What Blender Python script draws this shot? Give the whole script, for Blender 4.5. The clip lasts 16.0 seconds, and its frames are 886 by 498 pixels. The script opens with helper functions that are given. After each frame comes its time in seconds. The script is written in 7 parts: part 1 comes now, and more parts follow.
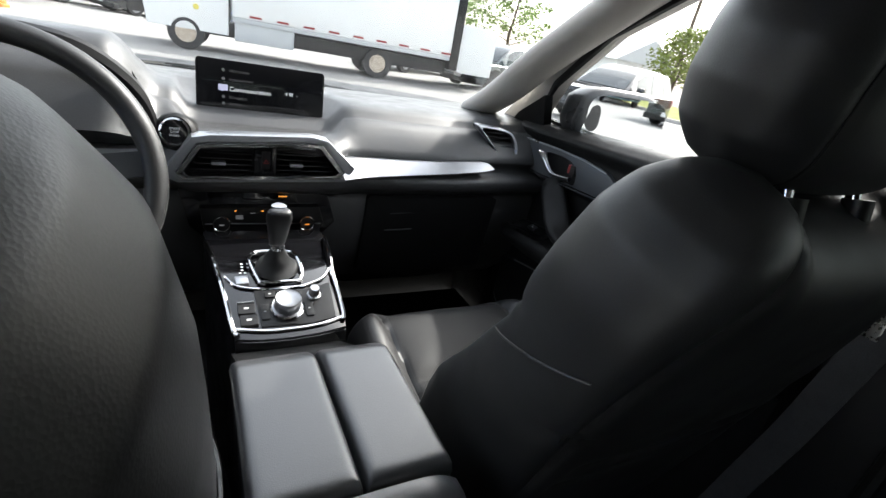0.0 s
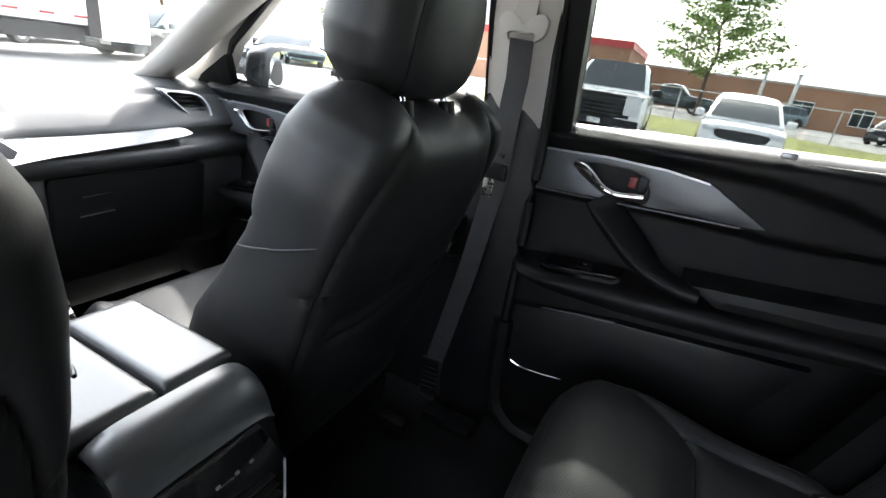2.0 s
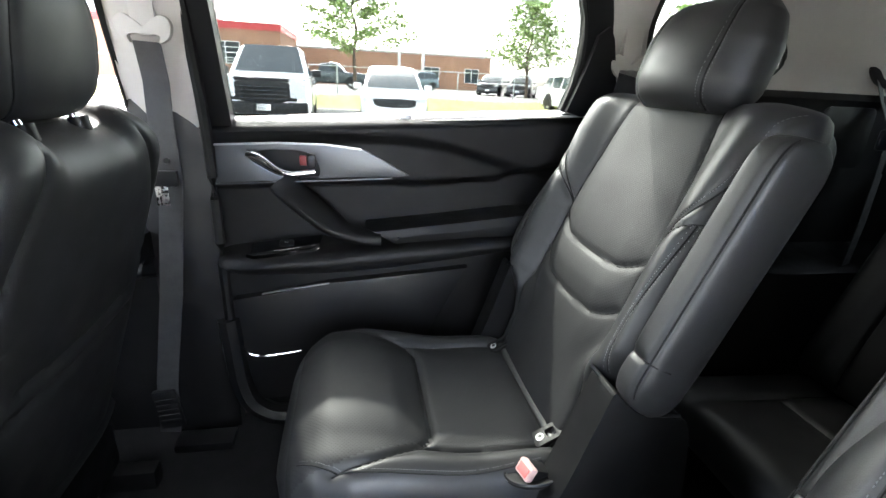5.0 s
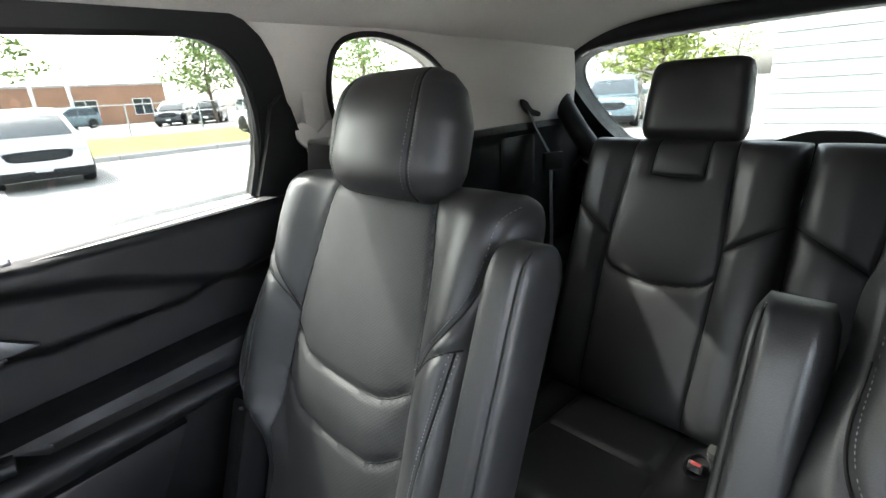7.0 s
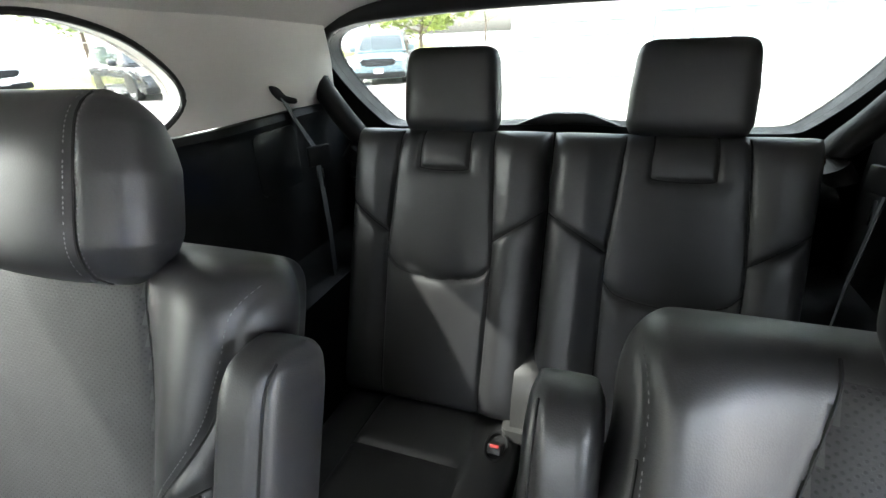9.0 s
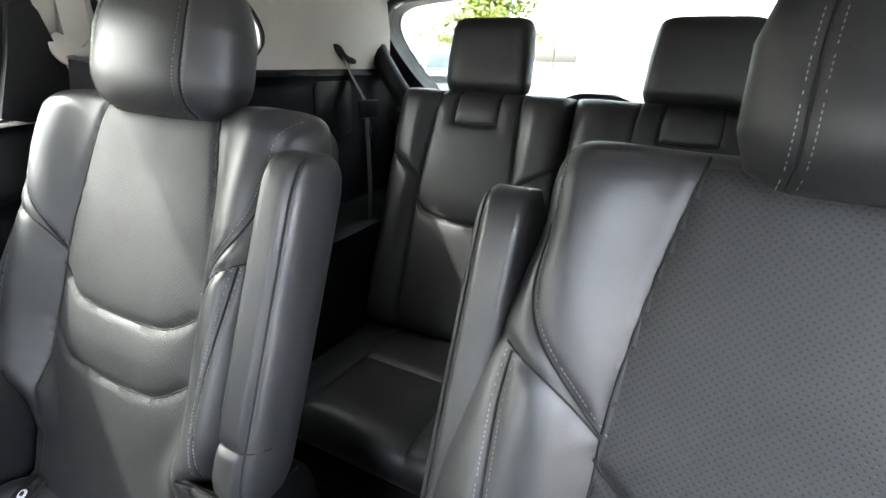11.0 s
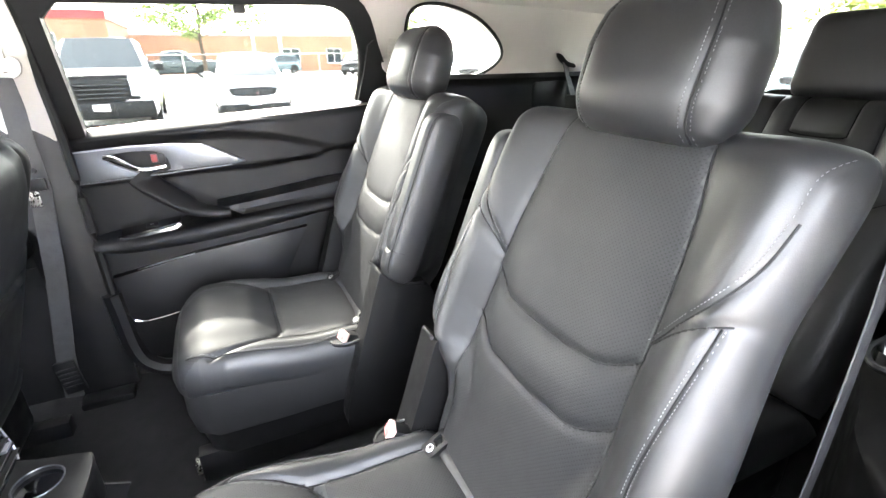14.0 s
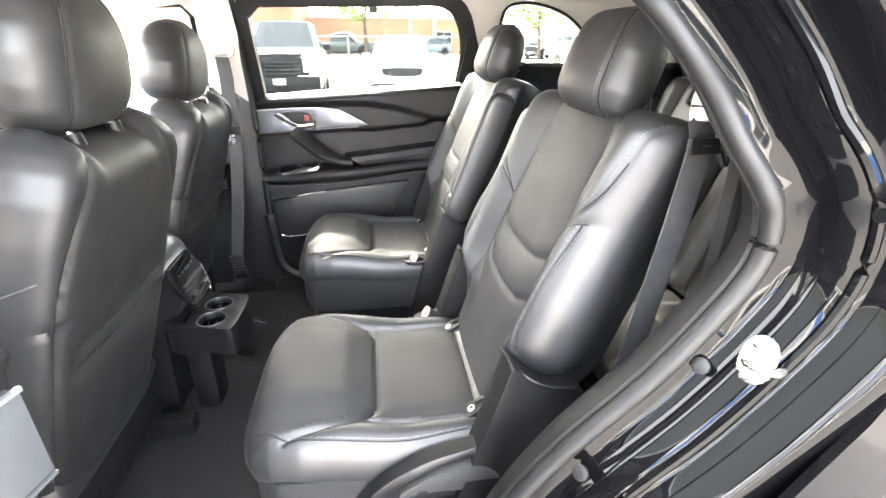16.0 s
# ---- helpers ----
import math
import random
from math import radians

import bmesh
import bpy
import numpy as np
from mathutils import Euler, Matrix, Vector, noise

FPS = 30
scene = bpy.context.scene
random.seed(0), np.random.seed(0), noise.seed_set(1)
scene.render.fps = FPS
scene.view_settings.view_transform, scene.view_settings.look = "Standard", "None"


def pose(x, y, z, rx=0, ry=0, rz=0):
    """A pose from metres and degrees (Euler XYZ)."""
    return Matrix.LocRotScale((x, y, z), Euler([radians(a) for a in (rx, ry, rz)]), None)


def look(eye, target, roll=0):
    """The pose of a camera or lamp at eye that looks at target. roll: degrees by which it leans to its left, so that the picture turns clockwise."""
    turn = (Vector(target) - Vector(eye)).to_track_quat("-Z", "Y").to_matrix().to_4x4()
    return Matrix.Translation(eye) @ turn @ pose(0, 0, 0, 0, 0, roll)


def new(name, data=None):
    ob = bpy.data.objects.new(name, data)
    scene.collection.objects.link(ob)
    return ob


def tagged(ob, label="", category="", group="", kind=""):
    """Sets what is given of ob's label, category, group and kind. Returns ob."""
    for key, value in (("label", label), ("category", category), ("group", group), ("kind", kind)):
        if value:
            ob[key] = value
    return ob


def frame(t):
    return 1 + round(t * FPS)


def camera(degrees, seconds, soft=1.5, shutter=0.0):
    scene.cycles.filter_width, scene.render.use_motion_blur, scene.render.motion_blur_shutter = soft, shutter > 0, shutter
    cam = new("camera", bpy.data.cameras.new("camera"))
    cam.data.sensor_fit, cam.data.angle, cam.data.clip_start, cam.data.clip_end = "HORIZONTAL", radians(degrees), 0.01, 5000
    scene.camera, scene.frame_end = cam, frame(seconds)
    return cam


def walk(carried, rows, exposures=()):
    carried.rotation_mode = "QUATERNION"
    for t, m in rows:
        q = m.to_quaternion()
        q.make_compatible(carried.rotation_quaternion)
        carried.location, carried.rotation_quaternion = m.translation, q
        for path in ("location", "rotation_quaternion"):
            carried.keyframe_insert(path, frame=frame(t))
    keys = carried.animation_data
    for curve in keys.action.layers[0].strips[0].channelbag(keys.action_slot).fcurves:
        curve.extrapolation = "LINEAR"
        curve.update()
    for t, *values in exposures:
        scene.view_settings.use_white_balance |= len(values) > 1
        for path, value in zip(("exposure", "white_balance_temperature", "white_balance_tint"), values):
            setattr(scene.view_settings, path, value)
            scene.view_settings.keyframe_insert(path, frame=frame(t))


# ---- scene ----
cam = camera(87.1, 16.0)
PATH = [
    (0, (-0.136, 0.48, 1.319), (0.804, 2.056, 0.524), 11.1),
    (0.5, (-0.153, 0.431, 1.311), (0.99, 1.869, 0.523), 10.7),
    (1, (-0.178, 0.382, 1.299), (1.14, 1.67, 0.523), 10.3),
    (1.5, (-0.217, 0.36, 1.307), (1.312, 1.401, 0.546), 10.0),
    (2, (-0.249, 0.335, 1.311), (1.44, 1.109, 0.571), 8.8),
    (2.5, (-0.294, 0.315, 1.314), (1.503, 0.819, 0.596), 7.6),
    (3, (-0.341, 0.313, 1.325), (1.507, 0.609, 0.619), 5.7),
    (3.5, (-0.377, 0.299, 1.321), (1.499, 0.354, 0.629), 4.5),
    (3.7, (-0.383, 0.296, 1.304), (1.494, 0.258, 0.615), 4.5),
    (6, (-0.258, 0.235, 1.37), (1.506, -0.475, 0.75), -1.1),
    (6.5, (-0.189, 0.183, 1.397), (1.422, -0.845, 0.805), -3.6),
    (7, (-0.147, 0.151, 1.44), (1.225, -1.158, 0.802), -3.6),
    (7.5, (-0.119, 0.099, 1.476), (1.021, -1.405, 0.813), -4.9),
    (8, (-0.099, 0.042, 1.502), (0.811, -1.578, 0.762), -4.7),
    (8.5, (-0.101, 0.005, 1.502), (0.605, -1.68, 0.687), -3.8),
    (8.7, (-0.106, 0.003, 1.509), (0.528, -1.694, 0.661), -2.7),
    (11, (-0.233, 0.151, 1.385), (0.586, -1.507, 0.623), 1.9),
    (11.5, (-0.321, 0.181, 1.36), (0.815, -1.285, 0.611), 1.8),
    (12, (-0.412, 0.211, 1.349), (0.967, -1.038, 0.618), 2.3),
    (12.5, (-0.514, 0.233, 1.372), (1.017, -0.81, 0.618), 0.9),
    (13, (-0.633, 0.249, 1.376), (0.961, -0.682, 0.606), 0.0),
    (13.5, (-0.73, 0.241, 1.397), (0.898, -0.617, 0.616), -0.7),
    (14, (-0.823, 0.218, 1.396), (0.856, -0.562, 0.64), -0.9),
    (14.5, (-0.926, 0.189, 1.403), (0.799, -0.477, 0.64), -0.6),
    (15, (-1.022, 0.175, 1.403), (0.738, -0.351, 0.613), 0.4),
    (15.5, (-1.127, 0.162, 1.409), (0.658, -0.244, 0.603), 0.7),
    (16, (-1.229, 0.138, 1.416), (0.581, -0.128, 0.609), 0.1),
]
EXPOSURES = [(0, 2.3, 6350, 7), (1.5, 3.05, 6350, 8), (3.5, 4.6, 6350, 8), (6, 4.75, 6300, 9), (7, 4.75, 6300, 9), (8, 5.2, 6300, 9), (8.5, 5.25, 6300, 9), (11, 5.5, 6350, 10), (11.5, 5.35, 6350, 10), (12.5, 5.45, 6450, 10), (13.5, 5.9, 6550, 11), (14, 6.1, 6650, 12), (14.5, 6.4, 6750, 12), (16, 6.2, 6950, 13)]
walk(cam, [(t, look(eye, target, roll)) for t, eye, target, roll in PATH], exposures=EXPOSURES)

# ---- light ----
world = bpy.data.worlds.new("sky")
scene.world = world
world.use_nodes = True
_n = world.node_tree.nodes
_sky = _n.new("ShaderNodeTexSky")
_sky.sky_type, _sky.sun_disc = "NISHITA", False
SUN_EL, SUN_AZ = radians(42), radians(71.5)  # azimuth clockwise from +y
_sky.sun_elevation, _sky.sun_rotation = SUN_EL, SUN_AZ
_sky.air_density, _sky.dust_density = 1.4, 4.0
_mixw = _n.new("ShaderNodeHueSaturation")
_mixw.inputs["Saturation"].default_value = 0.35
world.node_tree.links.new(_sky.outputs[0], _mixw.inputs["Color"])
world.node_tree.links.new(_mixw.outputs[0], _n["Background"].inputs["Color"])
_n["Background"].inputs["Strength"].default_value = 0.15
sun = new("sun", bpy.data.lights.new("sun", "SUN"))
sun.data.energy, sun.data.angle, sun.data.color = 1.45, radians(1.2), (1.0, 0.95, 0.88)
sun.matrix_basis = look((0, 0, 0), (-math.sin(SUN_AZ) * math.cos(SUN_EL), -math.cos(SUN_AZ) * math.cos(SUN_EL), -math.sin(SUN_EL)))

# ---- building kit ----
def ss(a, b, x):
    """Smooth step from a to b."""
    t = np.clip((np.asarray(x, float) - a) / (b - a), 0, 1)
    return t * t * (3 - 2 * t)


def lerp_table(table, v):
    """Piecewise linear value of a table of (v, value) pairs."""
    return np.interp(v, [a for a, _ in table], [b for _, b in table])


def smooth(mesh, angle=40):
    for p in mesh.polygons:
        p.use_smooth = True
    mesh.set_sharp_from_angle(angle=radians(angle))


def part(name, bm, material, parent=None, label="", angle=40, flip=True):
    """Links a bmesh as one mesh object under a thing or a part."""
    if flip:
        bmesh.ops.recalc_face_normals(bm, faces=bm.faces)
    mesh = bpy.data.meshes.new(name)
    bm.to_mesh(mesh)
    bm.free()
    for m in material if isinstance(material, (list, tuple)) else [material]:
        mesh.materials.append(m)
    smooth(mesh, angle)
    ob = new(name, mesh)
    if parent is not None:
        ob.parent = parent
    if label:
        ob["label"] = label
    return ob


def thing(name, label, category, group="", at=None, kind=""):
    ob = new(name)
    ob.empty_display_size = 0.05
    if at is not None:
        ob.matrix_basis = at
    return tagged(ob, label, category, group, kind)


def add_box(bm, x0, x1, y0, y1, z0, z1, bevel=0.0, segments=2, m=None):
    r = bmesh.ops.create_cube(bm, size=1.0, matrix=Matrix.Translation(((x0 + x1) / 2, (y0 + y1) / 2, (z0 + z1) / 2)) @ Matrix.Diagonal((x1 - x0, y1 - y0, z1 - z0, 1)))
    vs = r["verts"]
    if bevel > 0:
        es = list({e for v in vs for e in v.link_edges})
        out = bmesh.ops.bevel(bm, geom=es, offset=bevel, segments=segments, profile=0.6, affect="EDGES", clamp_overlap=True)
        vs = list({v for f in out["faces"] for v in f.verts} | {v for v in vs if v.is_valid})
    if m is not None:
        bmesh.ops.transform(bm, matrix=m, verts=vs)
    return vs


def box(x0, x1, y0, y1, z0, z1, bevel=0.0, segments=2, m=None):
    bm = bmesh.new()
    add_box(bm, x0, x1, y0, y1, z0, z1, bevel, segments, m)
    return bm


def add_cyl(bm, p, q, r0, r1=None, n=24, cap=True):
    p, q = Vector(p), Vector(q)
    d = q - p
    m = Matrix.Translation((p + q) / 2) @ d.to_track_quat("Z", "Y").to_matrix().to_4x4()
    return bmesh.ops.create_cone(bm, cap_ends=cap, segments=n, radius1=r0, radius2=r0 if r1 is None else r1, depth=d.length, matrix=m)["verts"]


def cyl(p, q, r0, r1=None, n=24, cap=True):
    bm = bmesh.new()
    add_cyl(bm, p, q, r0, r1, n, cap)
    return bm


def add_lathe(bm, profile, m, n=32):
    """Turns (radius, height) pairs round the local Z of the pose m."""
    rings = []
    for r, h in profile:
        rings.append([bm.verts.new(m @ Vector((r * math.cos(2 * math.pi * i / n), r * math.sin(2 * math.pi * i / n), h))) for i in range(n)])
    for a, b in zip(rings, rings[1:]):
        for i in range(n):
            bm.faces.new((a[i], a[(i + 1) % n], b[(i + 1) % n], b[i]))
    for ring, r in ((rings[0], profile[0][0]), (rings[-1], profile[-1][0])):
        if r > 1e-5:
            bm.faces.new(ring)
    bmesh.ops.remove_doubles(bm, verts=[v for ring in rings for v in ring], dist=1e-6)


def lathe(profile, m, n=32):
    bm = bmesh.new()
    add_lathe(bm, profile, m, n)
    return bm


def curve_points(points, n=8, closed=False):
    """Catmull-Rom through the points."""
    P = [Vector(p) for p in points]
    if len(P) < 3:
        return P
    out, N = [], len(P)
    last = N if closed else N - 1
    for i in range(last):
        p1, p2 = P[i], P[(i + 1) % N]
        p0 = P[i - 1] if closed or i > 0 else p1 * 2 - p2
        p3 = P[(i + 2) % N] if closed or i + 2 < N else p2 * 2 - p1
        for k in range(n):
            t = k / n
            out.append(0.5 * ((2 * p1) + (p2 - p0) * t + (2 * p0 - 5 * p1 + 4 * p2 - p3) * t * t + (3 * p1 - p0 - 3 * p2 + p3) * t ** 3))
    if not closed:
        out.append(P[-1])
    return out


def add_sweep(bm, points, profile, closed=False, up=(0, 0, 1), scale=None, cap=True):
    """Sweeps a closed 2D profile (side, up) along the points."""
    P = [Vector(p) for p in points]
    N, rings, up = len(P), [], Vector(up)
    for i in range(N):
        a = P[i - 1] if closed or i > 0 else P[i]
        b = P[(i + 1) % N] if closed or i < N - 1 else P[i]
        d = (b - a).normalized()
        s = d.cross(up)
        s = s.normalized() if s.length > 1e-4 else Vector((1, 0, 0))
        u = s.cross(d).normalized()
        k = scale[i] if scale is not None else 1.0
        rings.append([bm.verts.new(P[i] + s * (x * k) + u * (y * k)) for x, y in profile])
    n = len(profile)
    for i in range(N if closed else N - 1):
        a, b = rings[i], rings[(i + 1) % N]
        for j in range(n):
            bm.faces.new((a[j], a[(j + 1) % n], b[(j + 1) % n], b[j]))
    if cap and not closed:
        bm.faces.new(rings[0][::-1])
        bm.faces.new(rings[-1])


def ring_profile(rx, ry=None, n=8):
    ry = rx if ry is None else ry
    return [(rx * math.cos(2 * math.pi * i / n), ry * math.sin(2 * math.pi * i / n)) for i in range(n)]


def tube(points, r, n=8, closed=False, smooth_n=0, up=(0, 0, 1), scale=None):
    bm = bmesh.new()
    add_sweep(bm, curve_points(points, smooth_n, closed) if smooth_n else points, ring_profile(r, n=n), closed, up, scale)
    return bm


def strip(points, w, t, closed=False, smooth_n=0, up=(0, 0, 1)):
    bm = bmesh.new()
    add_sweep(bm, curve_points(points, smooth_n, closed) if smooth_n else points, [(-w / 2, -t / 2), (w / 2, -t / 2), (w / 2, t / 2), (-w / 2, t / 2)], closed, up)
    return bm


def add_prism(bm, outline, holes, place, depth, bevel=0.0, cuts=()):
    """A flat plate: the 2D outline (with holes) filled, mapped by place(a, b, d), from d = 0 to d = depth."""
    flat = bmesh.new()
    es = []
    for loop in [outline, *holes]:
        vs = [flat.verts.new((a, b, 0)) for a, b in loop]
        es += [flat.edges.new((vs[i], vs[(i + 1) % len(vs)])) for i in range(len(vs))]
    bmesh.ops.triangle_fill(flat, use_beauty=True, use_dissolve=False, edges=es)
    for c in cuts:
        bmesh.ops.bisect_plane(flat, geom=flat.verts[:] + flat.edges[:] + flat.faces[:], plane_co=(c, 0, 0), plane_no=(1, 0, 0))
    bmesh.ops.triangulate(flat, faces=flat.faces[:])
    flat.verts.index_update()
    co = [(v.co.x, v.co.y) for v in flat.verts]
    tris = [[v.index for v in f.verts] for f in flat.faces]
    rim = [[v.index for v in e.verts] for e in flat.edges if len(e.link_faces) == 1]
    flat.free()
    A = [bm.verts.new(place(a, b, 0.0)) for a, b in co]
    B = [bm.verts.new(place(a, b, depth)) for a, b in co]
    for t in tris:
        bm.faces.new([A[i] for i in t])
        bm.faces.new([B[i] for i in reversed(t)])
    side = [bm.faces.new((A[i], A[j], B[j], B[i])) for i, j in rim]
    if bevel > 0:
        es = [e for f in side for e in f.edges if (e.verts[0] in B and e.verts[1] in B)]
        bmesh.ops.recalc_face_normals(bm, faces=bm.faces)
        bmesh.ops.bevel(bm, geom=list(set(es)), offset=bevel, segments=2, profile=0.6, affect="EDGES", clamp_overlap=True)


def prism(outline, holes, place, depth, bevel=0.0, cuts=()):
    bm = bmesh.new()
    add_prism(bm, outline, holes, place, depth, bevel, cuts)
    return bm


def rounded(x0, x1, y0, y1, r, n=5):
    out = []
    for cx, cy, a in ((x1 - r, y1 - r, 0), (x0 + r, y1 - r, 90), (x0 + r, y0 + r, 180), (x1 - r, y0 + r, 270)):
        out += [(cx + r * math.cos(radians(a + 90 * i / n)), cy + r * math.sin(radians(a + 90 * i / n))) for i in range(n + 1)]
    return out


def soft_loop(points, n=6):
    return [(p.x, p.y) for p in curve_points([(a, b, 0) for a, b in points], n, True)]


def seam_distance(x, b, seams):
    """Distance from each (x, b) to the nearest of the seam lines."""
    best = np.full(x.shape, 9.0)
    for line in seams:
        for (x0, b0), (x1, b1) in zip(line, line[1:]):
            dx, db = x1 - x0, b1 - b0
            t = np.clip(((x - x0) * dx + (b - b0) * db) / (dx * dx + db * db + 1e-12), 0, 1)
            best = np.minimum(best, np.hypot(x - x0 - t * dx, b - b0 - t * db))
    return best


class Pad:
    """An upholstered pad: half-width by height, padded front and back, bolsters and seams."""

    def __init__(self, half, H, tf, tb, place, bolster=None, seams=(), puff=0.008, groove=0.006, p=6, q=8, back_seams=(), arch=None, soft=0.03, cut=0.0046, rise=1.0):
        self.half, self.H, self.tf, self.tb, self.place = half, H, tf, tb, place
        self.bolster, self.seams, self.puff, self.groove, self.p, self.q = bolster, seams, puff, groove, p, q
        self.back_seams, self.arch, self.soft, self.cut, self.rise = back_seams, arch, soft, cut, rise

    def depth(self, x, b, front=True):
        v = np.clip(b / self.H, 0, 1)
        u = np.clip(x / self.half(v), -1, 1)
        edge = ((1 - np.abs(u) ** self.p) * (1 - np.abs(2 * v ** self.rise - 1) ** self.q)) ** 0.5
        d = edge * (self.tf if front else -self.tb)
        if front and self.bolster is not None:
            d = d + self.bolster(u, v) * edge
        seams = self.seams if front else self.back_seams
        if len(seams):
            s = seam_distance(x, b, seams)
            k = (self.puff * (1 - np.exp(-s / self.soft)) - self.groove * np.exp(-(s / self.cut) ** 2)) * edge
            d = d + (k if front else -k)
        return d

    def at(self, x, b, lift=0.0, front=True):
        d = float(self.depth(np.array([x], float), np.array([b], float), front)[0]) + (lift if front else -lift)
        return self.point(x, b, d)

    def point(self, x, b, d):
        if self.arch is not None:
            b = b + self.arch(x, b)
        return self.place(x, b, d)

    def flank(self, side, b, d, lift=0.0018):
        """A point on the side face at height b and depth d."""
        v = b / self.H
        e = min(abs(d) / ((self.tf + (float(self.bolster(np.array(1.0), np.array(v))) if self.bolster is not None else 0.0) if d > 0 else self.tb) * (1 - abs(2 * v - 1) ** self.q) ** 0.5), 0.999)
        x = float(self.half(np.array(v))) * (1 - e * e) ** (1 / self.p)
        return Vector(self.point(side * (x + lift), b, d))

    def mesh(self, nu, nv, index=None, back_index=None):
        bm = bmesh.new()
        uv = bm.loops.layers.uv.new("UVMap")
        su = np.sin(np.linspace(-1, 1, nu) * math.pi / 2)
        su = 0.55 * su + 0.45 * np.linspace(-1, 1, nu)
        sv = np.linspace(0, 1, nv)
        sv = 0.5 * sv + 0.5 * (1 - np.cos(math.pi * sv)) / 2
        U, V = np.meshgrid(su, sv)
        X, B = U * self.half(V), V * self.H
        Df, Db = self.depth(X, B), self.depth(X, B, False)
        front = [[bm.verts.new(self.point(X[j, i], B[j, i], Df[j, i])) for i in range(nu)] for j in range(nv)]
        back = [[front[j][i] if j in (0, nv - 1) or i in (0, nu - 1) else bm.verts.new(self.point(X[j, i], B[j, i], Db[j, i])) for i in range(nu)] for j in range(nv)]
        for j in range(nv - 1):
            for i in range(nu - 1):
                f = bm.faces.new((front[j][i], front[j][i + 1], front[j + 1][i + 1], front[j + 1][i]))
                for loop, (jj, ii) in zip(f.loops, ((j, i), (j, i + 1), (j + 1, i + 1), (j + 1, i))):
                    loop[uv].uv = (X[jj, ii], B[jj, ii])
                if index is not None:
                    f.material_index = index((X[j, i] + X[j, i + 1] + X[j + 1, i] + X[j + 1, i + 1]) / 4, (B[j, i] + B[j + 1, i]) / 2)
                q = (back[j][i], back[j + 1][i], back[j + 1][i + 1], back[j][i + 1])
                if len(set(q)) == 4 and set(q) != set((front[j][i], front[j][i + 1], front[j + 1][i + 1], front[j + 1][i])):
                    g = bm.faces.new(q)
                    if back_index is not None:
                        g.material_index = back_index((X[j, i] + X[j + 1, i + 1]) / 2, (B[j, i] + B[j + 1, i]) / 2)
        return bm

    def seam(self, line, r=0.0014, lift=0.0009, front=True):
        """A thin dark join pressed into the front along a line."""
        pts = []
        for (x0, b0), (x1, b1) in zip(line, line[1:]):
            n = max(1, int(math.hypot(x1 - x0, b1 - b0) / 0.006))
            pts += [Vector(self.at(x0 + (x1 - x0) * i / n, b0 + (b1 - b0) * i / n, lift, front)) for i in range(n)]
        pts.append(Vector(self.at(*line[-1], lift, front)))
        return tube(pts, r, 5, up=(0.3, 0.5, 0.8))

    def stitches(self, line, offsets=(-0.005, 0.005), pitch=0.0043, size=0.00062):
        """Rows of thread dashes along a line drawn on the front."""
        bm = bmesh.new()
        L = [Vector((a, b, 0)) for a, b in line]
        for off in offsets:
            acc = 0.0
            for p, q in zip(L, L[1:]):
                d = q - p
                n = d.length
                if n < 1e-6:
                    continue
                d /= n
                side = Vector((-d.y, d.x, 0)) * off
                while acc < n:
                    a, c = p + d * acc + side, p + d * min(acc + pitch * 0.62, n) + side
                    A, C = Vector(self.at(a.x, a.y, 0.0009)), Vector(self.at(c.x, c.y, 0.0009))
                    if (C - A).length > 0.0015:
                        M = (A + C) / 2
                        w = Vector(self.at(a.x + side.x * 0.2, a.y + side.y * 0.2, 0.0009)) - A
                        w = w.normalized() * size if w.length > 1e-7 else Vector((size, 0, 0))
                        nrm = (C - A).cross(w).normalized() * size
                        ring = []
                        for P in (A, M, C):
                            s = 1.0 if P is M else 0.4
                            ring.append([bm.verts.new(P + w * s + nrm * 0), bm.verts.new(P + nrm * s * 0.9), bm.verts.new(P - w * s), bm.verts.new(P - nrm * s * 0.9)])
                        for r0, r1 in zip(ring, ring[1:]):
                            for i in range(4):
                                bm.faces.new((r0[i], r0[(i + 1) % 4], r1[(i + 1) % 4], r1[i]))
                    acc += pitch
                acc -= n
        return bm


def dense(points, n=8):
    return [(p.x, p.y) for p in curve_points([(a, b, 0) for a, b in points], n)]


def text_mesh(body, size, material, parent, m, name="lettering", align="LEFT"):
    cu = bpy.data.curves.new(name, "FONT")
    cu.body, cu.size, cu.extrude, cu.align_x = body, size, 0.0002, align
    tmp = bpy.data.objects.new(name, cu)
    scene.collection.objects.link(tmp)
    mesh = bpy.data.meshes.new_from_object(tmp.evaluated_get(bpy.context.evaluated_depsgraph_get()))
    bpy.data.objects.remove(tmp)
    bpy.data.curves.remove(cu)
    mesh.materials.clear()
    mesh.materials.append(material)
    ob = new(name, mesh)
    ob.parent = parent
    ob.matrix_basis = m
    return ob


def grid_sheet(rows, thickness=None):
    """A surface through rows of points; a vector thickness makes it solid."""
    bm = bmesh.new()
    V = [[bm.verts.new(p) for p in r] for r in rows]
    for a, b in zip(V, V[1:]):
        for i in range(len(a) - 1):
            bm.faces.new((a[i], a[i + 1], b[i + 1], b[i]))
    if thickness is not None:
        r = bmesh.ops.extrude_face_region(bm, geom=bm.faces[:])
        bmesh.ops.translate(bm, verts=[v for v in r["geom"] if isinstance(v, bmesh.types.BMVert)], vec=thickness)
    return bm

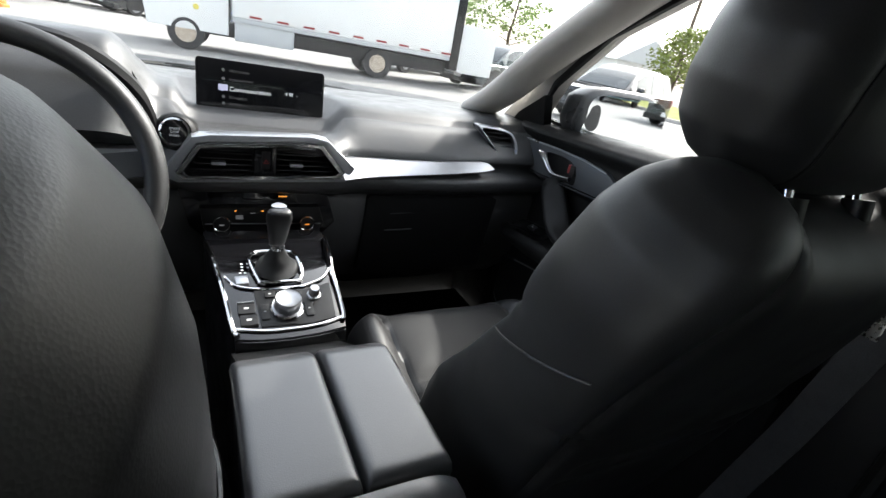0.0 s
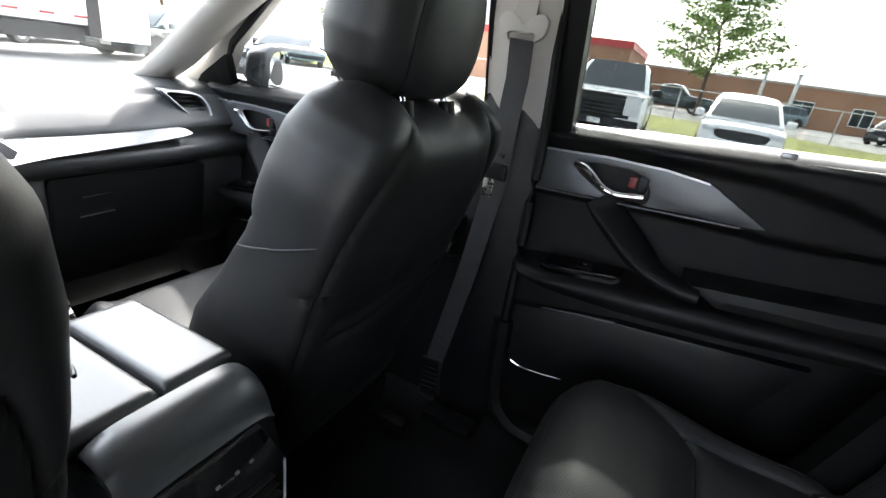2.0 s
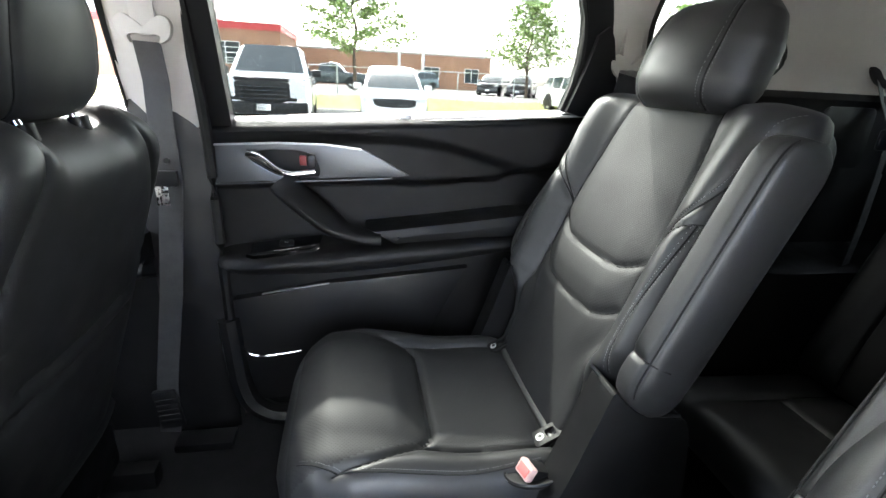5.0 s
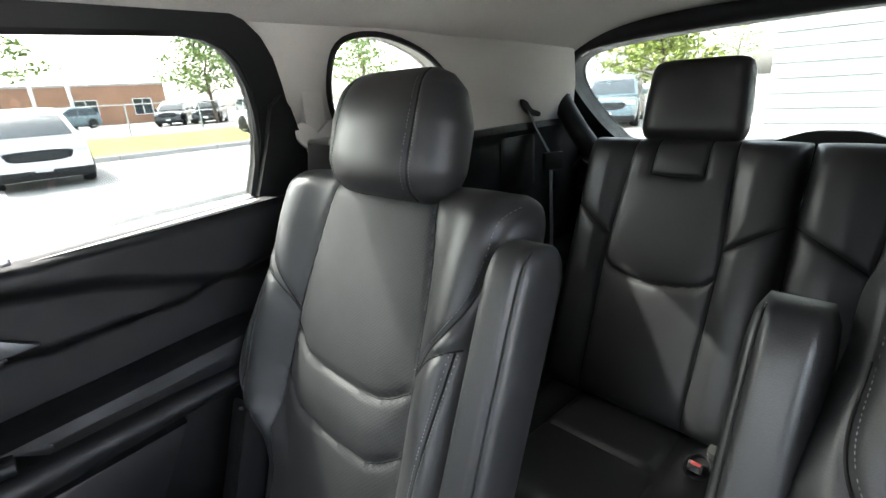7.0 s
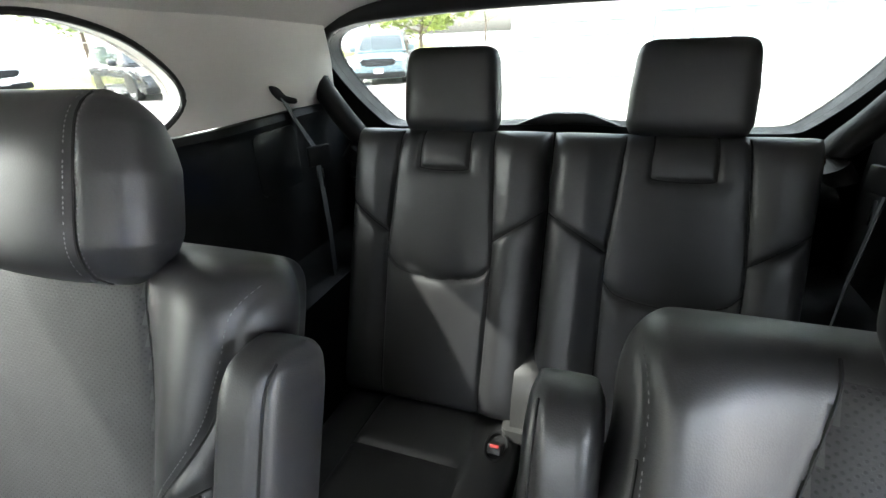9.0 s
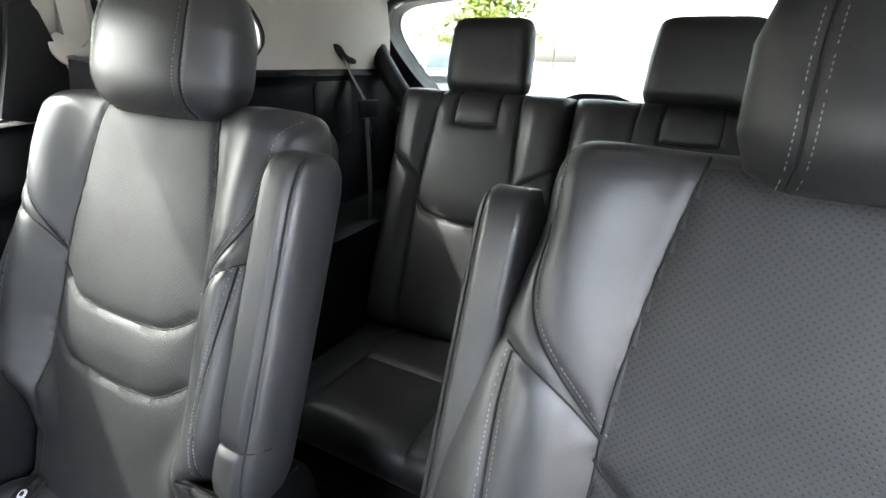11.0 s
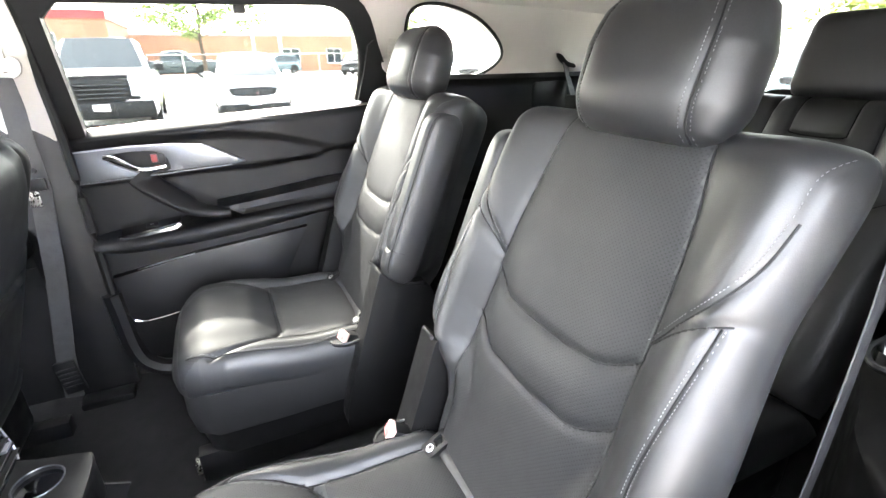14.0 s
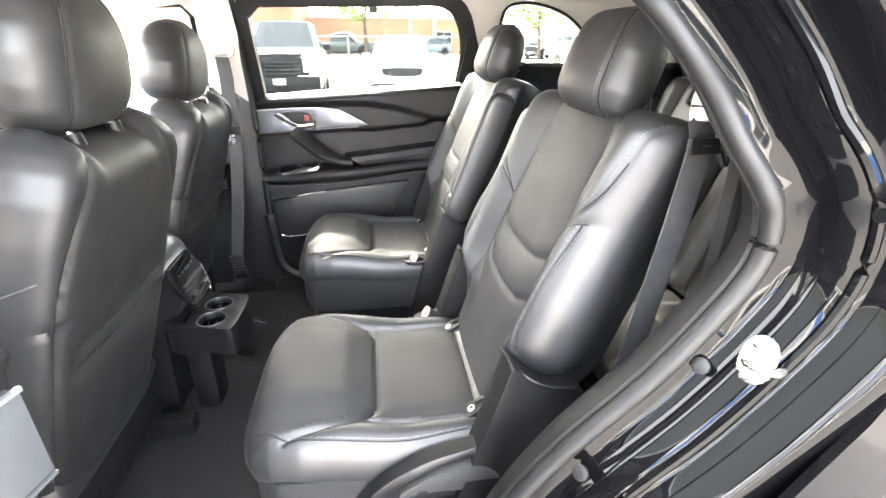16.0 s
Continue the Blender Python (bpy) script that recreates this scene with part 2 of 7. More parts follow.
# ---- materials ----
def material(name, color, rough=0.5, metal=0.0, grain=0.0, grain_scale=400.0, tint=0.0, tint_scale=6.0, rough_var=0.1, coat=0.0, spec=0.5, bump=0.0, bump_scale=300.0, bump_dist=0.0006, voronoi=False, random_tint=0.0):
    """A Principled material with grain, slow tint, varied roughness and fine relief in object space."""
    mat = bpy.data.materials.new(name)
    mat.use_nodes = True
    nt = mat.node_tree
    N, L = nt.nodes, nt.links
    b = N["Principled BSDF"]
    b.inputs["Base Color"].default_value = (*color, 1)
    b.inputs["Roughness"].default_value, b.inputs["Metallic"].default_value = rough, metal
    b.inputs["Coat Weight"].default_value, b.inputs["Specular IOR Level"].default_value = coat, spec
    b.inputs["Coat Roughness"].default_value = 0.04
    co = N.new("ShaderNodeTexCoord").outputs["Object"]

    def noise_tex(scale, detail=4.0):
        n = N.new("ShaderNodeTexNoise")
        n.inputs["Scale"].default_value, n.inputs["Detail"].default_value = scale, detail
        L.new(co, n.inputs["Vector"])
        return n.outputs["Fac"]

    def ranged(fac, lo, hi):
        r = N.new("ShaderNodeMapRange")
        r.inputs["From Min"].default_value, r.inputs["From Max"].default_value = 0.3, 0.7
        r.inputs["To Min"].default_value, r.inputs["To Max"].default_value = lo, hi
        L.new(fac, r.inputs["Value"])
        return r.outputs["Result"]

    col = None
    if tint or grain or random_tint:
        k = ranged(noise_tex(tint_scale), 1 - tint, 1 + tint)
        if grain:
            m = N.new("ShaderNodeMath")
            m.operation = "MULTIPLY"
            L.new(k, m.inputs[0])
            L.new(ranged(noise_tex(grain_scale, 2.0), 1 - grain, 1 + grain), m.inputs[1])
            k = m.outputs[0]
        if random_tint:
            info = N.new("ShaderNodeObjectInfo")
            r = N.new("ShaderNodeMapRange")
            r.inputs["To Min"].default_value, r.inputs["To Max"].default_value = 1 - random_tint, 1 + random_tint
            L.new(info.outputs["Random"], r.inputs["Value"])
            m = N.new("ShaderNodeMath")
            m.operation = "MULTIPLY"
            L.new(k, m.inputs[0])
            L.new(r.outputs["Result"], m.inputs[1])
            k = m.outputs[0]
        mix = N.new("ShaderNodeVectorMath")
        mix.operation = "SCALE"
        mix.inputs[0].default_value = color
        L.new(k, mix.inputs["Scale"])
        L.new(mix.outputs[0], b.inputs["Base Color"])
    if rough_var:
        L.new(ranged(noise_tex(tint_scale * 2.3), max(rough - rough_var, 0.02), min(rough + rough_var, 1)), b.inputs["Roughness"])
    if bump:
        if voronoi:
            v = N.new("ShaderNodeTexVoronoi")
            v.inputs["Scale"].default_value = bump_scale
            L.new(co, v.inputs["Vector"])
            h = v.outputs["Distance"]
        else:
            h = noise_tex(bump_scale, 3.0)
        bp = N.new("ShaderNodeBump")
        bp.inputs["Strength"].default_value, bp.inputs["Distance"].default_value = bump, bump_dist
        L.new(h, bp.inputs["Height"])
        L.new(bp.outputs["Normal"], b.inputs["Normal"])
    return mat


def perforated(name, base, pitch, radius):
    """Leather with a grid of staggered holes, seen along the object's Y or Z."""
    mat = base.copy()
    mat.name = name
    nt = mat.node_tree
    N, L = nt.nodes, nt.links
    b = N["Principled BSDF"]
    uv = N.new("ShaderNodeUVMap")
    sep = N.new("ShaderNodeSeparateXYZ")
    L.new(uv.outputs["UV"], sep.inputs[0])

    def math_node(op, a, c=None):
        m = N.new("ShaderNodeMath")
        m.operation = op
        for i, val in enumerate((a, c)):
            if val is None:
                continue
            if isinstance(val, (int, float)):
                m.inputs[i].default_value = val
            else:
                L.new(val, m.inputs[i])
        return m.outputs[0]

    u, v = math_node("DIVIDE", sep.outputs[0], pitch), math_node("DIVIDE", sep.outputs[1], pitch * 0.5)
    row = math_node("FLOOR", v)
    shift = math_node("MULTIPLY", math_node("MODULO", row, 2.0), 0.5)
    fu = math_node("SUBTRACT", math_node("FRACT", math_node("ADD", u, math_node("ADD", shift, 100.0))), 0.5)
    fv = math_node("MULTIPLY", math_node("SUBTRACT", math_node("FRACT", v), 0.5), 0.5)
    d = math_node("SQRT", math_node("ADD", math_node("MULTIPLY", fu, fu), math_node("MULTIPLY", fv, fv)))
    r = N.new("ShaderNodeMapRange")
    r.inputs["From Min"].default_value, r.inputs["From Max"].default_value = radius * 0.7, radius * 1.2
    L.new(d, r.inputs["Value"])
    hole = r.outputs["Result"]
    col = b.inputs["Base Color"].links[0].from_socket
    mix = N.new("ShaderNodeVectorMath")
    mix.operation = "SCALE"
    L.new(col, mix.inputs[0])
    L.new(math_node("MULTIPLY_ADD", hole, 0.85), mix.inputs["Scale"])
    mix.inputs["Scale"].links[0].from_node.inputs[2].default_value = 0.15
    L.new(mix.outputs[0], b.inputs["Base Color"])
    bp = N.new("ShaderNodeBump")
    bp.inputs["Strength"].default_value, bp.inputs["Distance"].default_value = 0.3, 0.0006
    L.new(hole, bp.inputs["Height"])
    old = b.inputs["Normal"].links
    if old:
        L.new(old[0].from_socket, bp.inputs["Normal"])
    L.new(bp.outputs["Normal"], b.inputs["Normal"])
    return mat


def glowing(name, color, strength):
    mat = bpy.data.materials.new(name)
    mat.use_nodes = True
    b = mat.node_tree.nodes["Principled BSDF"]
    b.inputs["Base Color"].default_value = (0.01, 0.01, 0.01, 1)
    b.inputs["Emission Color"].default_value, b.inputs["Emission Strength"].default_value = (*color, 1), strength
    return mat


def glass_pane(name, color=(1, 1, 1), clear=0.92):
    """Thin flat glass: see-through with a mirror share."""
    mat = bpy.data.materials.new(name)
    mat.use_nodes = True
    nt = mat.node_tree
    N, L = nt.nodes, nt.links
    N.remove(N["Principled BSDF"])
    t, g, m, f = N.new("ShaderNodeBsdfTransparent"), N.new("ShaderNodeBsdfGlossy"), N.new("ShaderNodeMixShader"), N.new("ShaderNodeLayerWeight")
    t.inputs["Color"].default_value = (*[c * clear for c in color], 1)
    g.inputs["Roughness"].default_value = 0.01
    f.inputs["Blend"].default_value = 0.5
    pw, sc = N.new("ShaderNodeMath"), N.new("ShaderNodeMath")
    pw.operation, sc.operation = "POWER", "MULTIPLY_ADD"
    pw.inputs[1].default_value, sc.inputs[1].default_value, sc.inputs[2].default_value = 5.0, 0.6, 0.03
    L.new(f.outputs["Facing"], pw.inputs[0])
    L.new(pw.outputs[0], sc.inputs[0])
    L.new(sc.outputs[0], m.inputs[0])
    L.new(t.outputs[0], m.inputs[1])
    L.new(g.outputs[0], m.inputs[2])
    L.new(m.outputs[0], N["Material Output"].inputs["Surface"])
    return mat


LEATHER = material("black_leather", (0.0155, 0.0157, 0.0165), 0.46, spec=0.6, tint=0.15, tint_scale=5, grain=0.15, grain_scale=700, bump=0.13, bump_scale=700, bump_dist=0.0005, voronoi=True, rough_var=0.07)
BACKHIDE = material("black_vinyl", (0.0115, 0.0115, 0.012), 0.53, spec=0.48, tint=0.15, tint_scale=5, grain=0.15, grain_scale=700, bump=0.1, bump_scale=650, bump_dist=0.0005, voronoi=True, rough_var=0.07)
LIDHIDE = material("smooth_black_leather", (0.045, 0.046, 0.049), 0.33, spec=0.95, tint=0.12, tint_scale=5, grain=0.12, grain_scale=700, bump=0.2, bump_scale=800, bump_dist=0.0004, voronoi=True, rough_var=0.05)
PERF = perforated("perforated_leather", LEATHER, 0.0064, 0.16)
_perf = PERF.node_tree.nodes["Principled BSDF"].inputs
_perf["Specular IOR Level"].default_value = 0.4
_gloss = _perf["Roughness"].links[0].from_node.inputs
_gloss["To Min"].default_value, _gloss["To Max"].default_value = 0.56, 0.68
SOFT = material("soft_black_plastic", (0.0055, 0.0055, 0.0058), 0.50, spec=0.25, tint=0.15, tint_scale=8, grain=0.2, grain_scale=900, bump=0.4, bump_scale=900, bump_dist=0.0004, voronoi=True)
HARD = material("hard_black_plastic", (0.005, 0.005, 0.0055), 0.44, spec=0.35, tint=0.15, tint_scale=9, grain=0.15, grain_scale=900, bump=0.25, bump_scale=1200, bump_dist=0.0003)
PIANO = material("gloss_black", (0.006, 0.006, 0.007), 0.08, tint=0.1, rough_var=0.03, coat=0.6)
CARPET = material("black_carpet", (0.004, 0.004, 0.0044), 0.97, tint=0.25, tint_scale=12, grain=0.5, grain_scale=500, bump=0.9, bump_scale=700, bump_dist=0.003)
HEADLINER = material("grey_headliner", (0.50, 0.48, 0.45), 0.9, tint=0.05, tint_scale=4, grain=0.08, grain_scale=500, bump=0.3, bump_scale=900, bump_dist=0.0006)
BEIGE = material("light_grey_trim", (0.50, 0.475, 0.44), 0.6, tint=0.05, tint_scale=5, grain=0.05, grain_scale=700, bump=0.25, bump_scale=900, bump_dist=0.0004)
DASH = material("dashboard_vinyl", (0.050, 0.050, 0.051), 0.40, spec=0.6, tint=0.12, tint_scale=8, grain=0.2, grain_scale=900, bump=0.3, bump_scale=900, bump_dist=0.0004, voronoi=True)
SILVER = material("satin_silver", (0.42, 0.43, 0.45), 0.32, metal=0.85, tint=0.05, grain=0.06, grain_scale=1200, rough_var=0.05)
DARKTRIM = material("graphite_trim", (0.095, 0.10, 0.108), 0.36, metal=0.6, tint=0.08, grain=0.08, grain_scale=900, rough_var=0.06)
CHROME = material("chrome", (0.75, 0.75, 0.76), 0.08, metal=1.0, tint=0.03, rough_var=0.04)
STEEL = material("zinc_steel", (0.62, 0.62, 0.60), 0.28, metal=1.0, tint=0.1, tint_scale=60, rough_var=0.1)
RED = material("red_plastic", (0.24, 0.02, 0.018), 0.4, tint=0.1)
PINK = material("buckle_red", (0.75, 0.16, 0.15), 0.35, tint=0.06)
PALE = material("pale_pink_plastic", (0.62, 0.42, 0.40), 0.35, tint=0.05)
RUBBER = material("rubber_seal", (0.007, 0.007, 0.007), 0.55, spec=0.3, tint=0.15, bump=0.15, bump_scale=500)
SEAM = material("seam_shadow_gap", (0.006, 0.006, 0.006), 0.9, tint=0.2)
GREYPL = material("grey_moulded_plastic", (0.036, 0.036, 0.035), 0.35, tint=0.08, grain=0.08, grain_scale=900)
THREAD = material("grey_thread", (0.17, 0.17, 0.175), 0.7, tint=0.1)
WEBBING = material("belt_webbing", (0.032, 0.032, 0.033), 0.55, tint=0.12, tint_scale=30, grain=0.4, grain_scale=900, bump=0.5, bump_scale=900)
PAINT = material("black_car_paint", (0.002, 0.002, 0.0023), 0.3, coat=0.32, spec=0.0, tint=0.1, rough_var=0.04, bump=0.05, bump_scale=40, bump_dist=0.0004)
GLASS = glass_pane("window_glass", clear=0.95)
REARGLASS = glass_pane("rear_privacy_glass", (0.97, 1.0, 0.98), 0.54)
TINTED = glass_pane("privacy_glass", (0.97, 1.0, 0.98), 0.46)
WHITE = material("white_print", (0.75, 0.75, 0.75), 0.6, tint=0.03)
DARKGLASS0 = material("dark_quarter_glass", (0.03, 0.035, 0.04), 0.05, tint=0.2, tint_scale=2, rough_var=0.02)

# ---- car shell ----
def up_x(z, y=0.0):
    """Inner side surface above the belt line: leans inwards and closes in behind the quarter window."""
    return 0.755 - (z - 1.25) * 0.36 - 0.085 * float(ss(-0.62, -1.15, y)) 


def side_place(side, inset=0.0):
    return lambda a, b, d: (side * (up_x(b, a) - inset + d), a, b)


CUTS = [-0.60 - 0.05 * i for i in range(12)]
QWIN = soft_loop([(-0.375, 1.535), (-0.362, 1.45), (-0.40, 1.375), (-0.50, 1.338), (-0.62, 1.336), (-0.69, 1.362), (-0.722, 1.405), (-0.69, 1.46), (-0.60, 1.52), (-0.47, 1.553)], 5)
RWIN = [(0.548, 1.235), (0.17, 1.254), (-0.205, 1.274), (-0.215, 1.33), (-0.218, 1.38), (-0.213, 1.43), (-0.203, 1.47), (-0.187, 1.504), (-0.165, 1.527), (-0.135, 1.541), (-0.10, 1.546), (0.51, 1.535), (0.548, 1.50)]
DOORF = [(0.592, 1.205), (0.592, 1.53), (0.55, 1.572), (-0.11, 1.583), (-0.16, 1.577), (-0.195, 1.564), (-0.222, 1.542), (-0.243, 1.511), (-0.259, 1.47), (-0.275, 1.42), (-0.30, 1.355), (-0.335, 1.27)]
FWIN = [(1.66, 1.150), (0.75, 1.186), (0.735, 1.50), (0.76, 1.535), (1.05, 1.525), (1.34, 1.405), (1.54, 1.275)]
SIDE = [(1.86, 1.115), (0.72, 1.160), (0.592, 1.20), (-0.335, 1.265), (-0.62, 1.335), (-0.90, 1.335), (-1.20, 1.315), (-1.13, 1.45), (-1.06, 1.555), (-0.85, 1.60), (-0.30, 1.612), (0.6, 1.605), (1.02, 1.575), (1.30, 1.455), (1.60, 1.29)]
tagged(part("wall_right", prism(SIDE, [QWIN, DOORF, FWIN], side_place(1), 0.05, 0, CUTS), BEIGE), kind="structure")
LSIDE = [(1.86, 1.115), (0.72, 1.160), (0.60, 1.20), (0.592, 1.53), (0.55, 1.572), (-0.07, 1.575), (-0.155, 1.52), (-0.225, 1.43), (-0.295, 1.32), (-0.33, 1.262), (-0.62, 1.335), (-0.90, 1.335), (-1.20, 1.315), (-1.13, 1.45), (-1.06, 1.555), (-0.85, 1.60), (-0.30, 1.612), (0.6, 1.605), (1.02, 1.575), (1.30, 1.455), (1.60, 1.29)]
tagged(part("wall_left", prism(LSIDE, [QWIN, FWIN], side_place(-1), 0.05, 0, CUTS), BEIGE), kind="structure")


def headliner():
    rows = []
    for y in np.linspace(1.06, -1.16, 26):
        zc = 1.612 - 0.05 * float(ss(0.4, 1.1, y)) - 0.045 * float(ss(-0.5, -1.2, y))
        half = 0.655 - 0.06 * float(ss(-0.7, -1.15, y))
        rows.append([(u * half, y, zc + 0.02 - 0.075 * abs(u) ** 5) for u in np.linspace(-1, 1, 41)])
    tagged(part("ceiling", grid_sheet(rows, (0, 0, 0.03)), HEADLINER), kind="structure")


headliner()
tagged(part("floor", box(-0.80, 0.80, -1.3, 1.9, 0.36, 0.42), CARPET), kind="structure")
tagged(part("wall_right_lower", box(0.82, 0.88, -1.3, 1.95, 0.36, 1.13), HARD), kind="structure")
tagged(part("wall_left_front", box(-0.88, -0.82, 0.62, 1.95, 0.36, 1.13), HARD), kind="structure")
tagged(part("wall_left_rear", box(-0.82, -0.80, -1.3, -0.33, 0.36, 1.30), HARD), kind="structure")
tagged(part("wall_front", box(-0.88, 0.88, 1.95, 2.0, 0.36, 1.08), HARD), kind="structure")
# roof skin above the headliner, with rails at both sides
tagged(part("roof", grid_sheet([[(u * 0.78, y, 1.70 - 0.10 * abs(u) ** 4 - 0.09 * float(ss(0.4, 1.2, y)) - 0.05 * float(ss(-0.6, -1.35, y))) for u in np.linspace(-1, 1, 25)] for y in np.linspace(1.12, -1.36, 16)], (0, 0, 0.02)), PAINT), kind="structure")

# ---- windows ----
def pane(name, outline, place, label="clear side window glass", mat=None, depth=0.004):
    ob = tagged(part(name, prism(outline, [], place, depth), mat or GLASS), label, kind="structure")
    ob.visible_shadow = False
    return ob


for i, s in enumerate((1, -1)):
    pane(f"window_{i + 1}", QWIN, side_place(s, -0.035), "tinted quarter window glass", REARGLASS).visible_shadow = True
    part("window_seal", tube([(s * (up_x(z, y) - 0.002), y, z) for y, z in QWIN], 0.006, 6, True), RUBBER, tagged(thing("window_trim", "thin black rubber seal round the quarter window", "seal", "quarter window seals")))
    pane(f"window_{i + 3}", FWIN, side_place(s, -0.03))
    part("seal_strip", tube([(s * (up_x(z, y) + 0.004), y, z) for y, z in FWIN], 0.011, 6, True), RUBBER, tagged(thing("window_trim", "black rubber seal round the front door window", "seal", "front window seals")))
# windscreen
rows = [[(u * (0.60 + 0.16 * v), 1.06 + 0.86 * v + 0.16 * (1 - u * u) * v, 1.575 - 0.46 * v) for u in np.linspace(-1, 1, 21)] for v in np.linspace(0, 1, 10)]
glass = tagged(part("window_5", grid_sheet(rows, (0, 0.004, 0.004)), GLASS), kind="structure")
glass.visible_shadow = False
tagged(part("cowl", grid_sheet([[(u * 0.80, 1.90 + 0.17 * (1 - u * u) + v * 0.20, 1.115 + 0.012 * v) for u in np.linspace(-1, 1, 21)] for v in (0, 0.5, 1)], (0, 0, -0.03)), HARD), kind="structure")
tagged(part("bonnet", grid_sheet([[(u * 0.84, 2.10 + v * 0.95, 1.125 - 0.16 * v * v - 0.06 * abs(u) ** 3) for u in np.linspace(-1, 1, 21)] for v in np.linspace(0, 1, 8)], (0, 0, -0.03)), PAINT), kind="structure")

# ---- hatch ----
def hatch_y(z):
    return -1.28 - 0.06 * (1.30 - z) + (z - 1.30) * 0.30 * (z > 1.30)


HW = soft_loop([(-0.648, 1.45), (-0.60, 1.36), (-0.535, 1.285), (-0.47, 1.262), (-0.25, 1.268), (-0.13, 1.272), (0, 1.276), (0.13, 1.272), (0.25, 1.268), (0.47, 1.262), (0.535, 1.285), (0.60, 1.36), (0.648, 1.45), (0.625, 1.51), (0.50, 1.535), (0.2, 1.55), (-0.2, 1.55), (-0.50, 1.535), (-0.625, 1.51)], 4)
hatch_out = [(-0.82, 0.36), (0.82, 0.36), (0.80, 1.25), (0.72, 1.58), (0.5, 1.63), (-0.5, 1.63), (-0.72, 1.58), (-0.80, 1.25)]
tagged(part("wall_hatch", prism(hatch_out, [HW], lambda a, b, d: (a, hatch_y(b) - d, b), 0.06), SOFT), kind="structure")
pane("window_6", HW, lambda a, b, d: (a, hatch_y(b) - 0.045 - d, b), "tinted rear window glass", REARGLASS).visible_shadow = True
# raised frame round the hatch opening, seen from inside
rim = thing("hatch_trim", "black plastic trim framing the rear window", "trim")
part("inner_frame", prism(soft_loop([(-0.66, 1.50), (-0.69, 1.42), (-0.60, 1.26), (-0.50, 1.235), (0, 1.245), (0.50, 1.235), (0.60, 1.26), (0.69, 1.42), (0.66, 1.50), (0.60, 1.575), (0, 1.59), (-0.60, 1.575)], 4), [HW], lambda a, b, d: (a, hatch_y(b) + 0.035 - d, b), 0.034, 0), SOFT, rim)
part("seal", tube([(a, -1.13 + 0.02 * abs(a), b) for a, b in soft_loop([(-0.62, 1.505), (-0.645, 1.42), (-0.585, 1.32), (-0.53, 1.25), (-0.48, 1.15), (0.48, 1.15), (0.53, 1.25), (0.585, 1.32), (0.645, 1.42), (0.62, 1.505), (0.51, 1.560), (0, 1.576), (-0.51, 1.560)], 4)], 0.030, 10, True), RUBBER, rim, "black rubber hatch seal")
hump = dense([(-0.24, 1.255), (-0.16, 1.262), (-0.06, 1.298), (0, 1.302), (0.06, 1.298), (0.16, 1.262), (0.24, 1.255)], 4)
part("brake_light_cover", prism(hump, [], lambda a, b, d: (a, -1.25 - d, b), 0.03, 0.006), HARD, rim, "humped plastic cover below the rear window")
# side returns between hatch and quarter trims
for i, s in enumerate((1, -1)):
    tagged(part(("wall_right_rear", "wall_left_return")[i], grid_sheet([[(s * (0.635 + 0.06 * v), -1.13 - 0.17 * v, z) for v in (0, 0.5, 1)] for z in (0.5, 1.0, 1.3, 1.42, 1.56)], (s * 0.02, 0, 0)), SOFT), kind="structure")
# load floor shelf behind the third row
tagged(part("floor_rear", box(-0.78, 0.78, -1.34, -0.98, 0.62, 0.66), CARPET), kind="structure")


# ---- quarter trims beside the third row ----
def quarter_trim(s):
    trim = thing("quarter_trim", "black plastic side trim with storage tray beside the third row", "interior trim", "quarter trims")

    def xin(y, z):
        base = 0.735 - 0.10 * float(ss(-0.45, -0.75, y))
        arm = 0.12 * float(ss(0.97, 0.93, z)) * float(ss(-0.30, -0.50, y))
        top = 0.012 * math.exp(-((z - 1.33) / 0.012) ** 2)
        return base - arm - top
    ys = np.linspace(-0.28, -1.22, 48)
    rows = [[(s * xin(y, z), y, z) for y in ys] for z in np.concatenate([np.linspace(0.42, 0.90, 10), np.linspace(0.915, 0.985, 10), np.linspace(1.0, 1.345, 24)])]
    bm = grid_sheet(rows, (s * 0.02, 0, 0))
    part("panel", bm, SOFT, trim)
    # recessed dark cover and tray
    part("speaker_cover", prism(rounded(-0.975, -0.822, 1.17, 1.315, 0.018), [], lambda a, b, d: (s * (xin(a, b) + 0.004 - d), a, b), 0.008, 0.003), HARD, trim, "dark speaker cover")
    part("tray_rim", tube([(s * (0.585 + 0.035 * math.cos(a)), -0.66 + 0.075 * math.sin(a), 0.972) for a in np.linspace(0, 2 * math.pi, 28, endpoint=False)], 0.005, 6, True), HARD, trim)
    part("cup_well", lathe([(0.034, 0.974), (0.032, 0.93), (0.030, 0.925), (0.0, 0.925)], Matrix.Translation((s * 0.585, -0.66, 0)), 24), PIANO, trim, "round cup well")
    return trim


for s in (1, -1):
    quarter_trim(s)


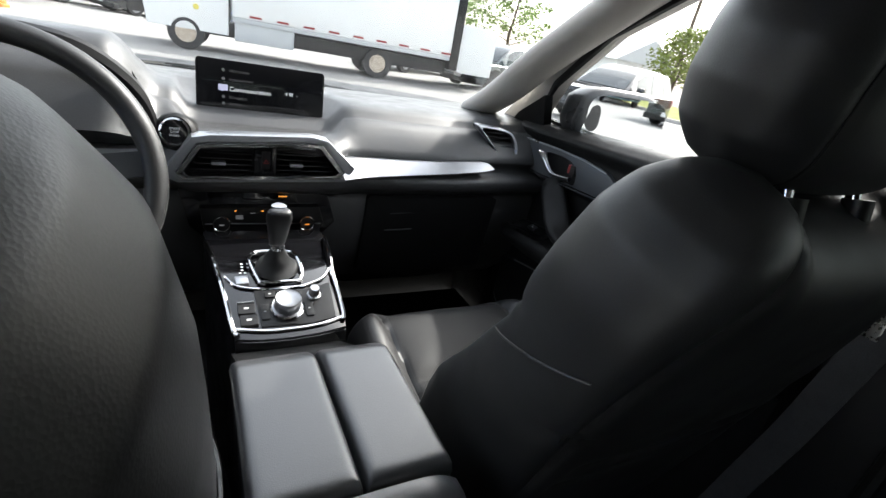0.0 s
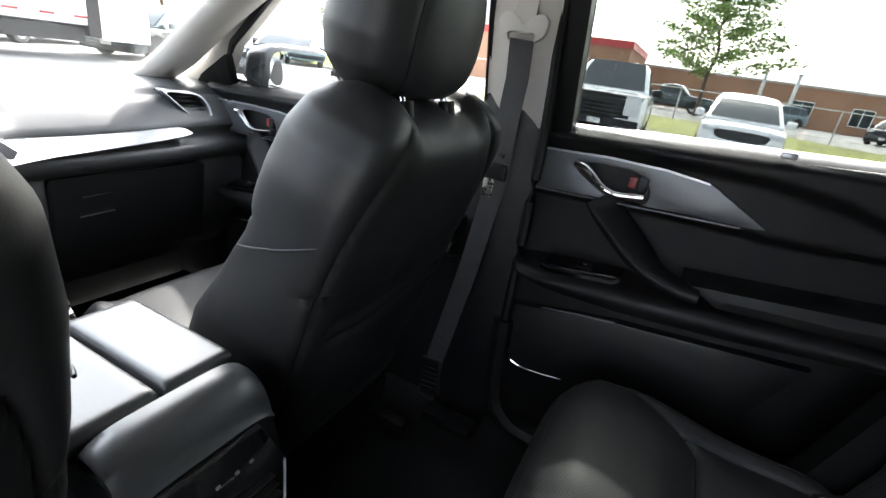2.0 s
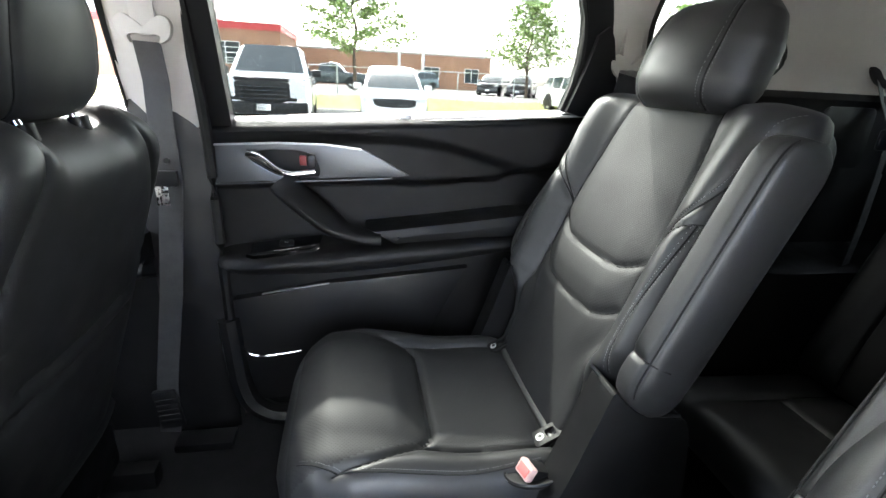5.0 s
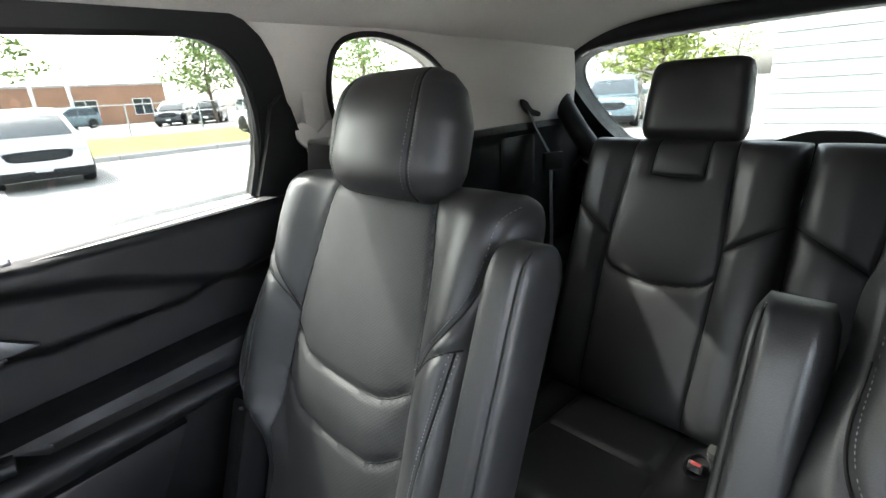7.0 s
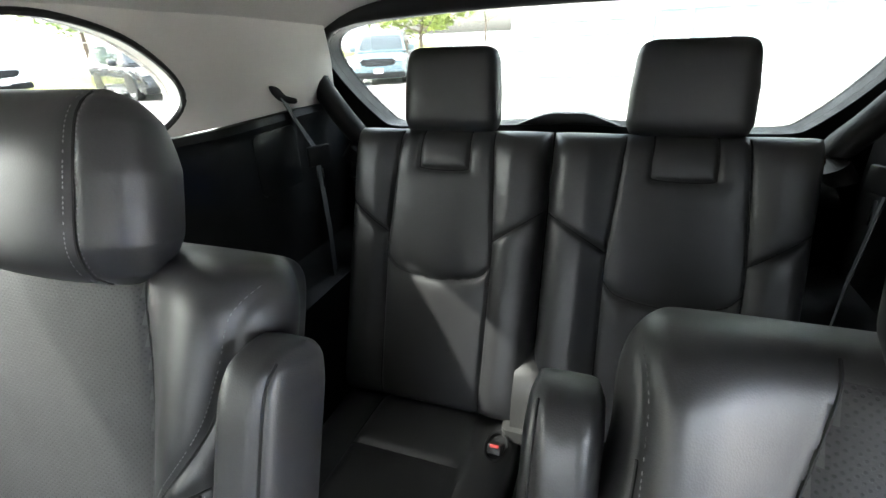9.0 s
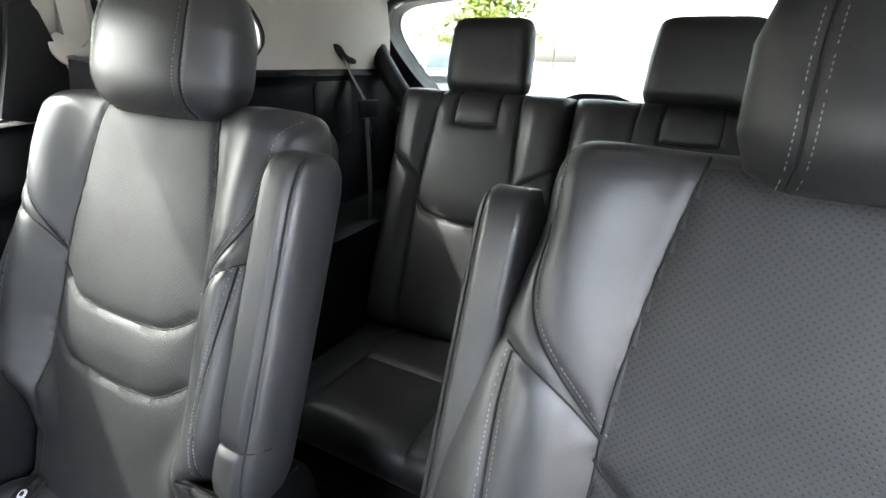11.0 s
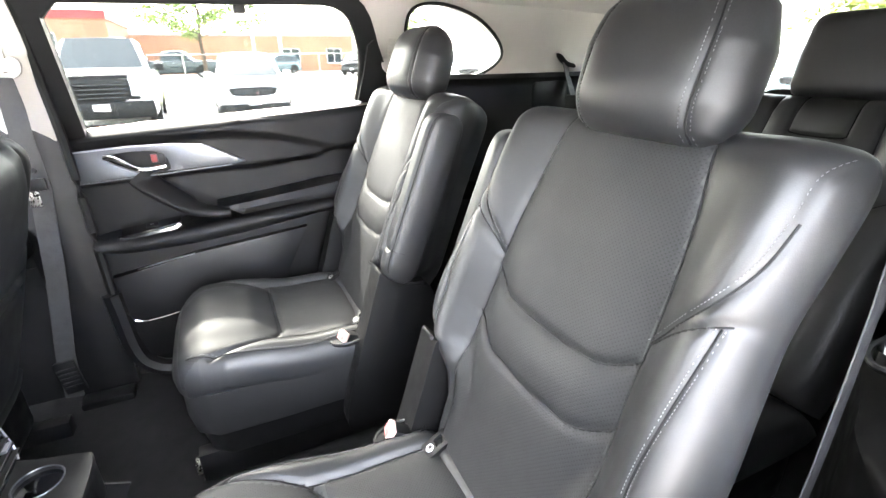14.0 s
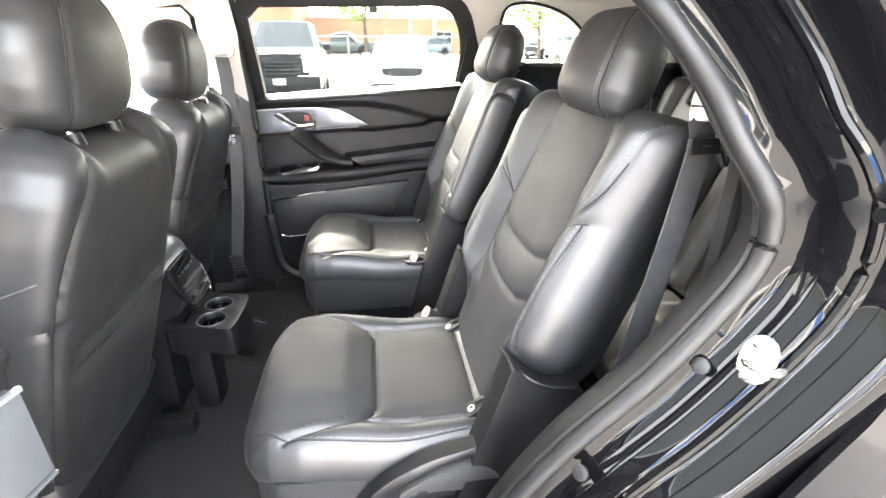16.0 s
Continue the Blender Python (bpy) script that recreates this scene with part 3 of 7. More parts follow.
# ---- seat belts ----
def webbing(points, width, parent, face):
    bm = bmesh.new()
    P = [Vector(p) for p in points]
    f = Vector(face).normalized()
    rows = []
    for i, p in enumerate(P):
        d = (P[min(i + 1, len(P) - 1)] - P[max(i - 1, 0)]).normalized()
        side = d.cross(f).normalized()
        rows.append([p + side * (width * (k / 8 - 0.5)) + f * (0.0006 if k % 2 else 0.0) for k in range(9)])
    V = [[bm.verts.new(p) for p in r] for r in rows]
    for a, b in zip(V, V[1:]):
        for i in range(8):
            bm.faces.new((a[i], a[i + 1], b[i + 1], b[i]))
    r = bmesh.ops.extrude_face_region(bm, geom=bm.faces[:])
    bmesh.ops.translate(bm, verts=[v for v in r["geom"] if isinstance(v, bmesh.types.BMVert)], vec=f * -0.0014)
    return part("webbing", bm, WEBBING, parent, "black woven belt webbing")


def belt_guide(parent, at, w, mat):
    """A D-ring loop with its upright slider, facing -x at the pose given."""
    slider = part("slider", prism(rounded(-0.021, 0.021, -0.005, 0.10, 0.014), [], lambda a, b, d: at @ Vector((-d, a, b)), 0.022, 0.006), mat, parent, "light grey height adjuster")
    loop = [(w / 2 + 0.018, -0.002), (w / 2 + 0.022, 0.018), (w / 2 + 0.008, 0.030), (w / 2 - 0.012, 0.020), (0, 0.010), (-w / 2 + 0.012, 0.020), (-w / 2 - 0.008, 0.030), (-w / 2 - 0.022, 0.018), (-w / 2 - 0.018, -0.006), (-w / 2, -0.018), (-w / 2 - 0.0, -0.004), (w / 2, -0.004), (w / 2, -0.018)]
    part("d_ring", prism(soft_loop(loop, 4), [], lambda a, b, d: at @ Vector((-0.012 - d, a, b)), 0.014, 0.004), mat, parent, "light grey moulded belt loop")
    return slider


# ---- B pillar, right ----
bp = thing("b_pillar_trim", "light grey upper pillar trim over black lower trim", "pillar trim", "pillar trims")
part("upper_cover", prism([(0.598, 1.213), (0.656, 1.200), (0.705, 1.232), (0.727, 1.262), (0.716, 1.45), (0.715, 1.60), (0.60, 1.60), (0.594, 1.46)], [], side_place(1, 0.022), 0.02, 0), BEIGE, bp)
part("lower_cover", grid_sheet([[(0.754 - 0.02 * math.sin(u * math.pi), 0.600 + 0.15 * u, z) for u in np.linspace(0, 1, 7)] for z in (0.42, 0.8, 1.1, 1.262)], (0.04, 0, 0)), HARD, bp)
part("door_seal", tube([(0.748, 0.597, 0.62), (0.745, 0.597, 0.9), (0.742, 0.597, 1.2), (0.675, 0.596, 1.45), (0.645, 0.594, 1.56)], 0.012, 8, smooth_n=6), RUBBER, bp)
part("sill_cover", tube([(0.748, 0.60, 0.75), (0.748, 0.585, 0.56), (0.745, 0.54, 0.475), (0.745, 0.44, 0.45), (0.745, 0.1, 0.445), (0.745, -0.2, 0.45)], 0.028, 8, smooth_n=6), HARD, bp, "black sill trim")
belt = thing("seat_belt", "black front passenger seat belt with light grey guide", "seat belt", "seat belts")
belt_guide(belt, Matrix.Translation((up_x(1.385) - 0.022, 0.660, 1.385)), 0.05, BEIGE)
webbing([(up_x(1.37) - 0.042, 0.661, 1.37), (up_x(1.30) - 0.042, 0.664, 1.30), (0.697, 0.668, 1.22), (0.70, 0.667, 1.10), (0.70, 0.70, 0.85), (0.705, 0.745, 0.60), (0.71, 0.76, 0.45)], 0.048, belt, (-1, 0, 0.1))
part("tongue_stop", cyl((0.694, 0.665, 1.145), (0.688, 0.665, 1.147), 0.006, n=14), HARD, belt)
tongue = part("tongue", box(0.676, 0.690, 0.645, 0.70, 1.095, 1.128, 0.004), HARD, belt, "latch plate hanging on the belt")
part("blade", box(0.681, 0.684, 0.668, 0.692, 1.055, 1.097, 0.001), STEEL, tongue, "steel latch blade")
sleeve = part("floor_sleeve", box(-0.007, 0.007, -0.027, 0.027, -0.055, 0.055, 0.004, m=pose(0.706, 0.752, 0.525, -6)), HARD, belt, "ribbed black sleeve at the belt's foot")
for i in range(5):
    part("rib", box(-0.0095, -0.0065, -0.024, 0.024, -0.0025, 0.0025, 0.001, 1, m=pose(0.706, 0.752 + 0.0016 * (i - 2), 0.525 + 0.015 * (i - 2), -6)), HARD, sleeve)
anchor = part("floor_anchor", box(0.66, 0.72, 0.60, 0.74, 0.42, 0.445, 0.008), HARD, belt, "black anchor cover at the floor")
# ---- C pillar belts ----
b2 = thing("seat_belt", "black second-row seat belt with light grey guide", "seat belt", "seat belts")
y0 = -0.325
belt_guide(b2, Matrix.Translation((up_x(1.38) - 0.005, y0, 1.372)), 0.05, BEIGE)
webbing([(0.672, y0 + 0.003, 1.358), (0.655, y0 + 0.02, 1.31), (0.64, y0 + 0.025, 1.28)], 0.047, b2, (-1, 0.3, 0.1))
b2 = thing("seat_belt", "black seat belt hanging beside the open door", "seat belt", "seat belts")
lm = Matrix.Translation((-0.655, -0.288, 1.345))
def on_guide(x, b, d):
    return lm @ Vector((-d * 0.8 + x * 0.6, x * 0.8 + d * 0.6, b))
gp = Pad(lambda v: lerp_table([(0, 0.012), (0.15, 0.0145), (0.5, 0.014), (0.7, 0.011), (0.85, 0.009), (1, 0.007)], v), 0.064, 0.012, 0.013, lambda x, b, d: on_guide(x, b - 0.022, d), None, [], p=4, q=5)
part("guide", gp.mesh(24, 26), BEIGE, b2, "light grey moulded belt guide")
part("guide_slot", box(-0.013, 0.013, -0.0025, 0.0025, -0.0015, 0.0015, 0.0005, m=lm @ pose(-0.010, 0.008, -0.002, 0, 0, 53)), HARD, b2)
webbing([(-0.655, -0.288, 1.335), (-0.648, -0.302, 1.31), (-0.648, -0.304, 1.285), (-0.658, -0.285, 1.18), (-0.668, -0.256, 1.03), (-0.674, -0.230, 0.89), (-0.680, -0.19, 0.72), (-0.685, -0.16, 0.56)], 0.047, b2, (-0.94, -0.20, 0.1))
tm = pose(-0.651, -0.303, 1.288, 8, 0, 92)
lt = part("tongue", box(-0.022, 0.022, -0.004, 0.008, -0.011, 0.012, 0.004, m=tm), HARD, b2, "black latch plate on the belt")
part("tongue_ring", tube([tm @ Vector(p) for p in ((-0.024, 0.004, -0.008), (-0.034, 0.004, -0.026), (-0.036, 0.004, 0.014), (-0.026, 0.004, 0.016))], 0.005, 8, smooth_n=4), HARD, lt)
part("lettering_bar", box(-0.006, 0.006, 0.0078, 0.0084, 0.000, 0.0018, 0, m=tm), DARKTRIM, lt)
part("stop_button", cyl((-0.674, -0.230, 0.905), (-0.681, -0.229, 0.905), 0.006, n=14), HARD, b2)
# third-row belts
for s in (1, -1):
    b3 = thing("seat_belt", "black third-row seat belt hanging from a pillar slot", "seat belt", "seat belts")
    xs = up_x(1.37, -0.96) - 0.008
    part("slot", prism(soft_loop([(-0.925, 1.408), (-0.935, 1.390), (-0.965, 1.368), (-1.005, 1.358), (-1.005, 1.370), (-0.97, 1.382), (-0.945, 1.402)], 4), [], lambda a, b, d: (s * (up_x(b, a) - 0.002 - d), a, b), 0.008, 0.002), HARD, b3, "dark belt slot")
    webbing([(s * xs, -0.968, 1.375), (s * (xs - 0.025), -0.965, 1.33), (s * 0.565, -0.955, 1.26), (s * 0.545, -0.935, 1.05), (s * 0.53, -0.90, 0.75)], 0.040, b3, (-s, -0.35, 0))
    tg = part("tongue", box(-0.030, 0.030, -0.005, 0.008, -0.022, 0.026, 0.006, m=pose(s * 0.552, -0.944, 1.245, 0, 0, s * 65)), HARD, b3, "black latch plate")
    part("blade", box(-0.004, 0.002, 0.002, 0.005, -0.075, -0.03, 0.001, m=pose(s * 0.550, -0.943, 1.245, 0, 0, s * 65)), CHROME, tg, "bright latch blade")


# ---- doors ----
def door_panel(s, dy, dz, y0, y1):
    """Moulded inner door skin as a relief over (y, z)."""
    crease = [(-0.25, 1.10), (-0.099, 1.131), (0.065, 1.177), (0.178, 1.192), (0.30, 1.193), (0.70, 1.19)]
    shelf = [(-0.25, 1.15), (-0.096, 1.118), (-0.058, 1.104), (0.153, 1.089), (0.185, 1.093), (0.37, 1.089), (0.70, 1.076)]
    atop = [(-0.25, 1.025), (-0.09, 1.018), (0.20, 0.995), (0.27, 0.985), (0.33, 0.962), (0.53, 0.935), (0.60, 0.915), (0.7, 0.91)]
    abot = [(-0.25, 0.95), (-0.08, 0.928), (0.2, 0.893), (0.4, 0.881), (0.58, 0.885), (0.7, 0.89)]
    pock = [(-0.25, 0.89), (-0.009, 0.872), (0.352, 0.838), (0.512, 0.814), (0.7, 0.80)]

    def xin(y, z):
        y, z = y - dy, z - dz
        zc, zs, zt, zb, zp = (float(lerp_table(t, y)) for t in (crease, shelf, atop, abot, pock))
        sill = 1.256 - 0.052 * y
        x = 0.782
        up = float(ss(zc - 0.014, zc + 0.018, z))
        mid = float(ss(zs - 0.012, zs + 0.010, z))
        x -= 0.022 * mid + 0.016 * up - 0.030 * float(ss(sill - 0.035, sill, z)) ** 2
        x -= 0.012 * float(ss(zb + 0.03, zb - 0.03, z))
        return x
    ys = np.linspace(y0, y1, 120)
    rows = []
    for k in np.linspace(0, 1, 130):
        rows.append([(s * xin(y, 0.47 + dz + k * (1.2535 - 0.052 * (y - dy) - 0.47)), y, 0.47 + dz + k * (1.2535 - 0.052 * (y - dy) - 0.47)) for y in ys])
    top = [(s * (0.815), y, p[2] + 0.004) for y, p in zip(ys, rows[-1])]
    rows.append(top)
    return grid_sheet(rows, (s * 0.03, 0, 0)), xin


def door(s, dy, dz, y0, y1, label, rear, trim_front):
    d = thing("car_door", label, "car door", "car doors")
    bm, xin = door_panel(s, dy, dz, y0, y1)
    part("panel", bm, SOFT, d, "black moulded door panel with armrest")
    # armrest ledge with a rounded nose, running back along the panel
    top = [(-0.30, 0.990), (-0.10, 0.975), (0.10, 0.962), (0.20, 0.955), (0.30, 0.946), (0.42, 0.937), (0.52, 0.928), (0.58, 0.920), (0.605, 0.912)]
    bot = [(-0.30, 0.955), (-0.04, 0.930), (0.10, 0.912), (0.20, 0.900), (0.35, 0.888), (0.50, 0.886), (0.58, 0.890), (0.605, 0.896)]
    ya, yb = y0 - dy + 0.004, 0.605
    rows = []
    for y in np.concatenate([np.linspace(ya, 0.52, 26), np.linspace(0.535, yb, 10)]):
        zt, zb = float(lerp_table(top, y)), float(lerp_table(bot, y))
        k = math.sqrt(max(0.0, 1 - ((y - 0.50) / 0.108) ** 2)) if y > 0.50 else 1.0
        reach = 0.118 * (0.25 + 0.75 * k)
        zm = (zt + zb) / 2
        prof = [(0.79, zt + 0.012), (0.79 - reach * 0.50, zt + 0.004), (0.79 - reach * 0.80, zt), (0.79 - reach * 0.93, zt - 0.006), (0.79 - reach, zt - 0.018), (0.79 - reach, zm - 0.002), (0.79 - reach * 0.95, zb + 0.006), (0.79 - reach * 0.82, zb), (0.79 - reach * 0.5, zb - 0.012), (0.79, zb - 0.030)]
        rows.append([(s * a, y + dy, b + dz) for a, b in prof])
    part("armrest", grid_sheet(rows), SOFT, d, "padded armrest ledge", angle=75)
    # elbow pad above the ledge, cut off slantwise at its front
    pad = [(0.262, 0.992), (0.10, 1.008), (-0.10, 1.030), (y0 - dy + 0.004, 1.042), (y0 - dy + 0.004, 0.975), (0.0, 0.968), (0.195, 0.954)]
    part("elbow_pad", prism(pad, [], lambda a, b, e: (s * (0.785 - e + 0.10 * max(0.0, b - 0.975)), a + dy, b + dz), 0.100, 0.024), SOFT, d, "dark elbow pad")
    # slanting pull grip
    G = curve_points([(0.750, 0.452, 1.098), (0.742, 0.430, 1.074), (0.728, 0.395, 1.046), (0.712, 0.350, 1.012), (0.704, 0.312, 0.988), (0.700, 0.265, 0.975), (0.700, 0.23, 0.972)], 6)
    bm = bmesh.new()
    add_sweep(bm, [(s * a, b + dy, c + dz) for a, b, c in G], [(0.034 * math.copysign(abs(math.cos(t)) ** 0.6, math.cos(t)), 0.013 * math.copysign(abs(math.sin(t)) ** 0.6, math.sin(t))) for t in np.linspace(0, 2 * math.pi, 20, endpoint=False)], up=(0, 0.6, 0.8))
    part("pull_grip", bm, SOFT, d, "slanting pull grip", angle=60)
    # lower map pocket
    pocket = [(0.585, 0.800), (0.50, 0.812), (0.352, 0.838), (0.20, 0.852), (0.00, 0.872), (0.11, 0.66), (0.16, 0.52), (0.585, 0.50)]
    part("map_pocket", prism(pocket, [], lambda a, b, e: (s * (0.775 - e), a + dy, b + dz), 0.030, 0.008), HARD, d, "dark map pocket panel")

    def on(x):
        return lambda a, b, dd: (s * (x - dd), a + dy, b + dz)
    recess = soft_loop([(0.520, 1.150), (0.490, 1.164), (0.425, 1.166), (0.385, 1.158), (0.367, 1.135), (0.368, 1.106), (0.40, 1.100), (0.441, 1.104), (0.478, 1.120)], 4)
    trim_shape = [(trim_front, 1.172), (0.457, 1.179), (0.35, 1.178), (0.30, 1.175), (0.262, 1.168), (0.225, 1.148), (0.195, 1.131), (0.160, 1.1115), (0.19, 1.108), (0.30, 1.106), (trim_front, 1.089)]
    tr = part("trim_plate", prism(trim_shape, [recess], on(0.757), 0.012, 0.003), DARKTRIM, d, "graphite metallic trim plate")
    part("trim_edge", strip([(s * 0.7435, a + dy, b + dz) for a, b in ((trim_front, 1.174), (0.457, 1.181), (0.35, 1.180), (0.27, 1.171))], 0.004, 0.004), SILVER, tr, "bright upper edge")
    part("trim_edge", strip([(s * 0.7435, a + dy, b + dz) for a, b in ((trim_front, 1.087), (0.40, 1.096), (0.20, 1.105))], 0.003, 0.003), DARKTRIM, tr, "dim lower edge")
    part("handle_cup", prism([(a, b) for a, b in recess], [], on(0.766), 0.004), PIANO, tr, "dark recess behind the handle")
    hp = [(s * x, a + dy, b + dz) for a, b, x in ((0.517, 1.156, 0.742), (0.500, 1.154, 0.736), (0.480, 1.143, 0.731), (0.460, 1.128, 0.729), (0.442, 1.119, 0.729), (0.42, 1.116, 0.730), (0.375, 1.121, 0.735))]
    bm = bmesh.new()
    P = curve_points(hp, 6)
    add_sweep(bm, P, [(0.008 * math.cos(t), 0.0105 * math.sin(t)) for t in np.linspace(0, 2 * math.pi, 10, endpoint=False)], scale=[1.15 - 0.35 * min(1, i / 20) for i in range(len(P))], up=(s, 0, 0.01))
    part("handle", bm, CHROME, tr, "curved chrome door handle")
    part("lock_tab", box(min(s * 0.751, s * 0.762), max(s * 0.751, s * 0.762), 0.394 + dy, 0.410 + dy, 1.130 + dz, 1.153 + dz, 0.003), RED, tr, "red lock tab")
    part("lock_tab_base", box(min(s * 0.742, s * 0.758), max(s * 0.742, s * 0.758), 0.374 + dy, 0.392 + dy, 1.128 + dz, 1.156 + dz, 0.003), HARD, tr)
    # switch plate with bright edge
    plate = prism([(0.525, 0.700), (0.370, 0.708), (0.365, 0.745), (0.525, 0.745)], [], lambda a, b, dd: (s * b, a + dy, (0.931 + (0.525 - a) * 0.115 + (b - 0.70) * 0.30) + dz + dd), 0.004, 0.001)
    sw = part("switch_plate", plate, PIANO, d, "gloss black window switch plate")
    part("switch", box(-0.010, 0.010, -0.016, 0.016, 0, 0.008, 0.003, m=pose(s * 0.722, 0.445 + dy, 0.950 + dz, 0, s * -19, 0)), HARD, sw)
    part("switch_mark", box(-0.0008, 0.0008, -0.004, 0.004, 0, 0.0004, 0, m=pose(s * 0.718, 0.445 + dy, 0.9575 + dz, 0, s * -19, 0)), WHITE, sw)
    part("switch_edge", strip([(s * 0.694, a + dy, b + dz) for a, b in ((0.530, 0.936), (0.515, 0.931), (0.45, 0.938), (0.381, 0.947), (0.370, 0.956))], 0.008, 0.008), CHROME, sw, "thin chrome edge")
    # map pocket edges
    part("pocket_edge", strip([(s * 0.743, a + dy, b + dz) for a, b in ((0.515, 0.815), (0.45, 0.826), (0.354, 0.839))], 0.004, 0.003), SILVER, d, "thin bright pocket edge")
    part("speaker_ring", tube([(s * 0.742, a + dy, b + dz) for a, b in ((0.572, 0.672), (0.560, 0.650), (0.53, 0.640), (0.48, 0.643), (0.43, 0.650))], 0.0026, 6, smooth_n=4), CHROME, d, "thin bright speaker trim")
    if rear:
        fr = part("window_frame", prism([*DOORF, (-0.250, 1.262), *RWIN[2:], (0.548, 1.215)], [], side_place(s, 0.012), 0.045), HARD, d, "black window frame")
        part("frame_cover", prism([(-0.205, 1.274), (-0.222, 1.36), (-0.232, 1.436), (-0.250, 1.452), (-0.268, 1.43), (-0.335, 1.272)], [], side_place(s, 0.028), 0.018, 0.005), SOFT, fr)
        g = part("window_pane", prism(RWIN, [], side_place(s, -0.02), 0.004), TINTED, d, "tinted side window glass")
        part("glass_run", tube([(s * (up_x(z, y) - 0.004), y, z) for y, z in RWIN[2:]], 0.008, 6), RUBBER, fr)
        part("sunshade_hook", box(min(s * 0.742, s * 0.765), max(s * 0.742, s * 0.765), 0.158, 0.184, 1.240, 1.252, 0.004), SILVER, d, "small grey sunshade clip on the sill")
        part("shade_hook", box(min(s * 0.648, s * 0.672), max(s * 0.648, s * 0.672), 0.10, 0.13, 1.515, 1.548, 0.005), HARD, fr)
    part("outer_skin", grid_sheet([[(s * x, y, z) for y in np.linspace(y0, y1, 8)] for z, x in ((0.44 + dz, 0.90), (0.6, 0.94), (0.85, 0.955), (1.05 + dz, 0.945), (1.2 + dz, 0.90), (1.235 + dz, 0.84))], (s * -0.02, 0, 0)), PAINT, d, "black painted outer skin")
    return d


right_rear = door(1, 0, 0, -0.335, 0.600, "closed rear door with black panel, graphite trim and window", True, 0.592)
right_front = door(1, 1.000, -0.065, 0.74, 1.672, "closed front passenger door with graphite trim", False, 0.70)
left_front = door(-1, 1.000, -0.065, 0.74, 1.672, "closed driver door with graphite trim", False, 0.70)
left_rear = door(-1, 0, 0, -0.20, 0.600, "rear door standing wide open, black panel and graphite trim", True, 0.592)
HINGE = Vector((-0.896, 0.571, 0))
left_rear.matrix_basis = Matrix.Translation(HINGE) @ pose(0, 0, 0, 0, 0, -100) @ Matrix.Translation(-HINGE)
# sill caps of the front doors up to the glass
for s in (1, -1):
    sail = thing("mirror_sail", "black triangular cover at the front window corner", "trim", "mirror sails")
    part("cover", prism([(1.76, 1.122), (1.575, 1.142), (1.562, 1.240), (1.70, 1.170)], [], side_place(s, 0.02), 0.03, 0.006), SOFT, sail)
    ap = thing("a_pillar_trim", "light grey windscreen pillar cover with demister slots", "pillar trim", "pillar trims")
    P = curve_points([(s * 0.698, 1.84, 1.145), (s * 0.688, 1.70, 1.215), (s * 0.668, 1.50, 1.335), (s * 0.648, 1.25, 1.47), (s * 0.615, 1.02, 1.575)], 6)
    bm = bmesh.new()
    add_sweep(bm, P, [(0.058 * math.cos(t), 0.034 * math.sin(t)) for t in np.linspace(0, 2 * math.pi, 18, endpoint=False)])
    part("cover", bm, BEIGE, ap)
    for i in range(5):
        part("slot", box(-0.003, 0.003, -0.0025, 0.0025, -0.014, 0.014, 0.001, m=pose(s * 0.6755, 1.640 - i * 0.012, 1.232 + i * 0.0066, 0, s * 12, 0)), HARD, ap)

# ---- wing mirror ----
mirror = thing("wing_mirror", "dark grey door mirror with large glass", "wing mirror")
def on_mirror(x, b, d):
    return (0.945 + x * 1.38, 1.475 - d, 1.125 + b)
mp = Pad(lambda v: lerp_table([(0, 0.075), (0.12, 0.105), (0.4, 0.12), (0.8, 0.112), (0.93, 0.09), (1, 0.06)], v), 0.165, 0.02, 0.12, on_mirror, None, [], p=4, q=4)
part("housing", mp.mesh(30, 24), material("mirror_grey", (0.035, 0.036, 0.038), 0.35, tint=0.1), mirror, "dark grey mirror housing")
part("glass", prism(soft_loop([(-0.095, 0.02), (0.085, 0.03), (0.105, 0.08), (0.085, 0.14), (0, 0.148), (-0.095, 0.138), (-0.108, 0.08)], 5), [], lambda a, b, d: (0.955 + a * 1.32, 1.450 - d - 0.12 * a, 1.125 + b), 0.003), material("mirror_glass", (0.85, 0.87, 0.88), 0.02, metal=1.0, rough_var=0.0), mirror, "mirror glass")
part("arm", box(0.80, 0.90, 1.49, 1.58, 1.13, 1.175, 0.015), HARD, mirror)


# ---- left rear door opening ----
SEAL = [(0.56, 1.565), (0.30, 1.572), (0.02, 1.565), (-0.07, 1.525), (-0.141, 1.453), (-0.197, 1.380), (-0.227, 1.324), (-0.254, 1.280), (-0.268, 1.235), (-0.262, 1.190), (-0.235, 1.140), (-0.174, 1.048), (-0.093, 0.951), (-0.035, 0.865), (0.015, 0.77), (0.05, 0.67), (0.09, 0.57), (0.16, 0.495), (0.28, 0.465), (0.54, 0.46)]


def seal_x(z):
    return -(0.80 + 0.03 * float(ss(0.7, 1.2, z)) - 0.42 * max(0.0, z - 1.27))


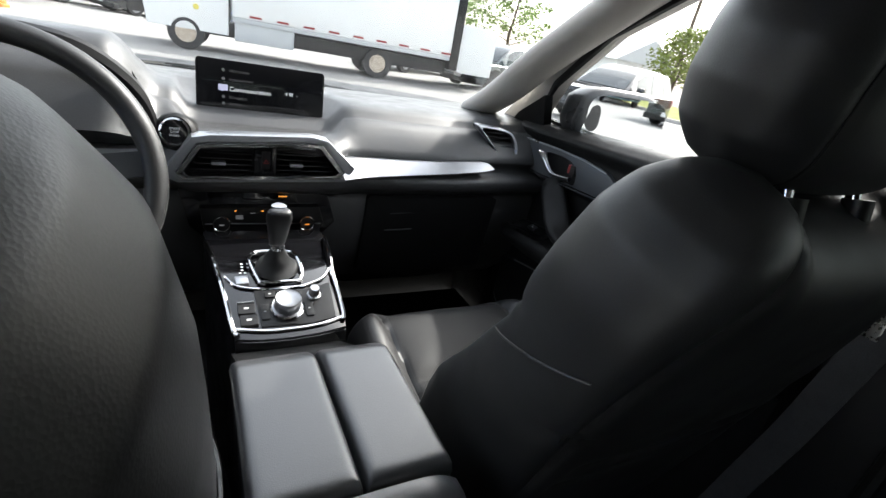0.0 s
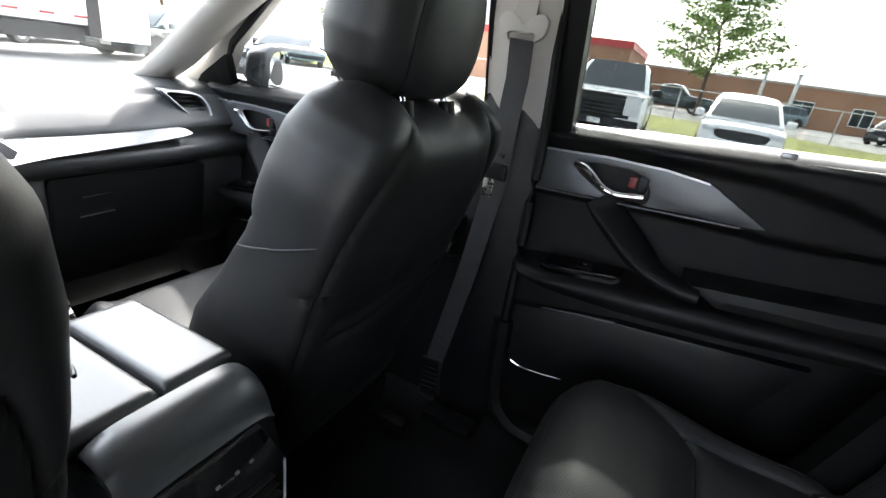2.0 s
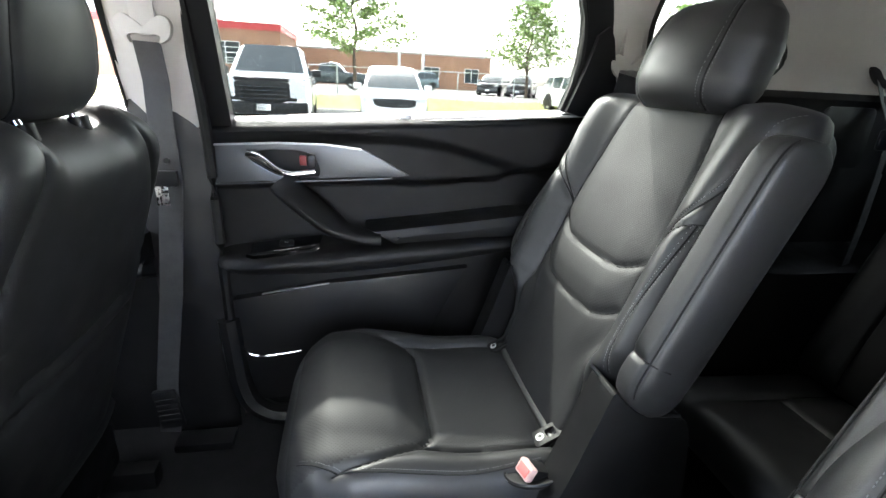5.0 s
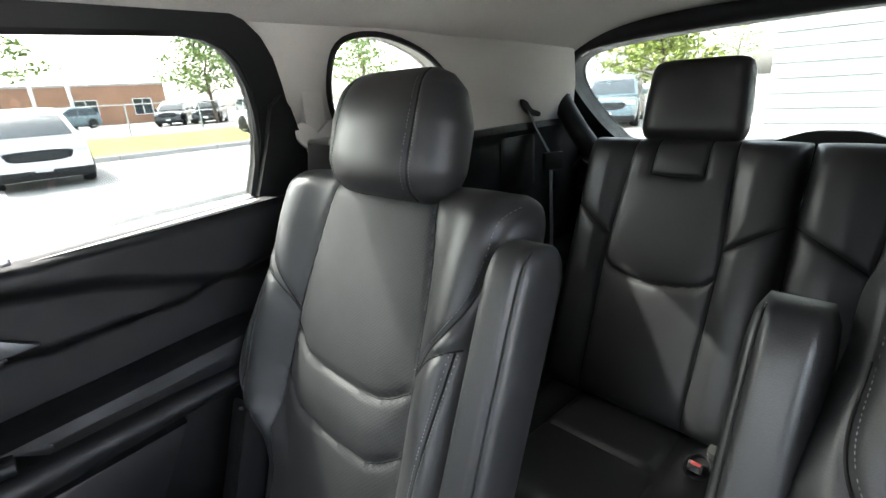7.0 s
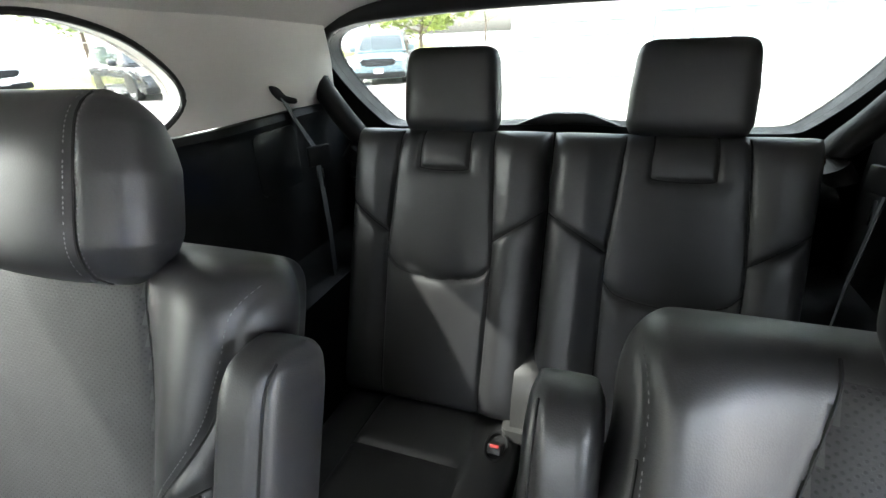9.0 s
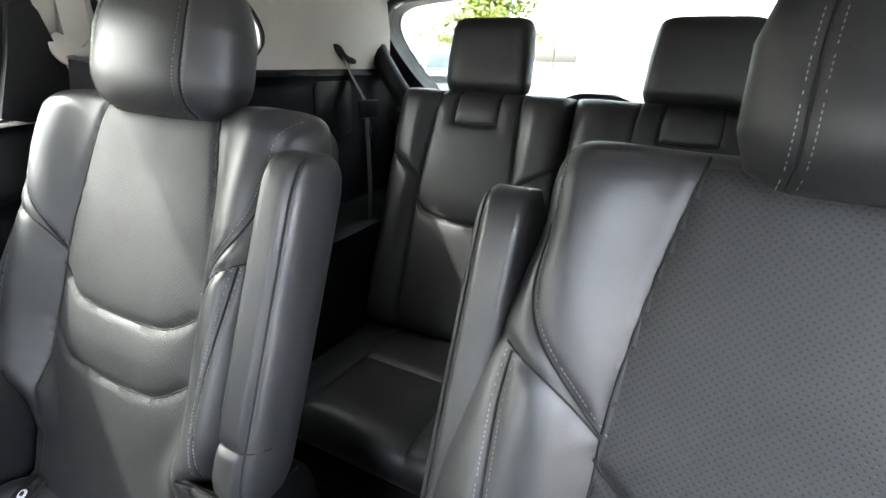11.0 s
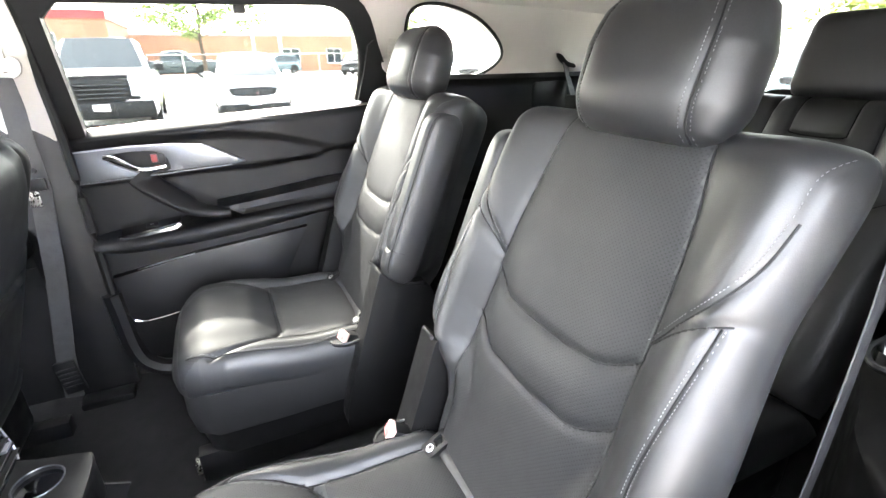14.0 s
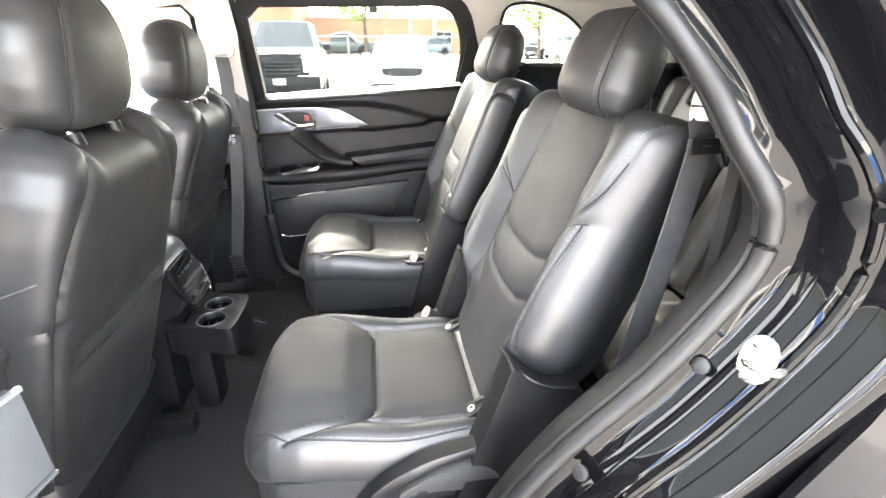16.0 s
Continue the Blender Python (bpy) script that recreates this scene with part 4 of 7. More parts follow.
def jamb():
    j = thing("door_jamb", "gloss black painted rear door opening with rubber seal", "car body")
    P = curve_points([(0, y, z) for y, z in SEAL], 5)
    P = [(p.y, p.z) for p in P]
    N = len(P)
    nrm = []
    for i in range(N):
        a, b = P[max(i - 1, 0)], P[min(i + 1, N - 1)]
        d = Vector((b[0] - a[0], b[1] - a[1])).normalized()
        nrm.append(Vector((d.y, -d.x)))

    def ring(out, off):
        """A loop at the seal, moved outwards in x by out and away from the opening by off."""
        return [(seal_x(z) - out, y + n.x * off, z + n.y * off) for (y, z), n in zip(P, nrm)]
    s0 = ring(0.0, 0.0)
    part("door_seal", tube([Vector(p) for p in s0], 0.0115, 12), RUBBER, j, "thick black rubber door seal")
    part("seal_lip", tube([Vector(p) for p in ring(-0.015, -0.003)], 0.006, 8), RUBBER, j)
    sections = [(0.0, 0.004), (0.006, 0.022), (0.012, 0.030), (0.020, 0.034), (0.030, 0.036), (0.045, 0.040), (0.058, 0.056), (0.062, 0.062), (0.066, 0.066), (0.078, 0.070), (0.092, 0.074), (0.104, 0.080), (0.110, 0.088), (0.112, 0.098), (0.112, 0.125), (0.108, 0.16)]
    rows = [ring(o, f) for o, f in sections]
    bm = bmesh.new()
    V = [[bm.verts.new(p) for p in r] for r in rows]
    for a, b in zip(V, V[1:]):
        for i in range(N - 1):
            bm.faces.new((a[i], a[i + 1], b[i + 1], b[i]))
    part("painted_flange", bm, PAINT, j, "gloss black painted flange", angle=60)
    part("crease", tube([Vector(p) for p in ring(0.058, 0.055)], 0.006, 8), PAINT, j)
    # inner trim next to the seal
    rows = [ring(-0.004, 0.002), ring(-0.020, 0.0), ring(-0.06, 0.012), ring(-0.085, 0.035), ring(-0.10, 0.075), ring(-0.11, 0.13)]
    lo = next(i for i, (y, z) in enumerate(P) if z < 1.30 and y < 0)
    bm = bmesh.new()
    V = [[bm.verts.new(p) for p in r[lo:]] for r in rows]
    for a, b in zip(V, V[1:]):
        for i in range(len(a) - 1):
            bm.faces.new((a[i], a[i + 1], b[i + 1], b[i]))
    part("inner_trim", bm, SOFT, j, "dark grey inner trim beside the seat", angle=60)
    bm = bmesh.new()
    V = [[bm.verts.new(p) for p in r[:lo + 1]] for r in rows[:5]]
    for a, b in zip(V, V[1:]):
        for i in range(len(a) - 1):
            bm.faces.new((a[i], a[i + 1], b[i + 1], b[i]))
    part("pillar_trim", bm, SOFT, j, "dark pillar trim beside the seal", angle=60)
    # striker
    sm2 = pose(-0.872, -0.258, 1.105, -72, 0, 28)
    st = part("striker_plate", prism(soft_loop([(-0.020, -0.012), (-0.019, 0.014), (-0.008, 0.030), (0.010, 0.031), (0.020, 0.014), (0.019, -0.014), (0.008, -0.031), (-0.010, -0.030)], 4), [], lambda a, b, d: sm2 @ Vector((a * 0.85, b * 0.85, d)), 0.005, 0.0015), STEEL, j, "zinc plated door striker")
    part("striker_loop", tube([sm2 @ Vector(p) for p in ((0.008, 0.004, 0.0), (0.006, 0.004, 0.018), (-0.008, 0.004, 0.024), (-0.022, 0.002, 0.020), (-0.024, 0.0, 0.004))], 0.0042, 10, smooth_n=5), STEEL, st)
    for dz in (-0.019, 0.019):
        part("screw", lathe([(0.0075, 0.004), (0.0075, 0.008), (0.004, 0.009), (0.0, 0.006)], sm2 @ Matrix.Translation((0.003, dz, 0)), 14), STEEL, st)
    for y, z, x in ((-0.222, 1.075, -0.838), (-0.095, 0.925, -0.838)):
        part("grommet", lathe([(0.010, 0.0), (0.010, 0.005), (0.006, 0.007), (0.0, 0.006)], Matrix.Translation((x, y, z)) @ pose(0, 0, 0, -60, 0, 30), 18), RUBBER, j, "black rubber plug")
    # rear quarter outside: shoulder skin, glass and its frame
    rows = []
    for z, x in ((0.46, 0.93), (0.60, 0.955), (0.80, 0.965), (0.95, 0.962), (1.08, 0.95), (1.18, 0.938), (1.245, 0.925), (1.275, 0.905)):
        yl = float(np.interp(z, [p[1] for p in SEAL[::-1]], [p[0] for p in SEAL[::-1]])) - 0.125
        rows.append([(-x + 0.02 * float(ss(yl, yl - 1.1, y)), y, z) for y in np.linspace(yl, -1.45, 14)])
    part("quarter_panel", grid_sheet(rows, (0.01, 0, 0)), PAINT, j, "gloss black rear quarter panel", angle=60)
    gl = [(-0.33, 1.30), (-0.30, 1.40), (-0.24, 1.50), (-0.22, 1.545), (-0.70, 1.55), (-1.0, 1.45), (-1.05, 1.33)]
    part("outer_glass", prism(gl, [], lambda a, b, d: (-(0.895 - (b - 1.27) * 0.42) - d, a, b), 0.004), DARKGLASS0, j, "dark quarter glass with reflections")
    part("glass_frame", tube([(-(0.898 - (b - 1.27) * 0.42), a, b) for a, b in gl], 0.010, 8, True), RUBBER, j)
    part("window_line", tube([(-0.912, -0.285, 1.282), (-0.912, -0.6, 1.292), (-0.90, -1.05, 1.31)], 0.007, 8), CHROME, j, "bright strip under the quarter glass")
    # black applique between opening and quarter glass
    rows = [ring(0.112, 0.098)[:lo + 6], ring(0.116, 0.13)[:lo + 6], ring(0.112, 0.165)[:lo + 6]]
    bm = bmesh.new()
    V = [[bm.verts.new(p) for p in r] for r in rows]
    for a, b in zip(V, V[1:]):
        for i in range(len(a) - 1):
            bm.faces.new((a[i], a[i + 1], b[i + 1], b[i]))
    part("pillar_applique", bm, PIANO, j, "gloss black pillar applique")
    part("sill_plate", box(-0.83, -0.74, 0.10, 0.60, 0.43, 0.462, 0.006), HARD, j, "black sill scuff plate")
    part("rocker", box(-0.95, -0.83, -0.1, 1.8, 0.30, 0.455, 0.03), PAINT, j)


jamb()

# ---- second-row seats ----
TH = radians(21)
C21, S21 = math.cos(TH), math.sin(TH)


def mirror_line(line):
    return [(-a, b) for a, b in line]


BACK_SIDE = dense([(0.160, 0.02), (0.158, 0.20), (0.150, 0.36), (0.148, 0.45), (0.135, 0.56), (0.115, 0.66)], 5)
BACK_U1 = dense([(-0.152, 0.40), (-0.138, 0.385), (-0.095, 0.362), (-0.03, 0.357), (0.03, 0.357), (0.095, 0.362), (0.138, 0.385), (0.152, 0.40)], 4)
BACK_U2 = dense([(-0.156, 0.312), (-0.140, 0.297), (-0.095, 0.272), (-0.03, 0.266), (0.03, 0.266), (0.095, 0.272), (0.140, 0.297), (0.156, 0.312)], 4)
BACK_YOKE = dense([(0.149, 0.418), (0.176, 0.450), (0.211, 0.494), (0.231, 0.535), (0.240, 0.585), (0.242, 0.625), (0.250, 0.650)], 6)
BACK_EDGE = dense([(0.150, 0.417), (0.180, 0.445), (0.212, 0.468), (0.254, 0.490)], 4)
BACK_EDGE_M = [(-a, b) for a, b in BACK_EDGE]
BACK_LOW = dense([(0.226, 0.474), (0.224, 0.42), (0.221, 0.355), (0.218, 0.29), (0.224, 0.232)], 6)


SOFT_HALF = [(p.x, p.y) for p in curve_points([(0, 0.196, 0), (0.10, 0.205, 0), (0.20, 0.208, 0), (0.265, 0.213, 0), (0.30, 0.226, 0), (0.34, 0.252, 0), (0.385, 0.270, 0), (0.48, 0.274, 0), (0.60, 0.266, 0), (0.72, 0.259, 0), (0.85, 0.264, 0), (0.93, 0.266, 0), (0.97, 0.260, 0), (0.99, 0.247, 0), (1, 0.222, 0)], 6)]


def second_row_seat(cx, inboard, label, flare_in, flare_out, arm_at, head_size=1.0):
    """A captain's chair; inboard is the sign of x towards the aisle."""
    seat = thing("captain_seat", label, "car seat", "second-row seats", pose(cx, 0, 0))

    def on_back(x, b, d):
        # the shell narrows behind the bolsters, where the armrest folds away
        side = math.copysign(1.0, x)
        x -= side * 0.040 * float(ss(0.03, -0.05, d)) * float(ss(0.19, 0.26, abs(x)))
        low, high = flare_in if side == inboard else flare_out
        wide = float(ss(0.19, 0.27, abs(x))) * (low * float(ss(0.16, 0.30, b)) * float(ss(0.60, 0.42, b)) + high * float(ss(0.42, 0.60, b)))
        x += side * wide + 0.016 * float(ss(0.05, 0.36, b))
        return (x, -0.085 - b * S21 + d * C21, 0.685 + b * C21 + d * S21)

    def half(v):
        return np.interp(v, *zip(*SOFT_HALF))

    def bolster(u, v):
        wing = lerp_table([(0, 0.1), (0.20, 0.15), (0.27, 0.45), (0.345, 0.98), (0.40, 1.05), (0.52, 1.0), (0.62, 0.90), (0.72, 0.80), (0.85, 0.72), (0.94, 0.6), (1, 0.35)], v)
        return 0.060 * ss(0.50, 0.86, np.abs(u)) * wing + 0.012 * np.exp(-((v - 0.45) / 0.16) ** 2) * (1 - ss(0.3, 0.6, np.abs(u)))

    seams = [BACK_SIDE, mirror_line(BACK_SIDE), BACK_U1, BACK_U2, BACK_YOKE, mirror_line(BACK_YOKE), BACK_LOW, mirror_line(BACK_LOW), BACK_EDGE, BACK_EDGE_M]
    pad = Pad(half, 0.67, 0.062, 0.09, on_back, bolster, seams, puff=0.007, groove=0.004, p=8, q=22)

    def insert(x, b):
        w = lerp_table([(0.0, 0.16), (0.2, 0.158), (0.36, 0.15), (0.45, 0.148), (0.56, 0.135), (0.66, 0.115)], b)
        return 1 if abs(x) < w - 0.002 and 0.02 < b < 0.65 else 0

    backrest = part("backrest", pad.mesh(130, 150, insert), [LEATHER, PERF], seat, "black leather backrest with a perforated centre panel")
    for k, (line, off) in enumerate(((BACK_YOKE, (0.005,)), (BACK_LOW, (-0.0038, 0.0038)), (mirror_line(BACK_YOKE), (-0.005,)), (mirror_line(BACK_LOW), (-0.0038, 0.0038)))):
        for o in off:
            part("stitching", pad.stitches(line, (o,)), THREAD, backrest, "pale grey thread")

    for line in seams:
        part("seam", pad.seam([(a, b) for a, b in line if abs(a) < 0.240]), SEAM, backrest)

    # headrest
    def on_head(x, b, d):
        a = radians(14)
        return (x, -0.262 - b * math.sin(a) + d * math.cos(a), 1.297 + b * math.cos(a) + d * math.sin(a))

    def half_h(v):
        return lerp_table([(0, 0.095), (0.08, 0.118), (0.25, 0.130), (0.6, 0.132), (0.85, 0.118), (0.95, 0.10), (1, 0.075)], v) * head_size

    hs = dense([(0.082, 0.004), (0.086, 0.06), (0.085, 0.12), (0.074, 0.176)], 6)
    head = Pad(half_h, 0.18, 0.055, 0.065, on_head, lambda u, v: 0.012 * np.cos(v * 3) * (1 - u * u), [hs, mirror_line(hs)], puff=0.004, groove=0.004, p=3.2, q=3.2, rise=0.92)
    headrest = part("headrest", head.mesh(70, 60), LEATHER, seat, "padded black leather headrest")
    for line in (hs, mirror_line(hs)):
        part("seam", head.seam(line), SEAM, headrest)
        for o in (-0.0055, 0.0055):
            part("stitching", head.stitches(line, (o,)), THREAD, headrest, "pale grey thread")
    for sx in (-0.06, 0.06):
        part("headrest_post", cyl((sx, -0.305, 1.24), (sx, -0.285, 1.33), 0.006), CHROME, seat)
    # belt guide and release flap on the outboard shoulder
    ox = -inboard
    part("release_flap", prism(rounded(0.118, 0.205, -0.062, -0.012, 0.010), [rounded(0.124, 0.199, -0.057, -0.020, 0.008)], lambda a, b, e: pad.point(ox * a, 0.6685 + e, b), 0.005, 0.001), HARD, seat, "thin black rim of the belt release flap")
    part("release_flap", prism(rounded(0.126, 0.197, -0.055, -0.022, 0.007), [], lambda a, b, e: pad.point(ox * a, 0.6675 + e, b), 0.004, 0.001), SOFT, seat, "flat black release flap on the shoulder")

    # cushion
    def on_cushion(x, b, d):
        y = -0.075 + b
        return (x, y, 0.70 + d + 0.035 * ss(0.15, 0.40, b) - 0.03 * ss(0.40, 0.50, b))

    def half_c(v):
        return lerp_table([(0, 0.205), (0.1, 0.222), (0.5, 0.23), (0.75, 0.232), (0.86, 0.222), (0.93, 0.20), (0.975, 0.165), (1, 0.12)], v)

    horse = dense([(-0.158, 0.02), (-0.160, 0.16), (-0.155, 0.262)], 4)
    front = dense([(-0.155, 0.265), (-0.120, 0.240), (-0.05, 0.238), (0.05, 0.238), (0.120, 0.240), (0.155, 0.265)], 4)
    corner = dense([(0.155, 0.265), (0.185, 0.33), (0.205, 0.40)], 4)

    def bol_c(u, v):
        return 0.016 * ss(0.6, 0.85, np.abs(u)) * (1 - 0.6 * ss(0.6, 0.95, v)) + 0.012 * ss(0.5, 0.62, v) * (1 - ss(0.4, 0.8, np.abs(u)))

    cush = Pad(half_c, 0.495, 0.052, 0.06, on_cushion, bol_c, [horse, mirror_line(horse), front, corner, mirror_line(corner)], puff=0.011, groove=0.007, p=8, q=10)

    def cush_mat(x, b):
        return 1 if (abs(x) < 0.15 and b < 0.24) or (b >= 0.245 and abs(x) < lerp_table([(0.25, 0.14), (0.4, 0.195)], b) and b < 0.47) else 0

    cushion = part("cushion", cush.mesh(96, 110, cush_mat), [LEATHER, PERF], seat, "black leather seat cushion with perforated centre")
    for line in (horse, mirror_line(horse), front, corner, mirror_line(corner)):
        part("seam", cush.seam(line), SEAM, cushion)
    for q in (-1, 1):
        rimline = dense([(q * 0.196, 0.07), (q * 0.208, 0.20), (q * 0.209, 0.33), (q * 0.200, 0.40), (q * 0.172, 0.452)], 6)
        part("seam", cush.seam(rimline), SEAM, cushion)
        part("stitching", cush.stitches(rimline, (q * 0.004,)), THREAD, cushion, "pale grey thread")
    # lower skirt and base
    def on_skirt(a, b, d):
        return (a, b, 0.70 - d)
    outline = [(-0.222, -0.06), (-0.226, 0.2), (-0.222, 0.34), (-0.19, 0.385), (-0.12, 0.408), (0, 0.414), (0.12, 0.408), (0.19, 0.385), (0.222, 0.34), (0.226, 0.2), (0.222, -0.06)]
    part("skirt", prism(outline, [], on_skirt, 0.12, 0.012), LEATHER, seat)
    part("base_cover", prism([(a * 0.97, b * 0.97 - 0.01) for a, b in outline], [], lambda a, b, d: (a, b, 0.584 - d), 0.07, 0.01), HARD, seat, "black plastic seat base cover")
    rimline = [(a * 0.972, b * 0.972 - 0.01, 0.586) for a, b in outline]
    part("base_edge", tube(rimline, 0.0032, 6), GREYPL, seat, "thin satin edge under the leather skirt")
    for s in (-1, 1):
        part("rail_end", box(s * 0.17 - 0.012, s * 0.17 + 0.012, 0.398, 0.412, 0.452, 0.490, 0.003), STEEL, seat, "bare steel end of the floor rail")
        part("rail", box(s * 0.17 - 0.02, s * 0.17 + 0.02, -0.25, 0.40, 0.43, 0.515, 0.006), HARD, seat, "dark steel floor rail")
    # moulded hinge covers at both sides, cupped under the bolsters
    for q in (-1, 1):
        hinge = soft_loop([(-0.215, 0.52), (-0.05, 0.515), (0.045, 0.52), (0.035, 0.62), (0.012, 0.70), (-0.02, 0.80), (-0.052, 0.905), (-0.064, 0.936), (-0.080, 0.920), (-0.115, 0.895), (-0.165, 0.885), (-0.195, 0.86), (-0.215, 0.72)], 4)
        wide = 0.056 if q != inboard else 0.062
        bm = bmesh.new()
        add_prism(bm, hinge, [], lambda a, b, d, q=q, wide=wide: (q * (0.202 + d + 0.010 * (0.9 - b) * (d > 0.03)), a, b), wide, 0.020)
        part("hinge_cover", bm, SOFT, seat, "black moulded plastic hinge cover")
        lip = [(q * (0.205 + wide * k), a, b) for a, b, k in ((-0.055, 0.944, 0.0), (-0.070, 0.928, 0.35), (-0.085, 0.915, 0.75), (-0.12, 0.90, 1.0), (-0.17, 0.892, 1.0))]
        part("cover_lip", tube(lip, 0.0035, 6, smooth_n=5), HARD, seat)
    # flip-up armrest on the aisle side
    def on_arm(x, b, d):
        a = radians(21)
        return (inboard * arm_at[0] + x, arm_at[1] - b * math.sin(a) + d * math.cos(a), arm_at[2] + b * math.cos(a) + d * math.sin(a))

    def half_a(v):
        return lerp_table([(0, 0.017), (0.03, 0.023), (0.10, 0.028), (0.2, 0.029), (0.9, 0.029), (0.96, 0.027), (1, 0.021)], v)
    sg = inboard * 0.018
    asm = dense([(sg, 0.0), (sg, 0.10), (sg, 0.34), (sg, 0.40)], 4)
    arm = Pad(half_a, 0.40, 0.052, 0.034, on_arm, None, [asm, [(-0.034, 0.075), (0.034, 0.075)]], puff=0.004, groove=0.004, p=5, q=14)
    armrest = part("armrest", arm.mesh(40, 90), LEATHER, seat, "flip-up black leather armrest in its upright position")
    part("seam", arm.seam(asm[1:-1], 0.0013), SEAM, armrest)
    part("seam", arm.seam([(-0.028, 0.075), (0.028, 0.075)]), SEAM, armrest)
    # buckle in its well on the aisle side
    at = pose(inboard * 0.211, 0.014, 0.757, -62, 0, inboard * -14)
    buckle = part("buckle", box(-0.015, 0.015, -0.011, 0.012, -0.045, 0.022, 0.005, m=at), HARD, seat, "seat belt buckle with a red release button")
    part("button_frame", box(-0.0155, 0.0155, -0.0115, 0.0125, 0.010, 0.0235, 0.003, m=at), PALE, buckle, "pale buckle mouth")
    part("button", box(-0.0115, 0.0115, -0.0075, 0.0085, 0.018, 0.0250, 0.001, m=at), PINK, buckle, "red release button")
    well = [(inboard * (0.210 + 0.028 * math.cos(a)), 0.012 + 0.048 * math.sin(a), 0.7555 - 0.003 * math.sin(a)) for a in np.linspace(0, 2 * math.pi, 28, endpoint=False)]
    part("buckle_surround", tube(well, 0.003, 6, True), HARD, seat)
    part("buckle_well", prism([(inboard * (0.210 + 0.026 * math.cos(a)), 0.012 + 0.046 * math.sin(a)) for a in np.linspace(0, 2 * math.pi, 24, endpoint=False)], [], lambda a, b, d: (a, b, 0.7535 - d), 0.01), RUBBER, seat, "dark well round the buckle")
    # child-seat anchor covers and the strip between them
    part("anchor_strip", tube([(x, -0.046, 0.750 - 0.003 * math.cos(x * 9)) for x in np.linspace(-0.165, 0.165, 16)], 0.017, 12), LEATHER, seat, "padded strip between cushion and backrest")
    for q in (-1, 1):
        m = pose(q * 0.146, -0.037, 0.759, -30)
        tag = part("anchor_cover", prism(rounded(-0.017, 0.017, -0.026, 0.026, 0.005), [rounded(-0.009, 0.009, -0.016, 0.002, 0.003)], lambda a, b, d, m=m: m @ Vector((a, b, d)), 0.010, 0.002), SOFT, seat, "black child-seat anchor cover")
        part("anchor_mark", cyl(m @ Vector((0, 0.013, 0.0095)), m @ Vector((0, 0.013, 0.0112)), 0.0075, n=20), WHITE, tag, "white child-seat mark")
        part("anchor_dot", cyl(m @ Vector((0.001, 0.012, 0.0110)), m @ Vector((0.001, 0.012, 0.0116)), 0.0038, n=14), HARD, tag)
    if inboard > 0:
        # recline handle and outer side trim on the door side
        trim = soft_loop([(-0.21, 0.50), (0.05, 0.49), (0.22, 0.49), (0.235, 0.58), (0.20, 0.665), (0.15, 0.720), (0.08, 0.750), (0.0, 0.765), (-0.05, 0.775), (-0.12, 0.785), (-0.21, 0.77)], 5)
        hollow = soft_loop([(-0.062, 0.715), (-0.02, 0.748), (0.065, 0.738), (0.130, 0.702), (0.145, 0.662), (0.10, 0.648), (0.0, 0.652), (-0.05, 0.675)], 5)
        panel = part("side_trim", prism(trim, [hollow], lambda a, b, d: (-0.232 - d + 0.02 * float(ss(0.72, 0.79, b)), a, b), 0.030, 0.010), HARD, seat, "grey-black plastic side trim")
        part("lever_recess", prism(hollow, [], lambda a, b, d: (-0.236 - d, a, b), 0.006), RUBBER, panel)
        lever = soft_loop([(-0.050, 0.708), (-0.012, 0.736), (0.062, 0.724), (0.120, 0.692), (0.124, 0.678), (0.07, 0.684), (0.0, 0.680), (-0.040, 0.688)], 5)
        part("recline_lever", prism(lever, [], lambda a, b, d: (-0.238 - d, a, b), 0.022, 0.007), GREYPL, panel, "grey recline lever")
    return seat


RIGHT_SEAT = second_row_seat(0.393, -1, "black leather captain's chair beside the closed door", (0.0, 0.0), (0.034, 0.014), (0.268, -0.104, 0.909))
LEFT_SEAT = second_row_seat(-0.388, 1, "black leather captain's chair beside the open door", (0.022, -0.026), (-0.006, -0.006), (0.286, -0.137, 0.897), 0.92)


